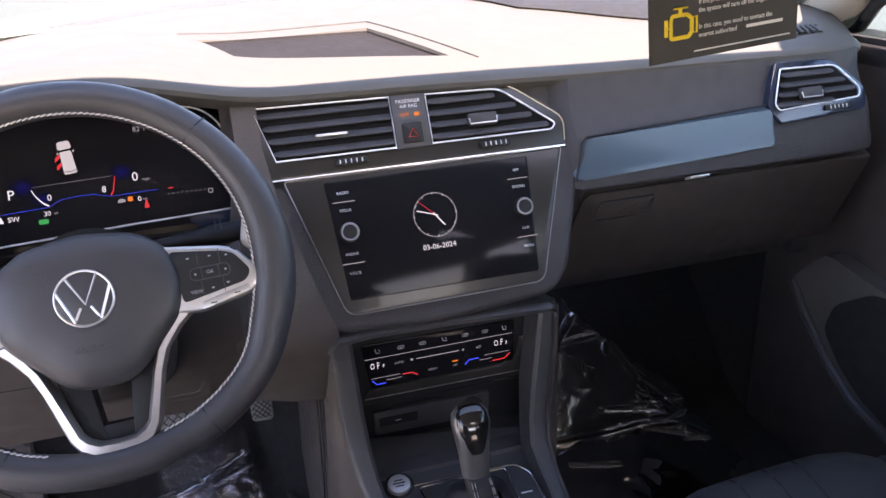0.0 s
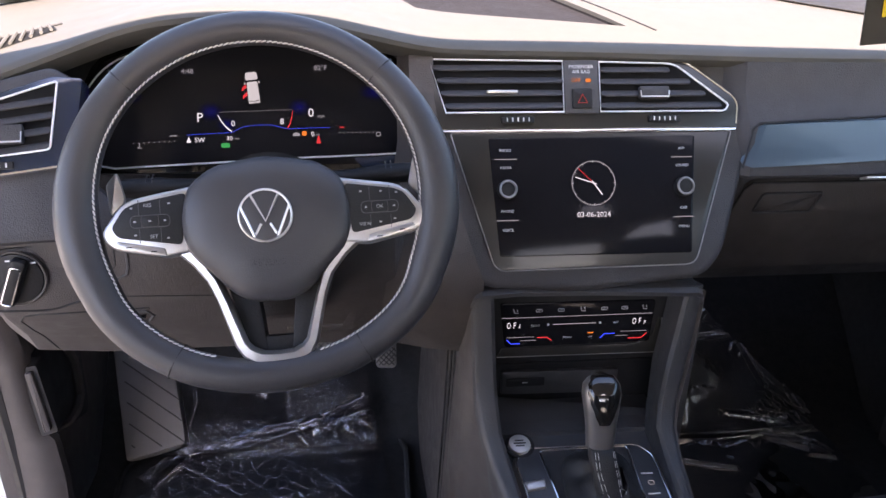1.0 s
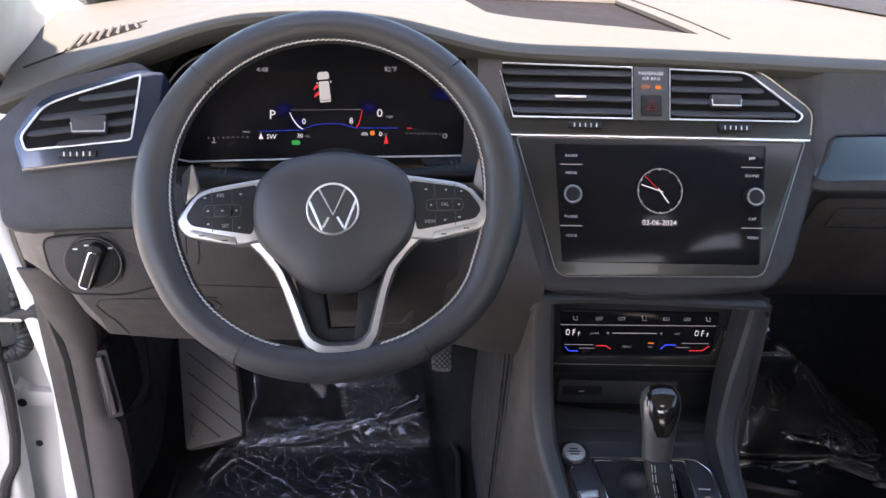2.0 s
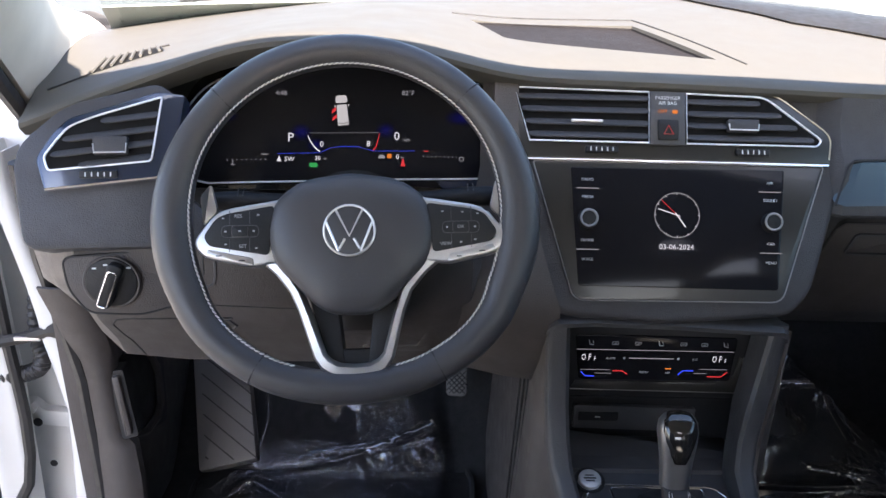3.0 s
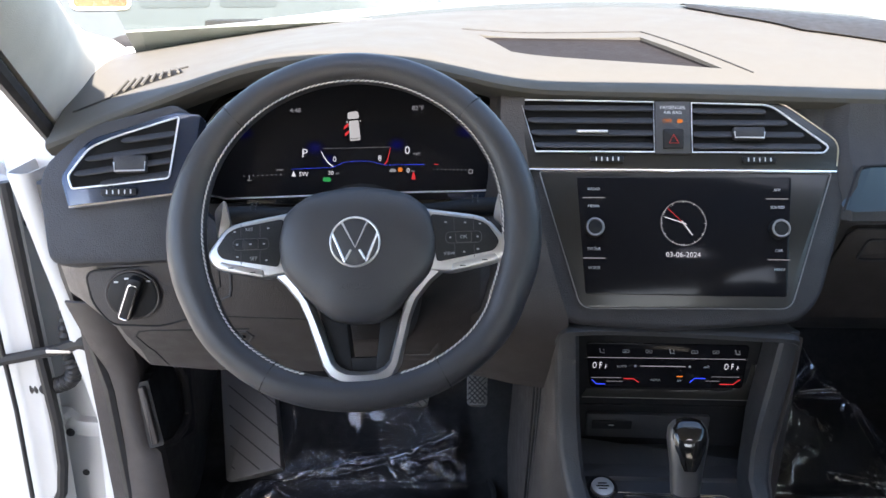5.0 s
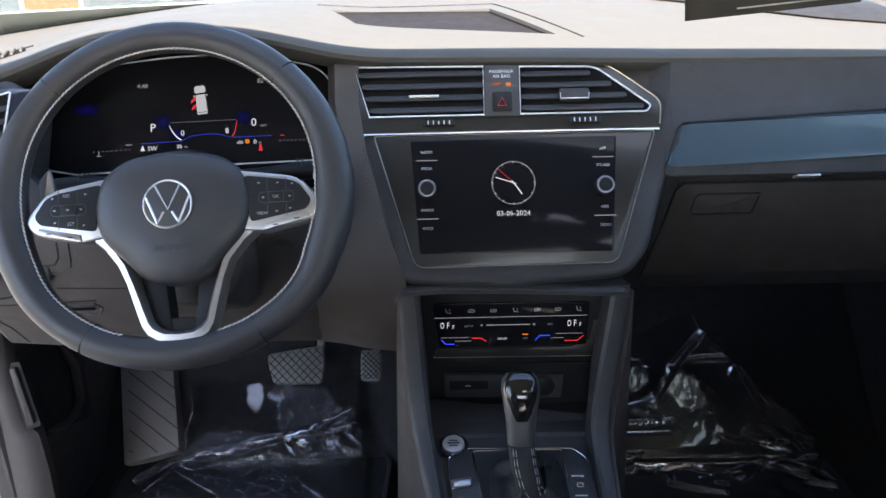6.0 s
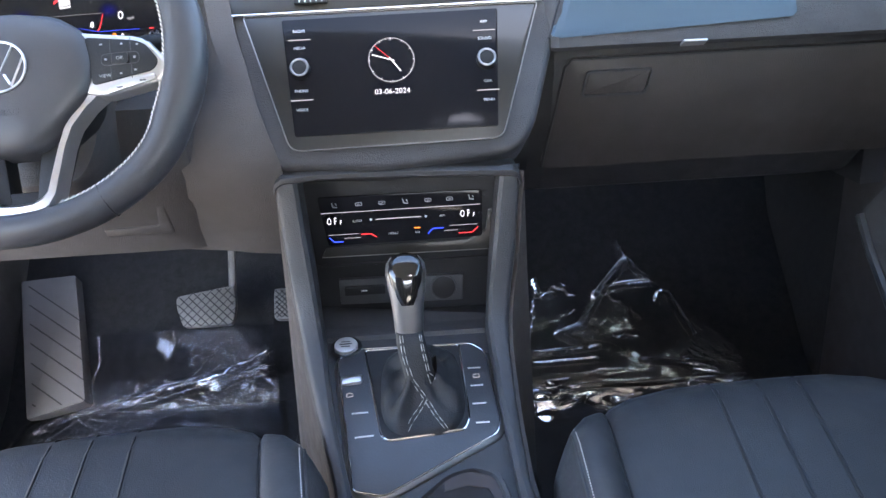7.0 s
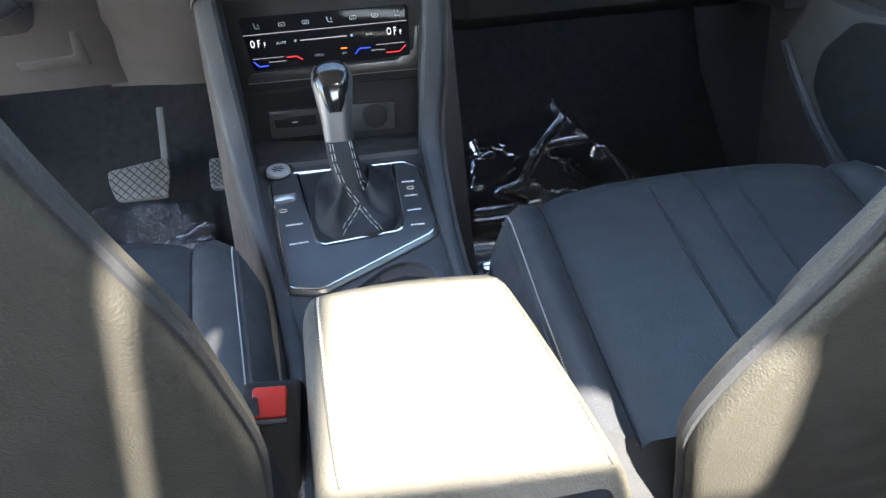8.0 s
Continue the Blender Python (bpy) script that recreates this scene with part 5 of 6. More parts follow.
for c_, r0, r1 in ((Vector((0.010, 0.884, 0.342)), 0.0185, 0.024), (Vector((0.008, 0.884, 0.354)), 0.0175, 0.020), (Vector((0.005, 0.889, 0.370)), 0.0178, 0.0185), (Vector((0.002, 0.896, 0.384)), 0.0175, 0.018), (STEM, 0.0165, 0.017)):
    ring_ = []
    for k in range(64):
        t_ = 2 * math.pi * k / 64
        f_ = 1 + 0.05 * math.sin(3 * t_ + 60 * c_.z) * min(1, (STEM.z - c_.z) * 30)
        ring_.append(c_ + Vector((r0 * f_ * math.copysign(abs(math.cos(t_)) ** 0.8, math.cos(t_)), r1 * f_ * math.copysign(abs(math.sin(t_)) ** 0.8, math.sin(t_)), 0)))
    secs.append(ring_)
b = loft(secs)
bmesh.ops.recalc_face_normals(b, faces=b.faces)
skin = BVHTree.FromBMesh(b)
part("boot", b, BOOT, gear, "slumped leather boot with pale seams", sharp=70)


def on_skin(pts_):
    out_ = []
    for p_, q_ in zip(pts_, pts_[1:]):
        for k_ in range(8):
            hit_ = skin.find_nearest(Vector(p_).lerp(Vector(q_), k_ / 8))
            out_.append(hit_[0] + hit_[1] * 0.0006)
    return out_


foot_l, foot_r = C @ Vector((-0.013, 0.066, 0.006)), C @ Vector((0.036, 0.068, 0.006))
for line in ([(-0.012, 0.886, 0.397), (-0.010, 0.874, 0.375), (-0.002, 0.862, 0.350), (0.013, 0.850, 0.330), (0.000, 0.838, 0.318), foot_l],
             [(0.013, 0.887, 0.397), (0.015, 0.876, 0.376), (0.020, 0.866, 0.354), (0.024, 0.863, 0.341)],
             [(0.015, 0.848, 0.327), (0.026, 0.834, 0.313), foot_r]):
    for d in (0.0, 0.0045):
        part("boot_seam", stitches(on_skin([Vector(p) + Vector((d, 0, 0)) for p in line]), 0.0080, 0.00042, gap=0.05), THREAD, gear)
GK = plane(0.001, 0.905, 0.392, 13)
def knob_row(hw, v, d0, d1, e_=0.75):
    return [GK @ Vector((hw * math.copysign(abs(math.cos(t_)) ** e_, math.cos(t_)), v, (d0 + d1) / 2 + (d1 - d0) / 2 * math.copysign(abs(math.sin(t_)) ** e_, math.sin(t_)))) for t_ in [2 * math.pi * k / 32 for k in range(32)]]
part("handle", loft([knob_row(*r_) for r_ in ((0.0175, 0.0, -0.016, 0.014), (0.0185, 0.018, -0.017, 0.016), (0.0195, 0.034, -0.018, 0.018), (0.0225, 0.055, -0.020, 0.020), (0.0248, 0.072, -0.020, 0.019), (0.0235, 0.084, -0.018, 0.014), (0.018, 0.092, -0.012, 0.008), (0.006, 0.0955, -0.006, 0.002))]), HANDLE, gear, "satin silver lever handle")
part("knob_cap", loft([knob_row(*r_) for r_ in ((0.010, 0.036, -0.004, 0.0198), (0.0145, 0.046, -0.004, 0.0212), (0.0195, 0.064, -0.004, 0.0218), (0.0215, 0.076, -0.006, 0.0205), (0.0200, 0.087, -0.008, 0.0150), (0.0145, 0.0945, -0.008, 0.0085), (0.005, 0.0970, -0.005, 0.0025))]), GLOSS, gear, "glossy black knob face")

# armrest
arm = thing("armrest", (0.05, 0.42, 0.27), "pale sunlit vinyl armrest lid with stitched edges", "armrest")
AR = [(-0.030, 0.555), (0.127, 0.548), (0.147, 0.290), (-0.012, 0.300)]
secs = []
for y, dz, nar in ((0.562, -0.085, 0.012), (0.5615, -0.03, 0.012), (0.559, -0.016, 0.010), (0.553, -0.007, 0.006), (0.543, -0.002, 0.002), (0.525, 0.0, 0), (0.48, 0.0015, 0), (0.42, 0.002, 0), (0.36, 0.0012, 0), (0.325, -0.001, 0), (0.305, -0.004, 0.001), (0.296, -0.009, 0.003), (0.291, -0.017, 0.006), (0.289, -0.03, 0.008), (0.288, -0.085, 0.008)):
    s = (0.552 - y) / 0.257
    x0, x1 = -0.036 + 0.018 * s + nar, 0.129 + 0.021 * s - nar
    zt = 0.372 + dz
    row = [(x0 - 0.001, y, 0.27), (x0 - 0.002, y, zt - 0.022), (x0, y, zt - 0.012), (x0 + 0.005, y, zt - 0.004), (x0 + 0.013, y, zt - 0.0005)]
    row += [(x0 + 0.013 + (x1 - x0 - 0.026) * k / 6, y, zt + 0.0035 * math.sin(math.pi * k / 6)) for k in range(1, 6)]
    row += [(x1 - 0.013, y, zt - 0.0005), (x1 - 0.005, y, zt - 0.004), (x1, y, zt - 0.012), (x1 + 0.002, y, zt - 0.022), (x1 + 0.001, y, 0.27)]
    secs.append(row)
b = loft(secs)
arm_skin = BVHTree.FromBMesh(b)
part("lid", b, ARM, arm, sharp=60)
for p, q in ((AR[0], AR[3]), (AR[1], AR[2])):
    d = 0.010 if p[0] < 0 else -0.010
    part("stitch_line", stitches(snapped(arm_skin, [(p[0] + d * 0.6, p[1] - 0.015, 0.374), (q[0] + d * 0.6, q[1] + 0.012, 0.374)], 0.0004, 30), 0.0055, 0.0013, gap=0.35), THREAD, arm)
    part("stitch_groove", tube(snapped(arm_skin, [(p[0] + d * 0.35, p[1] - 0.015, 0.374), (q[0] + d * 0.35, q[1] + 0.012, 0.374)], 0.0, 30), 0.0009, sides=5), SEAT_BACK, arm)
# shade on the armrest's rear end, put in as a near-black plate
part("rear_face_shade", prism(plane(0.067, 0.292, 0.32, 0), rounded(rect(-0.070, 0.070, -0.045, 0.040), 0.008), -0.01, 0.006, 0.004), BLACK, arm)


# ================= seats =================
def seat(cx, inner, shape, slant, front, yaw, label, fan=0.0, lift_=0.0):
    """cx: middle of the seat at its front; inner: +1 when its inner side is the car's right; slant: how its lines lean inwards to the back."""
    t = thing("front_seat", (cx, 0.55, 0.0), label, "car seat", "front seats")
    ROWS_ = ((0.385, 0.295, 1), (0.45, 0.298, 1), (0.60, 0.305, 1), (0.74, 0.315, 1), (0.80, 0.318, 0.95), (0.835, 0.314, 0.9), (0.857, 0.303, 0.8), (0.868, 0.285, 0.7), (0.870, 0.25, 0.5), (0.855, 0.18, 0.3))
    US = [-0.258, -0.256, -0.251, -0.243, -0.233, -0.215, -0.20, -0.192, -0.187, -0.178, -0.15, -0.10, -0.05, 0, 0.05, 0.10, 0.15, 0.178, 0.187, 0.192, 0.20, 0.215, 0.233, 0.243, 0.251, 0.256, 0.258]

    def at(u, y):
        """A point of the cushion's upper side."""
        zt, rise = interp([(r_[0], r_[1]) for r_ in ROWS_], y), interp([(r_[0], r_[2]) for r_ in ROWS_], y)
        au = abs(u)
        if au <= 0.178:
            dz = 0.003 * math.cos(u / 0.178 * math.pi / 2) * 2 - 0.003
        elif au < 0.192:
            dz = -0.009
        else:
            s_ = (au - 0.192) / 0.066
            dz = (0.013 * math.sin(min(1, s_ * 1.7) * math.pi / 2) - 0.15 * max(0, s_ - 0.45) ** 1.7) * rise
        yy = front + (y - 0.87) - (0.10 * max(0, (au - 0.10) / 0.15) ** 2) * max(0, (y - 0.5) / 0.37) + yaw * u * max(0, (y - 0.4) / 0.47)
        return Vector((cx + u + (slant + fan * u) * (front - yy), yy, zt + dz + lift_))
    secs_ = []
    for y, zt, rise in ROWS_[:]:
        row = [at(u, y) if y < 0.869 else at(u, 0.868) + Vector((0, y - 0.868, zt - 0.285)) for u in US]
        row = [Vector((row[0].x + 0.015, row[0].y, 0.12))] + row + [Vector((row[-1].x - 0.015, row[-1].y, 0.12))]
        secs_.append(row)
    cush = part("cushion", loft(secs_), SEAT, t, "blue-black leatherette cushion with pleats", sharp=60)
    ys = (0.39, 0.41, 0.44, 0.52, 0.60, 0.68, 0.74, 0.79, 0.82, 0.845, 0.858, 0.867)
    for u in ((-0.046, 0.0, 0.047) if inner > 0 else (-0.052, 0.002, 0.053)):
        part("pleat_seam", tube([at(u, y) + Vector((0, 0, -0.0005)) for y in ys], 0.0021, sides=5), DARK, cush)
        part("pleat_stitch", stitches([at(u + 0.004, y) + Vector((0, 0, 0.0002)) for y in ys], 0.005, 0.0006, gap=0.35), SEAT, cush)
    for sx in (-1, 1):
        part("valley_seam", tube([at(sx * 0.1865, y) + Vector((0, 0, 0.0)) for y in ys], 0.0022, sides=5), DARK, cush)
        part("bolster_stitch", stitches([at(sx * 0.232, y) + Vector((0, 0, 0.0005)) for y in ys[:-2]], 0.0048, 0.0009, gap=0.35), THREAD, cush)
        part("bolster_piping", tube([at(sx * 0.2365, y) + Vector((0, 0, 0.0)) for y in ys[:-2]], 0.0022, sides=6), SEAT, cush)
    # backrest: rear shell, with piped edge; the inner side follows the waist of the seat
    B = plane(-0.36 if inner > 0 else 0.43, 0.36, 0.30, -24)
    out = rounded([(u * inner, v) for u, v in shape], 0.03, 3)
    if inner < 0:
        out = out[::-1]
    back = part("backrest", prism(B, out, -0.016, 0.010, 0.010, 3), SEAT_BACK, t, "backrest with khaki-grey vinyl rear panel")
    part("backrest_piping", tube(out, 0.0042, True, 8, B @ Matrix.Translation((0, 0, -0.004))), SEAT, back, "dark piping round the backrest")
    part("backrest_front", prism(B, inset(out, 0.095), -0.09, -0.012), SEAT, back)
    part("seat_base", box(I4, cx - 0.22, cx + 0.22, 0.28, 0.80, 0.0, 0.13, 0.01), BLACK, t)
    return t


SHAPE_L = [(0.29, -0.16), (0.308, 0.04), (0.317, 0.107), (0.305, 0.205), (0.290, 0.252), (0.274, 0.31), (0.258, 0.40), (0.235, 0.48), (0.15, 0.54),
           (-0.15, 0.54), (-0.225, 0.48), (-0.24, 0.30), (-0.25, 0.05), (-0.24, -0.16)]
SHAPE_R = [(0.20, -0.16), (0.216, -0.036), (0.234, 0.056), (0.220, 0.113), (0.195, 0.17), (0.178, 0.217), (0.160, 0.30), (0.150, 0.46), (0.10, 0.54),
           (-0.15, 0.54), (-0.225, 0.48), (-0.24, 0.30), (-0.25, 0.05), (-0.24, -0.16)]
seat(-0.37, 1, SHAPE_L, 0.15, 0.862, 0.10, "blue-black leatherette driver's seat on the carpet", 0.0, 0.006)
seat(0.414, -1, SHAPE_R, -0.155, 0.884, 0.045, "blue-black leatherette passenger seat on the carpet", -0.45, 0.006)

bk = thing("seat_belt_buckle", (-0.062, 0.48, 0.276), "red seat belt buckle button in a black housing", "belt buckle")
BKP = plane(-0.064, 0.48, 0.312, 50, -6)
part("housing", prism(BKP, rounded(rect(-0.022, 0.024, -0.09, 0.022), 0.006), -0.018, 0.003, 0.004), BLACK, bk)
part("button", prism(BKP, rounded(rect(-0.013, 0.013, -0.008, 0.016), 0.003), 0.0, 0.007, 0.002), RED, bk, "red release button")
part("tongue_slot", prism(BKP, rounded([(-0.0125, -0.006), (-0.006, -0.006), (-0.0085, 0.008), (-0.0125, 0.008)], 0.001), 0.004, 0.0076), DARK, bk)
part("lower_lip", box(BKP, -0.014, 0.014, -0.0125, -0.0088, 0.0, 0.006, 0.001), CONSOLE, bk)

# ================= footwells =================
TOE = Matrix.Translation((0, 1.4, 0.0)) @ Matrix.Rotation(radians(45), 4, "X")
fr_ = thing("footrest", (-0.74, 1.45, 0.0), "grey ribbed plastic footrest beside the pedals", "footrest")
fo = [(-0.648, 0.039), (-0.702, 0.313), (-0.815, 0.306), (-0.758, 0.010)]
part("pad", prism(TOE, rounded(fo, 0.008), -0.02, 0.03, 0.004), RUBBER, fr_)
# darker grey than the pad, for the slanting groove lines
GROOVE = material("darker_groove", (0.075, 0.070, 0.066), 0.85)
for k in range(7):
    v = 0.292 - k * 0.042
    part("rib", tube([(-0.795 + 0.0075 * k, v, 0.0302), (-0.680 + 0.0075 * k, v - 0.083, 0.0302)] if k < 5 else [(-0.795 + 0.0075 * k, v, 0.0302), (-0.795 + 0.0075 * k + (v - 0.035) * 1.38, 0.035, 0.0302)], 0.0015, sides=5, m=TOE), GROOVE, fr_)


def pedal(name, pts, w0, label, arm_top):
    t = thing(name, (pts[0][0], 1.45, 0.14), label, "pedal")
    pd = part("pad", prism(PD, rounded(pts, 0.010), w0 - 0.014, w0, 0.004), PEDAL, t, "grey rubber pad with crossed grooves")
    us, vs = [p[0] for p in pts], [p[1] for p in pts]
    u0, u1, v0, v1 = min(us), max(us), min(vs), max(vs)
    n_ = 7 if u1 - u0 > 0.08 else 4
    for d in (1, -1):
        for k in range(-n_, 2 * n_):
            a0 = u0 + (u1 - u0) * k / n_
            p0 = []
            for s_ in [q / 12 for q in range(13)]:
                u_, v_ = a0 + d * s_ * (v1 - v0), v0 + s_ * (v1 - v0)
                if inside(pts, u_, v_):
                    p0.append((u_, v_, w0))
            if len(p0) > 2:
                part("groove", tube([p0[0], p0[-1]], 0.0016, sides=5, m=PD, flat=0.5), DARK, pd)
    c_ = PD @ Vector((u1 - 0.010, v1 - 0.01, w0 - 0.012))
    part("arm", tube([c_, c_ + Vector(arm_top) * 0.5, c_ + Vector(arm_top)], 0.008, sides=8, flat=0.6), PEDAL, t, "metal pedal arm")
    return t


PD = plane(0, 1.45, 0.18, 38)
pedal("brake_pedal", [(-0.449, -0.007), (-0.352, -0.007), (-0.346, 0.030), (-0.351, 0.073), (-0.466, 0.056), (-0.462, 0.028)], 0.0, "wide ribbed rubber brake pedal", (0.0, 0.05, 0.10))
pedal("accelerator_pedal", [(-0.272, -0.003), (-0.231, -0.005), (-0.230, 0.058), (-0.272, 0.061)], 0.0, "narrow ribbed accelerator pedal", (0.0, 0.06, 0.12))

MATM = material("floor_mat_felt", (0.015, 0.015, 0.016), 0.95, grain=1.0, grain_size=900, vary=0.3, vary_size=50)
matd = thing("floor_mat", (-0.47, 1.2, 0.0), "black carpet floor mat with a raised bound edge", "floor mat")
mo = rounded([(-0.24, 0.75), (-0.215, 1.40), (-0.235, 1.445), (-0.30, 1.45), (-0.64, 1.43), (-0.73, 1.425), (-0.765, 1.39), (-0.755, 1.28), (-0.72, 0.75)], 0.035)
part("carpet_pad", prism(I4, mo, 0.0, 0.012, 0.003), MATM, matd)
part("bound_edge", tube(mo, 0.006, True, 6, Matrix.Translation((0, 0, 0.012))), CARPET, matd)

FILM = bpy.data.materials.new("clear_film")
FILM.use_nodes = True
ft = FILM.node_tree
for n in list(ft.nodes):
    if n.type == "BSDF_PRINCIPLED":
        ft.nodes.remove(n)
f0, f1, f2, f3 = ft.nodes.new("ShaderNodeBsdfTransparent"), ft.nodes.new("ShaderNodeBsdfGlossy"), ft.nodes.new("ShaderNodeMixShader"), ft.nodes.new("ShaderNodeFresnel")
f0.inputs[0].default_value = (0.93, 0.93, 0.95, 1)
f1.inputs["Roughness"].default_value = 0.03
f3.inputs["IOR"].default_value = 1.75
fm = ft.nodes.new("ShaderNodeMath")
fm.operation = "MULTIPLY"
fm.inputs[1].default_value = 0.85
fm.use_clamp = True
# pale diffuse colour on sharp creases by pointiness: painted glints, faint haze elsewhere
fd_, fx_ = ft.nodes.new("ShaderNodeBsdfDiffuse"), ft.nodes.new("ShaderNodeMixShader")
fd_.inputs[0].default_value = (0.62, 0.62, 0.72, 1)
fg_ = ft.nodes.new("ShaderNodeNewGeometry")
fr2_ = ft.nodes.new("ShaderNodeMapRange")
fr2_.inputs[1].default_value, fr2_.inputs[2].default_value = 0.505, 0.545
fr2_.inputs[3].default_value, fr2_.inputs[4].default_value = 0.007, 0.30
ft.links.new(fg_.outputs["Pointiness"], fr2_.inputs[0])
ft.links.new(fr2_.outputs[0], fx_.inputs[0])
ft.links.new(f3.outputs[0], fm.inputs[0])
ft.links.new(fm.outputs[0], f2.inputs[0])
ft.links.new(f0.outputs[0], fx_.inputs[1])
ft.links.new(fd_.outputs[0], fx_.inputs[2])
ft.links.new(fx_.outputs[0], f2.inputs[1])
ft.links.new(f1.outputs[0], f2.inputs[2])
ft.links.new(f2.outputs[0], ft.nodes["Material Output"].inputs[0])


def footwell(x, s_, h_):
    """A point h_ above the footwell: s_ runs back to front along the floor and then up the toe board."""
    bend = min(1.0, max(0.0, (s_ - 1.37) / 0.06))
    flat_ = Vector((x, s_, h_))
    up_ = Vector((x, 1.40 + 0.7071 * (s_ - 1.40) - 0.7071 * h_, 0.7071 * (s_ - 1.40) + 0.7071 * h_))
    return flat_.lerp(up_, bend * bend * (3 - 2 * bend))


def near_line(px, ps, pts_):
    """Distance of every grid point to a broken line, and how far along it each nearest point lies."""
    best = np.full(px.shape, 9.0)
    for (x0, s0), (x1, s1) in zip(pts_, pts_[1:]):
        l2 = (x1 - x0) ** 2 + (s1 - s0) ** 2
        k_ = np.clip(((px - x0) * (x1 - x0) + (ps - s0) * (s1 - s0)) / l2, 0, 1)
        best = np.minimum(best, np.hypot(px - x0 - k_ * (x1 - x0), ps - s0 - k_ * (s1 - s0)))
    return best


def film_sheet(name, left, right, top, s_low, base, folds, facets, crinkles, seed, parent, step=0.0026):
    """Clear film lying in a footwell. left, right: its edges as (s, x); top: its upper edge as (x, s). folds: (height, width, line);
    facets: flat tilted patches (x, s, radius, slope across, slope up); crinkles: fine wrinkling (x, s, radius x, radius s, height, scale)."""
    nx, ns = int(0.46 / step), int(0.66 / step)
    grid_x, grid_s = np.zeros((ns + 1, nx + 1)), np.zeros((ns + 1, nx + 1))
    for j in range(ns + 1):
        for i in range(nx + 1):
            q_ = i / nx
            x_ = interp(left, 1.4) * (1 - q_) + interp(right, 1.4) * q_
            s_ = s_low + (interp(top, x_) + 0.004 * noise.noise(Vector((x_ * 45, seed, 3))) - s_low) * j / ns
            e_ = 0.004 * noise.noise(Vector((s_ * 40, seed, 1)))
            grid_x[j, i], grid_s[j, i] = (interp(left, s_) + e_) * (1 - q_) + (interp(right, s_) + e_) * q_, s_
    h_ = np.full(grid_x.shape, base)
    for j in range(ns + 1):
        for i in range(nx + 1):
            x_, s_ = grid_x[j, i], grid_s[j, i]
            wave = 0.0045 * noise.noise(Vector((x_ * 9, s_ * 7, seed))) + 0.0012 * noise.noise(Vector((x_ * 30, s_ * 24, seed + 4)))
            for cx_, cs_, rx_, rs_, am_, sc_ in crinkles:
                d_ = ((x_ - cx_) / rx_) ** 2 + ((s_ - cs_) / rs_) ** 2
                if d_ < 1:
                    warp = 0.5 * noise.noise(Vector((x_ * sc_ * 0.4, s_ * sc_ * 0.4, seed + 9)))
                    n1_ = noise.noise(Vector((x_ * sc_ + warp, s_ * sc_ * 0.55 - 0.5 * x_ * sc_, seed + 2)))
                    n2_ = noise.noise(Vector((x_ * sc_ * 0.5 - warp, s_ * sc_ * 1.1 + 0.7 * x_ * sc_, seed + 7)))
                    wave += am_ * (1 - d_) * (max(0, 1 - abs(n1_) / 0.13) + 0.8 * max(0, 1 - abs(n2_) / 0.11))
            h_[j, i] += wave
    for cx_, cs_, r_, ax_, as_ in facets:
        th_ = np.arctan2(grid_s - cs_, grid_x - cx_) + seed + 40 * cx_
        d_ = np.hypot(grid_x - cx_, grid_s - cs_) / r_ * (1 + 0.20 * np.sin(2 * th_) + 0.10 * np.sin(5 * th_ + 1.3) + 0.07 * np.sin(11 * th_))
        k_ = np.clip((1.10 - d_) / 0.10, 0, 1)
        k_ = k_ * k_ * (3 - 2 * k_)
        h_ = h_ * (1 - 0.8 * k_) + 0.8 * k_ * (base + 0.004) + k_ * (ax_ * (grid_x - cx_) + as_ * (grid_s - cs_))
    for am_, wd_, line_ in folds:
        h_ += am_ * np.clip(1 - near_line(grid_x, grid_s, line_) / wd_, 0, 1)
    h_ = np.maximum(h_, 0.016)
    verts = [footwell(grid_x[j, i], grid_s[j, i], h_[j, i]) for j in range(ns + 1) for i in range(nx + 1)]
    w1 = nx + 1
    me_ = bpy.data.meshes.new(name)
    me_.from_pydata(verts, [], [(j * w1 + i, j * w1 + i + 1, (j + 1) * w1 + i + 1, (j + 1) * w1 + i) for j in range(ns) for i in range(nx)])
    b_ = bmesh.new()
    b_.from_mesh(me_)
    bpy.data.meshes.remove(me_)
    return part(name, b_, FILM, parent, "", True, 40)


def film_strip(line_, width_, lift_, seed, parent):
    """A loose folded edge of film that lies in ripples along a line."""
    secs_ = []
    for (x0, s0), (x1, s1) in zip(line_, line_[1:]):
        n_ = max(3, int(math.hypot(x1 - x0, s1 - s0) / 0.004))
        for k_ in range(n_):
            x_, s_ = x0 + (x1 - x0) * k_ / n_, s0 + (s1 - s0) * k_ / n_
            l_ = math.hypot(x1 - x0, s1 - s0)
            ex, es = -(s1 - s0) / l_, (x1 - x0) / l_
            row = []
            for q_ in range(9):
                o_ = width_ * (q_ / 8 - 0.5) * (1 + 0.5 * noise.noise(Vector((x_ * 25, s_ * 25, seed))))
                h_ = lift_ + 0.008 * math.sin(math.pi * q_ / 8) + 0.004 * noise.noise(Vector((x_ * 60, s_ * 60, q_ * 0.35 + seed)))
                row.append(footwell(x_ + ex * o_, s_ + es * o_, h_))
            secs_.append(row)
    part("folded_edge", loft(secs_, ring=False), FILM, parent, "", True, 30)


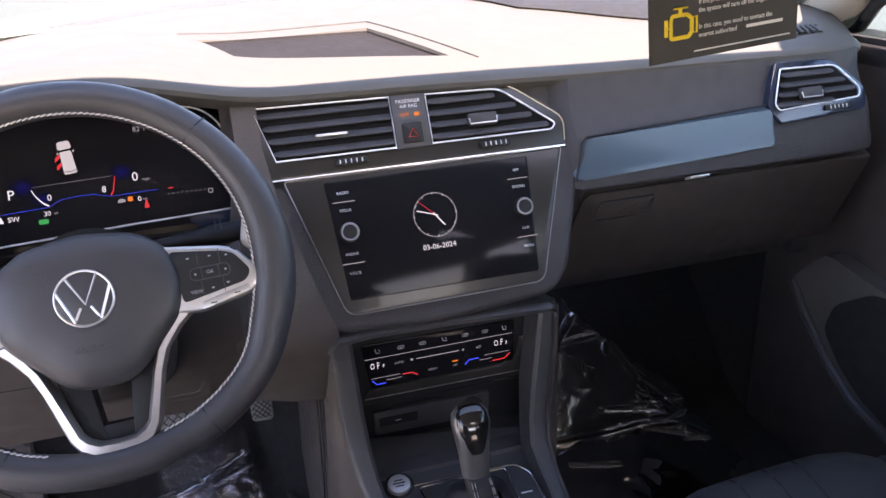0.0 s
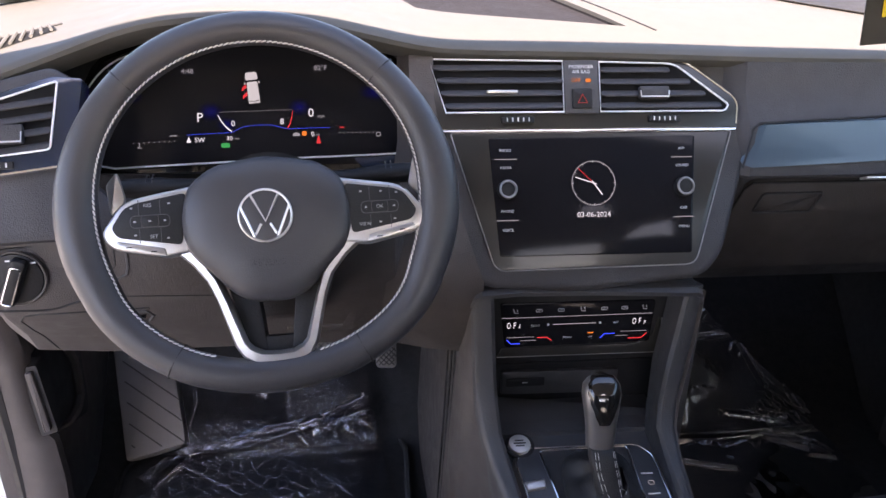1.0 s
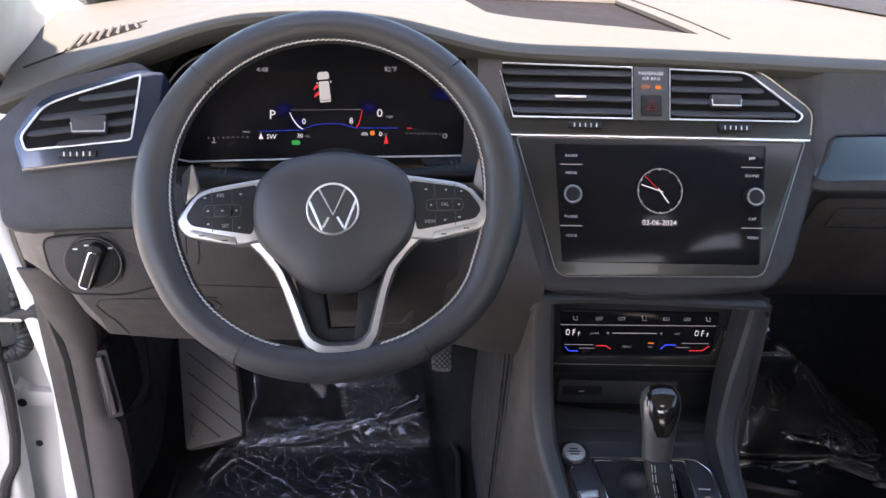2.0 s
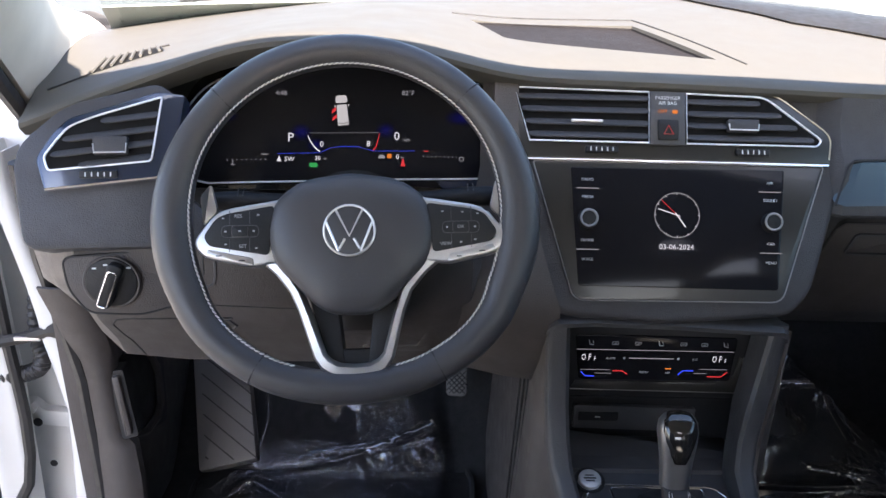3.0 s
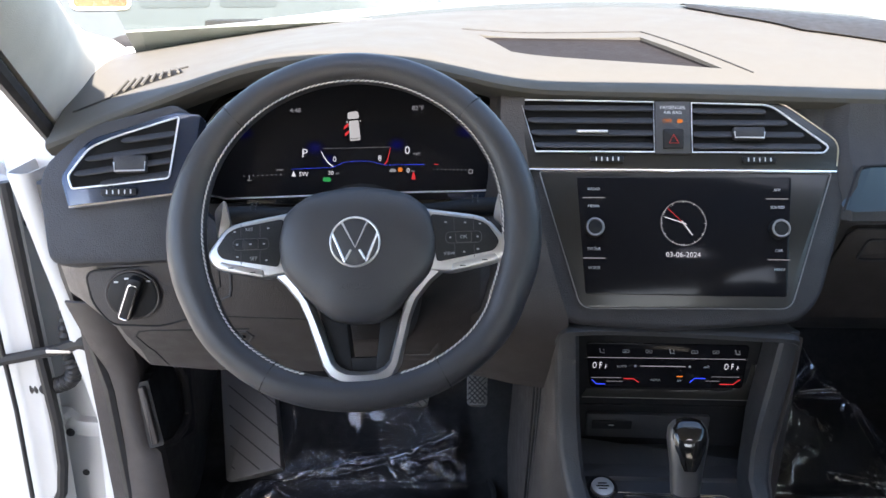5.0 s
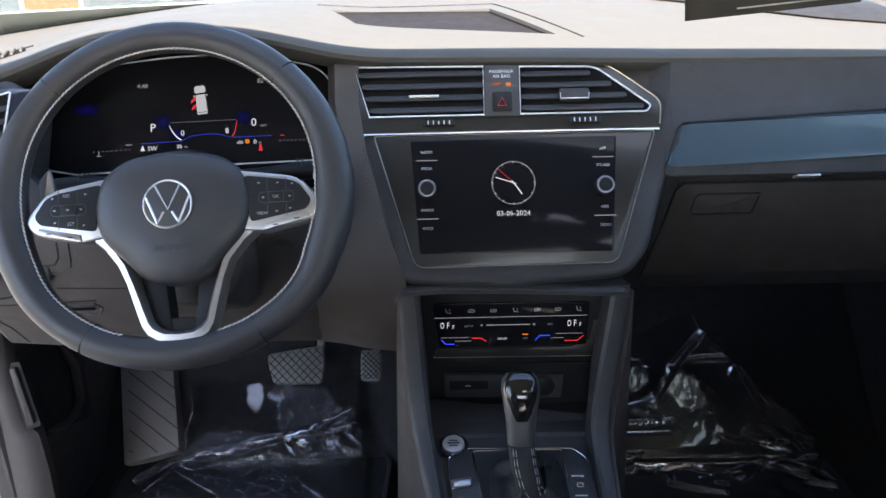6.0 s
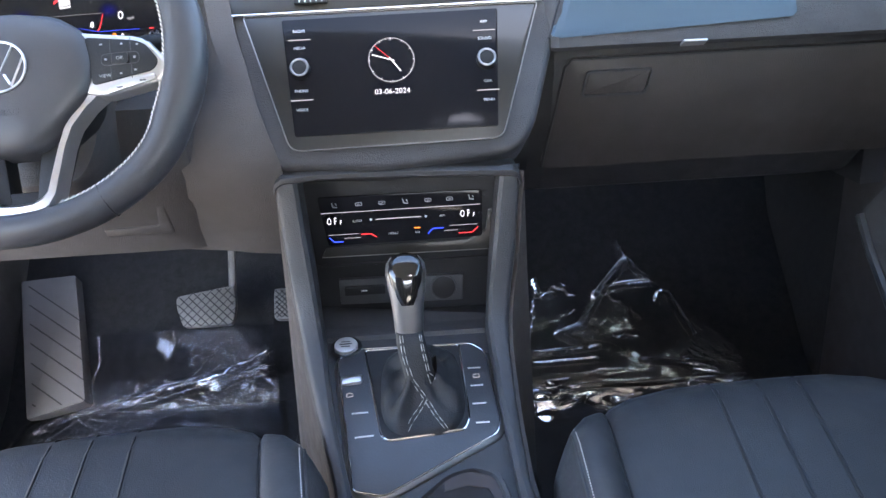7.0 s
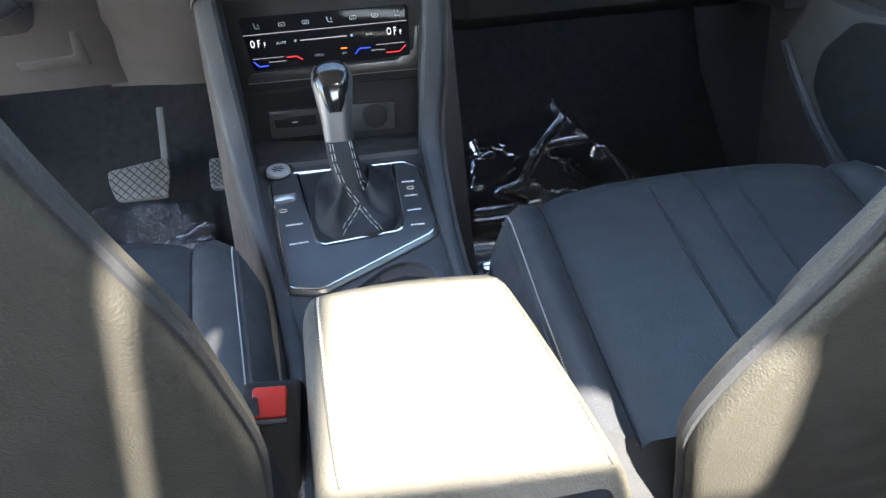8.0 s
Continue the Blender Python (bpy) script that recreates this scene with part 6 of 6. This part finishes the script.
fd = thing("protective_film", (-0.45, 1.25, 0.012), "crumpled clear plastic film over the driver's floor mat", "plastic film")
film_sheet("sheet", [(0.95, -0.72), (1.30, -0.715), (1.40, -0.675), (1.46, -0.655), (1.58, -0.672)], [(0.95, -0.235), (1.25, -0.247), (1.58, -0.291)], [(-0.68, 1.577), (-0.29, 1.577)], 0.98, 0.020,
           [(0.012, 0.010, [(-0.716, 1.327), (-0.675, 1.388), (-0.601, 1.431), (-0.546, 1.440), (-0.492, 1.461), (-0.436, 1.470), (-0.378, 1.462), (-0.288, 1.487)]),
            (0.008, 0.008, [(-0.687, 1.307), (-0.649, 1.377), (-0.589, 1.420), (-0.522, 1.428), (-0.434, 1.453)]), (0.005, 0.006, [(-0.652, 1.372), (-0.552, 1.298), (-0.513, 1.257)]),
            (0.004, 0.006, [(-0.490, 1.286), (-0.458, 1.263), (-0.414, 1.272)]), (0.004, 0.006, [(-0.539, 1.379), (-0.454, 1.420)]), (0.004, 0.006, [(-0.383, 1.322), (-0.337, 1.275)]),
            (0.006, 0.007, [(-0.64, 1.57), (-0.63, 1.52), (-0.645, 1.46)]), (0.006, 0.006, [(-0.40, 1.46), (-0.33, 1.50), (-0.29, 1.515)])],
           [(-0.502, 1.552, 0.022, 0.06, 0.22), (-0.458, 1.553, 0.014, 0.12, 0.18), (-0.325, 1.500, 0.020, 0.105, 0.18), (-0.335, 1.452, 0.016, 0.10, 0.18)],
           [(-0.395, 1.522, 0.064, 0.068, 0.0105, 52.0), (-0.50, 1.30, 0.26, 0.20, 0.0036, 31.0), (-0.60, 1.42, 0.13, 0.06, 0.0070, 38.0), (-0.36, 1.44, 0.10, 0.05, 0.0065, 34.0)], 2.0, fd, 0.0016)
film_strip([(-0.716, 1.320), (-0.675, 1.380), (-0.601, 1.425), (-0.546, 1.436), (-0.492, 1.456), (-0.436, 1.462), (-0.378, 1.458), (-0.290, 1.480)], 0.030, 0.032, 3.0, fd)
film_strip([(-0.425, 1.455), (-0.36, 1.478), (-0.29, 1.512)], 0.030, 0.034, 8.0, fd)
fp = thing("protective_film", (0.45, 1.25, 0.0), "crumpled clear plastic film over the passenger's footwell", "plastic film")
film_sheet("sheet", [(0.95, 0.19), (1.40, 0.195), (1.75, 0.215)], [(0.95, 0.67), (1.30, 0.668), (1.45, 0.655), (1.55, 0.610), (1.75, 0.60)], [(0.19, 1.60), (0.26, 1.645), (0.36, 1.68), (0.44, 1.718), (0.48, 1.70), (0.53, 1.63), (0.60, 1.56), (0.67, 1.45)], 0.98, 0.018,
           [(0.012, 0.009, [(0.442, 1.717), (0.460, 1.668), (0.403, 1.612), (0.343, 1.528), (0.294, 1.515), (0.344, 1.489)]), (0.008, 0.008, [(0.460, 1.668), (0.478, 1.641), (0.530, 1.614), (0.588, 1.567), (0.611, 1.503)]),
            (0.007, 0.007, [(0.402, 1.606), (0.451, 1.613), (0.512, 1.614)]), (0.009, 0.008, [(0.532, 1.588), (0.552, 1.532), (0.566, 1.501)]), (0.006, 0.007, [(0.255, 1.646), (0.262, 1.599), (0.292, 1.598)]),
            (0.007, 0.006, [(0.241, 1.476), (0.372, 1.481)]), (0.004, 0.006, [(0.235, 1.455), (0.363, 1.456)]), (0.007, 0.007, [(0.460, 1.446), (0.539, 1.432), (0.599, 1.414)]), (0.007, 0.007, [(0.547, 1.443), (0.597, 1.433)]),
            (0.006, 0.006, [(0.611, 1.446), (0.661, 1.432), (0.662, 1.421)]), (0.009, 0.008, [(0.533, 1.362), (0.619, 1.346), (0.602, 1.319), (0.533, 1.362)]), (0.008, 0.007, [(0.617, 1.327), (0.644, 1.288), (0.600, 1.300)]),
            (0.008, 0.007, [(0.335, 1.304), (0.429, 1.276)]), (0.008, 0.007, [(0.260, 1.414), (0.300, 1.416), (0.265, 1.365)])],
           [(0.290, 1.570, 0.040, -0.115, 0.133), (0.405, 1.545, 0.040, -0.04, 0.12), (0.520, 1.580, 0.014, -0.10, 0.13)],
           [(0.40, 1.535, 0.09, 0.07, 0.0022, 60.0), (0.29, 1.60, 0.07, 0.05, 0.0022, 55.0), (0.58, 1.44, 0.09, 0.05, 0.0025, 50.0)], 9.0, fp)

film_strip([(0.300, 1.510), (0.343, 1.528), (0.403, 1.612), (0.455, 1.668), (0.440, 1.717)], 0.009, 0.026, 5.0, fp)
film_strip([(0.533, 1.362), (0.590, 1.348), (0.622, 1.330), (0.645, 1.288)], 0.010, 0.026, 6.0, fp)
film_strip([(0.530, 1.590), (0.552, 1.532), (0.585, 1.495)], 0.009, 0.025, 7.0, fp)

# ================= sides =================
# driver's side: kick panel, body sill and pillar, open door
kick = prism(Matrix(((0, 0, 1, -0.84), (1, 0, 0, 0), (0, 1, 0, 0), (0, 0, 0, 1))), [(1.17, -0.05), (1.75, -0.05), (1.75, 0.6), (1.15, 0.6)], -0.03, 0.012, 0.004)
secs = []
for z, xo, yo, xi, yi in ((-0.02, -0.842, 1.165, -0.785, 1.172), (0.138, -0.838, 1.165, -0.781, 1.170), (0.175, -0.836, 1.165, -0.779, 1.169), (0.250, -0.834, 1.164, -0.782, 1.168), (0.273, -0.834, 1.164, -0.799, 1.168), (0.375, -0.834, 1.160, -0.801, 1.166), (0.412, -0.837, 1.152, -0.792, 1.160), (0.455, -0.842, 1.135, -0.790, 1.145), (0.56, -0.850, 1.095, -0.79, 1.10)):
    row = []
    for k in range(8):
        t_ = k / 7
        row.append((xo + (xi - xo) * t_ + 0.004 * math.sin(math.pi * t_), yo + (yi - yo) * t_ ** 1.6 - 0.006 * math.sin(math.pi * t_), z))
    secs.append(row + [(xi + 0.002, yi + 0.010, z), (xi - 0.010, yi + 0.030, z)])
structure("kick_trim", shell(secs, 0.004), BROWN, "brown-black rounded trim edge of the door opening", "trim")
structure("wall_left", kick, BROWN, "brown-black plastic kick panel beside the footrest", "kick panel")
PX = Matrix(((0, 0, 1, 0), (1, 0, 0, 0), (0, 1, 0, 0), (0, 0, 0, 1)))   # local x: ahead, y: up, z: to the car's right
body = thing("body_pillar", (-0.9, 1.2, -0.1), "white painted door pillar of the car body with hinges", "car body")
secs = []
for z, xl, xr in ((-0.30, -0.925, -0.875), (-0.05, -0.912, -0.866), (0.11, -0.9055, -0.862), (0.20, -0.899, -0.859), (0.29, -0.894, -0.861), (0.355, -0.903, -0.864), (0.42, -0.915, -0.867), (0.457, -0.917, -0.871), (0.514, -0.925, -0.893), (0.58, -0.938, -0.909), (0.72, -0.965, -0.930)):
    secs.append([Vector(p_) for p_ in ((xl - 0.004, 1.292, z), (xl, 1.210, z), (xl + 0.003, 1.200, z), (xl + 0.010, 1.196, z), (xr - 0.010, 1.194, z), (xr - 0.003, 1.197, z), (xr, 1.205, z), (xr + 0.002, 1.25, z))])
part("flange", shell(secs, -0.003), WHITE_PAINT, body, "white flange of the door opening", sharp=60)
part("jamb", box(I4, -1.02, -0.90, 1.290, 1.31, -0.35, 0.75, 0.004), WHITE_PAINT, body)
part("sill", box(I4, -0.98, -0.81, -0.9, 1.20, -0.3, 0.02, 0.03), WHITE_PAINT, body)
sl = [(-0.842, 1.172, -0.05), (-0.842, 1.170, 0.2), (-0.842, 1.162, 0.38), (-0.842, 1.14, 0.46), (-0.842, 1.10, 0.60), (-0.84, 1.08, 0.74)]
part("seal", tube(sl, 0.011), SEAL, body, "black rubber door seal")
HJ = plane(-0.985, 1.290, 0.225, 0)
leaf_ = rounded([(-0.020, -0.014), (0.075, -0.020), (0.078, 0.010), (0.010, 0.016), (-0.006, 0.034), (-0.028, 0.034), (-0.030, 0.0)], 0.006)
for v in (0.0, 0.40):
    hg = part("hinge", prism(HJ, [(u, w_ + v) for u, w_ in leaf_], -0.002, 0.018, 0.004), WHITE_PAINT, body)
    part("bolt", prism(HJ, disc(-0.010, v + 0.024, 0.011, 6), 0.014, 0.030, 0.002), WHITE_PAINT, hg)
    part("bolt", prism(HJ, disc(-0.004, v - 0.008, 0.008, 16), 0.014, 0.0205, 0.001), DARK, hg)
    part("hinge_pin", tube([(-0.026, v - 0.03, 0.016), (-0.026, v + 0.045, 0.016)], 0.008, m=HJ), WHITE_PAINT, hg)
part("drain_hole", prism(HJ, disc(0.000, -0.108, 0.0065, 18), -0.004, 0.0012), DARK, body)
part("weld_seam", tube([(0.040, -0.40, 0.001), (0.036, -0.1, 0.001), (0.046, 0.1, 0.001)], 0.003, m=HJ, flat=0.5), WHITE_PAINT, body)
dr = thing("driver_door", (-1.05, 1.35, -0.1), "white car door standing wide open, with black seal", "car door")
DD = Matrix.Translation((-1.045, 1.335, 0.0)) @ Matrix.Rotation(radians(203), 4, "Z")      # local x: from the hinge outwards
part("shell", prism(DD @ Matrix.Rotation(radians(90), 4, "X"), rounded([(0.0, -0.25), (0.95, -0.25), (1.0, 0.55), (0.0, 0.72)], 0.03), -0.02, 0.13, 0.01), WHITE_PAINT, dr)
part("hinge_edge", prism(plane(-1.045, 1.235, 0.2, 0, -14), rounded([(-0.16, -0.5), (0.030, -0.5), (0.050, -0.10), (0.056, 0.10), (0.052, 0.30), (0.050, 0.50), (-0.16, 0.52)], 0.02), -0.03, 0.0, 0.010, 3), WHITE_PAINT, dr)
part("door_seal", tube([(-1.06, 1.225, -0.05), (-1.018, 1.222, 0.085), (-0.994, 1.22, 0.127), (-0.9825, 1.22, 0.186), (-0.978, 1.22, 0.265), (-0.980, 1.22, 0.33), (-0.983, 1.22, 0.403), (-0.9835, 1.22, 0.483), (-0.984, 1.22, 0.569), (-0.985, 1.22, 0.70)], 0.0095), SEAL, dr, "black rubber seal")
part("edge_seam", tube([(-1.07, 1.214, -0.2), (-1.045, 1.208, 0.05), (-1.035, 1.206, 0.30), (-1.04, 1.208, 0.6)], 0.004), SEAL, dr)
part("inner_lining", prism(DD @ Matrix.Rotation(radians(90), 4, "X"), rounded([(0.06, -0.15), (0.9, -0.15), (0.92, 0.55), (0.06, 0.62)], 0.05), 0.13, 0.18, 0.02), BROWN, dr)
ck = part("check_strap", tube([(-0.866, 1.195, 0.437), (-0.888, 1.198, 0.440), (-0.900, 1.20, 0.436), (-0.945, 1.204, 0.420), (-1.02, 1.208, 0.402), (-1.10, 1.21, 0.385)], [0.013, 0.014, 0.010, 0.008, 0.008, 0.008], sides=8, flat=1.2), BLACK, dr, "black door check strap")
b = bmesh.new()
BEL = [(-0.938, 1.235, 0.480), (-0.941, 1.232, 0.440), (-0.940, 1.230, 0.400), (-0.933, 1.228, 0.374), (-0.942, 1.228, 0.352), (-0.962, 1.230, 0.341), (-0.988, 1.234, 0.333), (-1.02, 1.24, 0.33)]
pts = [Vector(BEL[k // 6]).lerp(Vector(BEL[k // 6 + 1]), (k % 6) / 6) for k in range(42)]
tube(pts, [0.0055 + 0.0065 * min(1, k / 16) + (0.0025 if k % 2 else 0.0) for k in range(42)], sides=14, bm=b)
part("strap_slot", box(plane(-0.945, 1.20, 0.422, 0), -0.012, 0.028, -0.003, 0.003, 0.0, 0.006, 0.001), SATIN, ck)
part("cable_bellows", b, SEAL, dr, "ribbed black cable sleeve")
fz = thing("fuse_cover", (-0.83, 1.25, 0.2), "brown-black kick panel pocket and release lever", "trim cover")
# flat near-black slab: the shade of the recess is only its colour
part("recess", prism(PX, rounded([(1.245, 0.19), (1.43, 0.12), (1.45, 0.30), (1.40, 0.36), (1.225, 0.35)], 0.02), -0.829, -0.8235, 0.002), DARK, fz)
FZ = plane(0, 1.160, 0, 0)
# dark plate behind the lever, painted in for a shaded slot
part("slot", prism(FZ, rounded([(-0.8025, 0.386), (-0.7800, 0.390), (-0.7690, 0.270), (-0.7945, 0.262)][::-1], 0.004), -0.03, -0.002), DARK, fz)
part("lever", prism(FZ, rounded([(-0.7960, 0.380), (-0.7850, 0.382), (-0.7755, 0.277), (-0.7870, 0.272)][::-1], 0.004), -0.02, 0.006, 0.003), BROWN, fz, "brown-grey release lever")
part("pocket_lip", tube([(-0.824, 1.262, 0.196), (-0.820, 1.315, 0.172), (-0.818, 1.362, 0.172), (-0.818, 1.386, 0.190), (-0.818, 1.390, 0.259), (-0.820, 1.372, 0.300), (-0.824, 1.355, 0.36)], [0.005, 0.008, 0.009, 0.010, 0.009, 0.008, 0.006]), BROWN, fz)
# passenger's door lining
rd = thing("passenger_door", (0.82, 0.9, 0.1), "dark grey door lining with pocket and armrest", "car door")
part("lining", prism(PX, [(-0.2, -0.05), (1.36, -0.05), (1.36, 0.45), (1.25, 0.80), (-0.2, 0.80)], 0.79, 0.85, 0.01), BROWN, rd)
structure("wall_right", box(I4, 0.805, 0.88, 1.0, 1.80, -0.05, 0.84), CARPET, "black carpeted side of the passenger's footwell", "wall")
pk = part("pocket", prism(PX, rounded([(0.2, 0.20), (0.98, 0.205), (1.06, 0.225), (1.13, 0.272), (1.20, 0.338), (1.244, 0.390), (1.166, 0.472), (1.045, 0.455), (0.2, 0.48)], [0, 0.02, 0.02, 0.02, 0.01, 0.02, 0.02, 0.02, 0]), 0.755, 0.80, 0.006), material("door_grey_plastic", (0.085, 0.080, 0.078), 0.5, grain=0.4, grain_size=800), rd, "raised door pocket with a rounded lip")
part("pocket_lip", tube([(0.752, 0.60, 0.208), (0.752, 0.975, 0.212), (0.752, 1.055, 0.232), (0.752, 1.122, 0.276), (0.752, 1.192, 0.340), (0.753, 1.236, 0.390)], 0.009), PANEL, pk)
# dark slab over the pocket's front, with the hollow's shade as its colour
part("pocket_mouth_shade", prism(PX, rounded([(0.2, 0.22), (0.97, 0.23), (1.035, 0.25), (1.09, 0.285), (1.138, 0.335), (1.122, 0.392), (1.047, 0.446), (0.2, 0.47)], 0.02), 0.748, 0.7575, 0.003), DARK, rd)
TINT = bpy.data.materials.new("tinted_glass")
TINT.use_nodes = True
g = TINT.node_tree
for n in list(g.nodes):
    if n.type == "BSDF_PRINCIPLED":
        g.nodes.remove(n)
gt, gg, gm = g.nodes.new("ShaderNodeBsdfTransparent"), g.nodes.new("ShaderNodeBsdfGlossy"), g.nodes.new("ShaderNodeMixShader")
gt.inputs[0].default_value = (0.60, 0.68, 0.68, 1)
gg.inputs["Roughness"].default_value = 0.02
gm.inputs[0].default_value = 0.06
g.links.new(gt.outputs[0], gm.inputs[1])
g.links.new(gg.outputs[0], gm.inputs[2])
g.links.new(gm.outputs[0], g.nodes["Material Output"].inputs[0])
pane = part("window_pane", prism(PX, [(-0.2, 0.83), (1.32, 0.83), (0.80, 1.15), (-0.2, 1.15)], 0.815, 0.819), TINT, rd, "tinted side window", smooth=False)
pane.visible_shadow = False
part("upper_frame", box(I4, 0.79, 0.86, -0.2, 1.30, 0.80, 0.83, 0.005), SEAL, rd)

# dark brown sheet added over the dash top at the foot of the windscreen
fo = thing("dark_dash_sheet", (0.30, 1.42, 0.92), "added dark brown sheet over the dash by the windscreen", "folder")
near_ = [(0.122, 1.585), (0.165, 1.500), (0.215, 1.440), (0.250, 1.375), (0.300, 1.345), (0.370, 1.292), (0.47, 1.235), (0.58, 1.20)]
far_ = [(0.118, 1.640), (0.20, 1.600), (0.30, 1.555), (0.40, 1.505), (0.50, 1.440), (0.58, 1.370)]
secs = []
for k in range(33):
    x = 0.122 + 0.458 * k / 32
    y0, y1 = interp(near_, x), interp(far_, x)
    row = []
    for q in range(7):
        y = y0 + (y1 - y0) * q / 6
        hit_ = top_skin.ray_cast(Vector((x, y, 1.3)), Vector((0, 0, -1)))
        row.append((x, y, (hit_[0].z if hit_[0] else 0.93) + 0.0025 + 0.004 * math.sin(math.pi * q / 6)))
    secs.append(row)
part("cover", shell(secs, -0.0012), material("brown_sheet", (0.016, 0.0135, 0.011), 0.6, vary=0.25, vary_size=14), fo)

# hanging tag
sg = thing("hanging_tag", (0.19, 0.74, 1.0), "black hanging card with yellow engine symbol and white print", "hanging card")
SGM = plane(0.118, 0.74, 0.925, 0, -2) @ Matrix.Rotation(radians(5), 4, "Z")
part("card", box(SGM, 0.0, 0.145, 0.0, 0.215, -0.0006, 0.0006), material("black_card", (0.012, 0.011, 0.010), 0.5), sg)
YELLOW = material("yellow_print", (0.75, 0.55, 0.02), 0.6, vary=0.04)
EM = SGM @ Matrix.Translation((0.014, 0.013, 0.0012)) @ Matrix.Scale(0.64, 4)
eng = rounded([(0.010, 0.010), (0.036, 0.010), (0.041, 0.016), (0.041, 0.034), (0.034, 0.040), (0.012, 0.040), (0.010, 0.034)], 0.002, 2)
part("engine_symbol", tube(eng, 0.0019, True, 5, EM, flat=0.4), YELLOW, sg)
for pts in ([(0.014, 0.049), (0.034, 0.049)], [(0.024, 0.040), (0.024, 0.049)], [(0.003, 0.014), (0.003, 0.036)], [(0.003, 0.025), (0.010, 0.025)], [(0.041, 0.034), (0.048, 0.036), (0.048, 0.014), (0.041, 0.016)]):
    part("engine_symbol_stroke", tube(pts, 0.0019, sides=5, m=EM, flat=0.4), YELLOW, sg)
for txt, v in (("If the problem is not fixed,", 0.0470), ("the system will turn off the engine.", 0.0400), ("In this case, you need to contact the", 0.0260), ("nearest authorized", 0.0190)):
    writing(txt, SGM, 0.047, v, 0.0060, WHITE_INK, sg, 0.0009, align="LEFT", squeeze=0.82)
part("print_bar", box(SGM, 0.094, 0.130, 0.0178, 0.0205, 0.0004, 0.0010), WHITE_INK, sg)
part("print_bar", box(SGM, 0.043, 0.138, 0.0052, 0.0064, 0.0004, 0.0010), WHITE_INK, sg)
part("print_bar", box(SGM, 0.047, 0.130, 0.0530, 0.0556, 0.0004, 0.0010), WHITE_INK, sg)
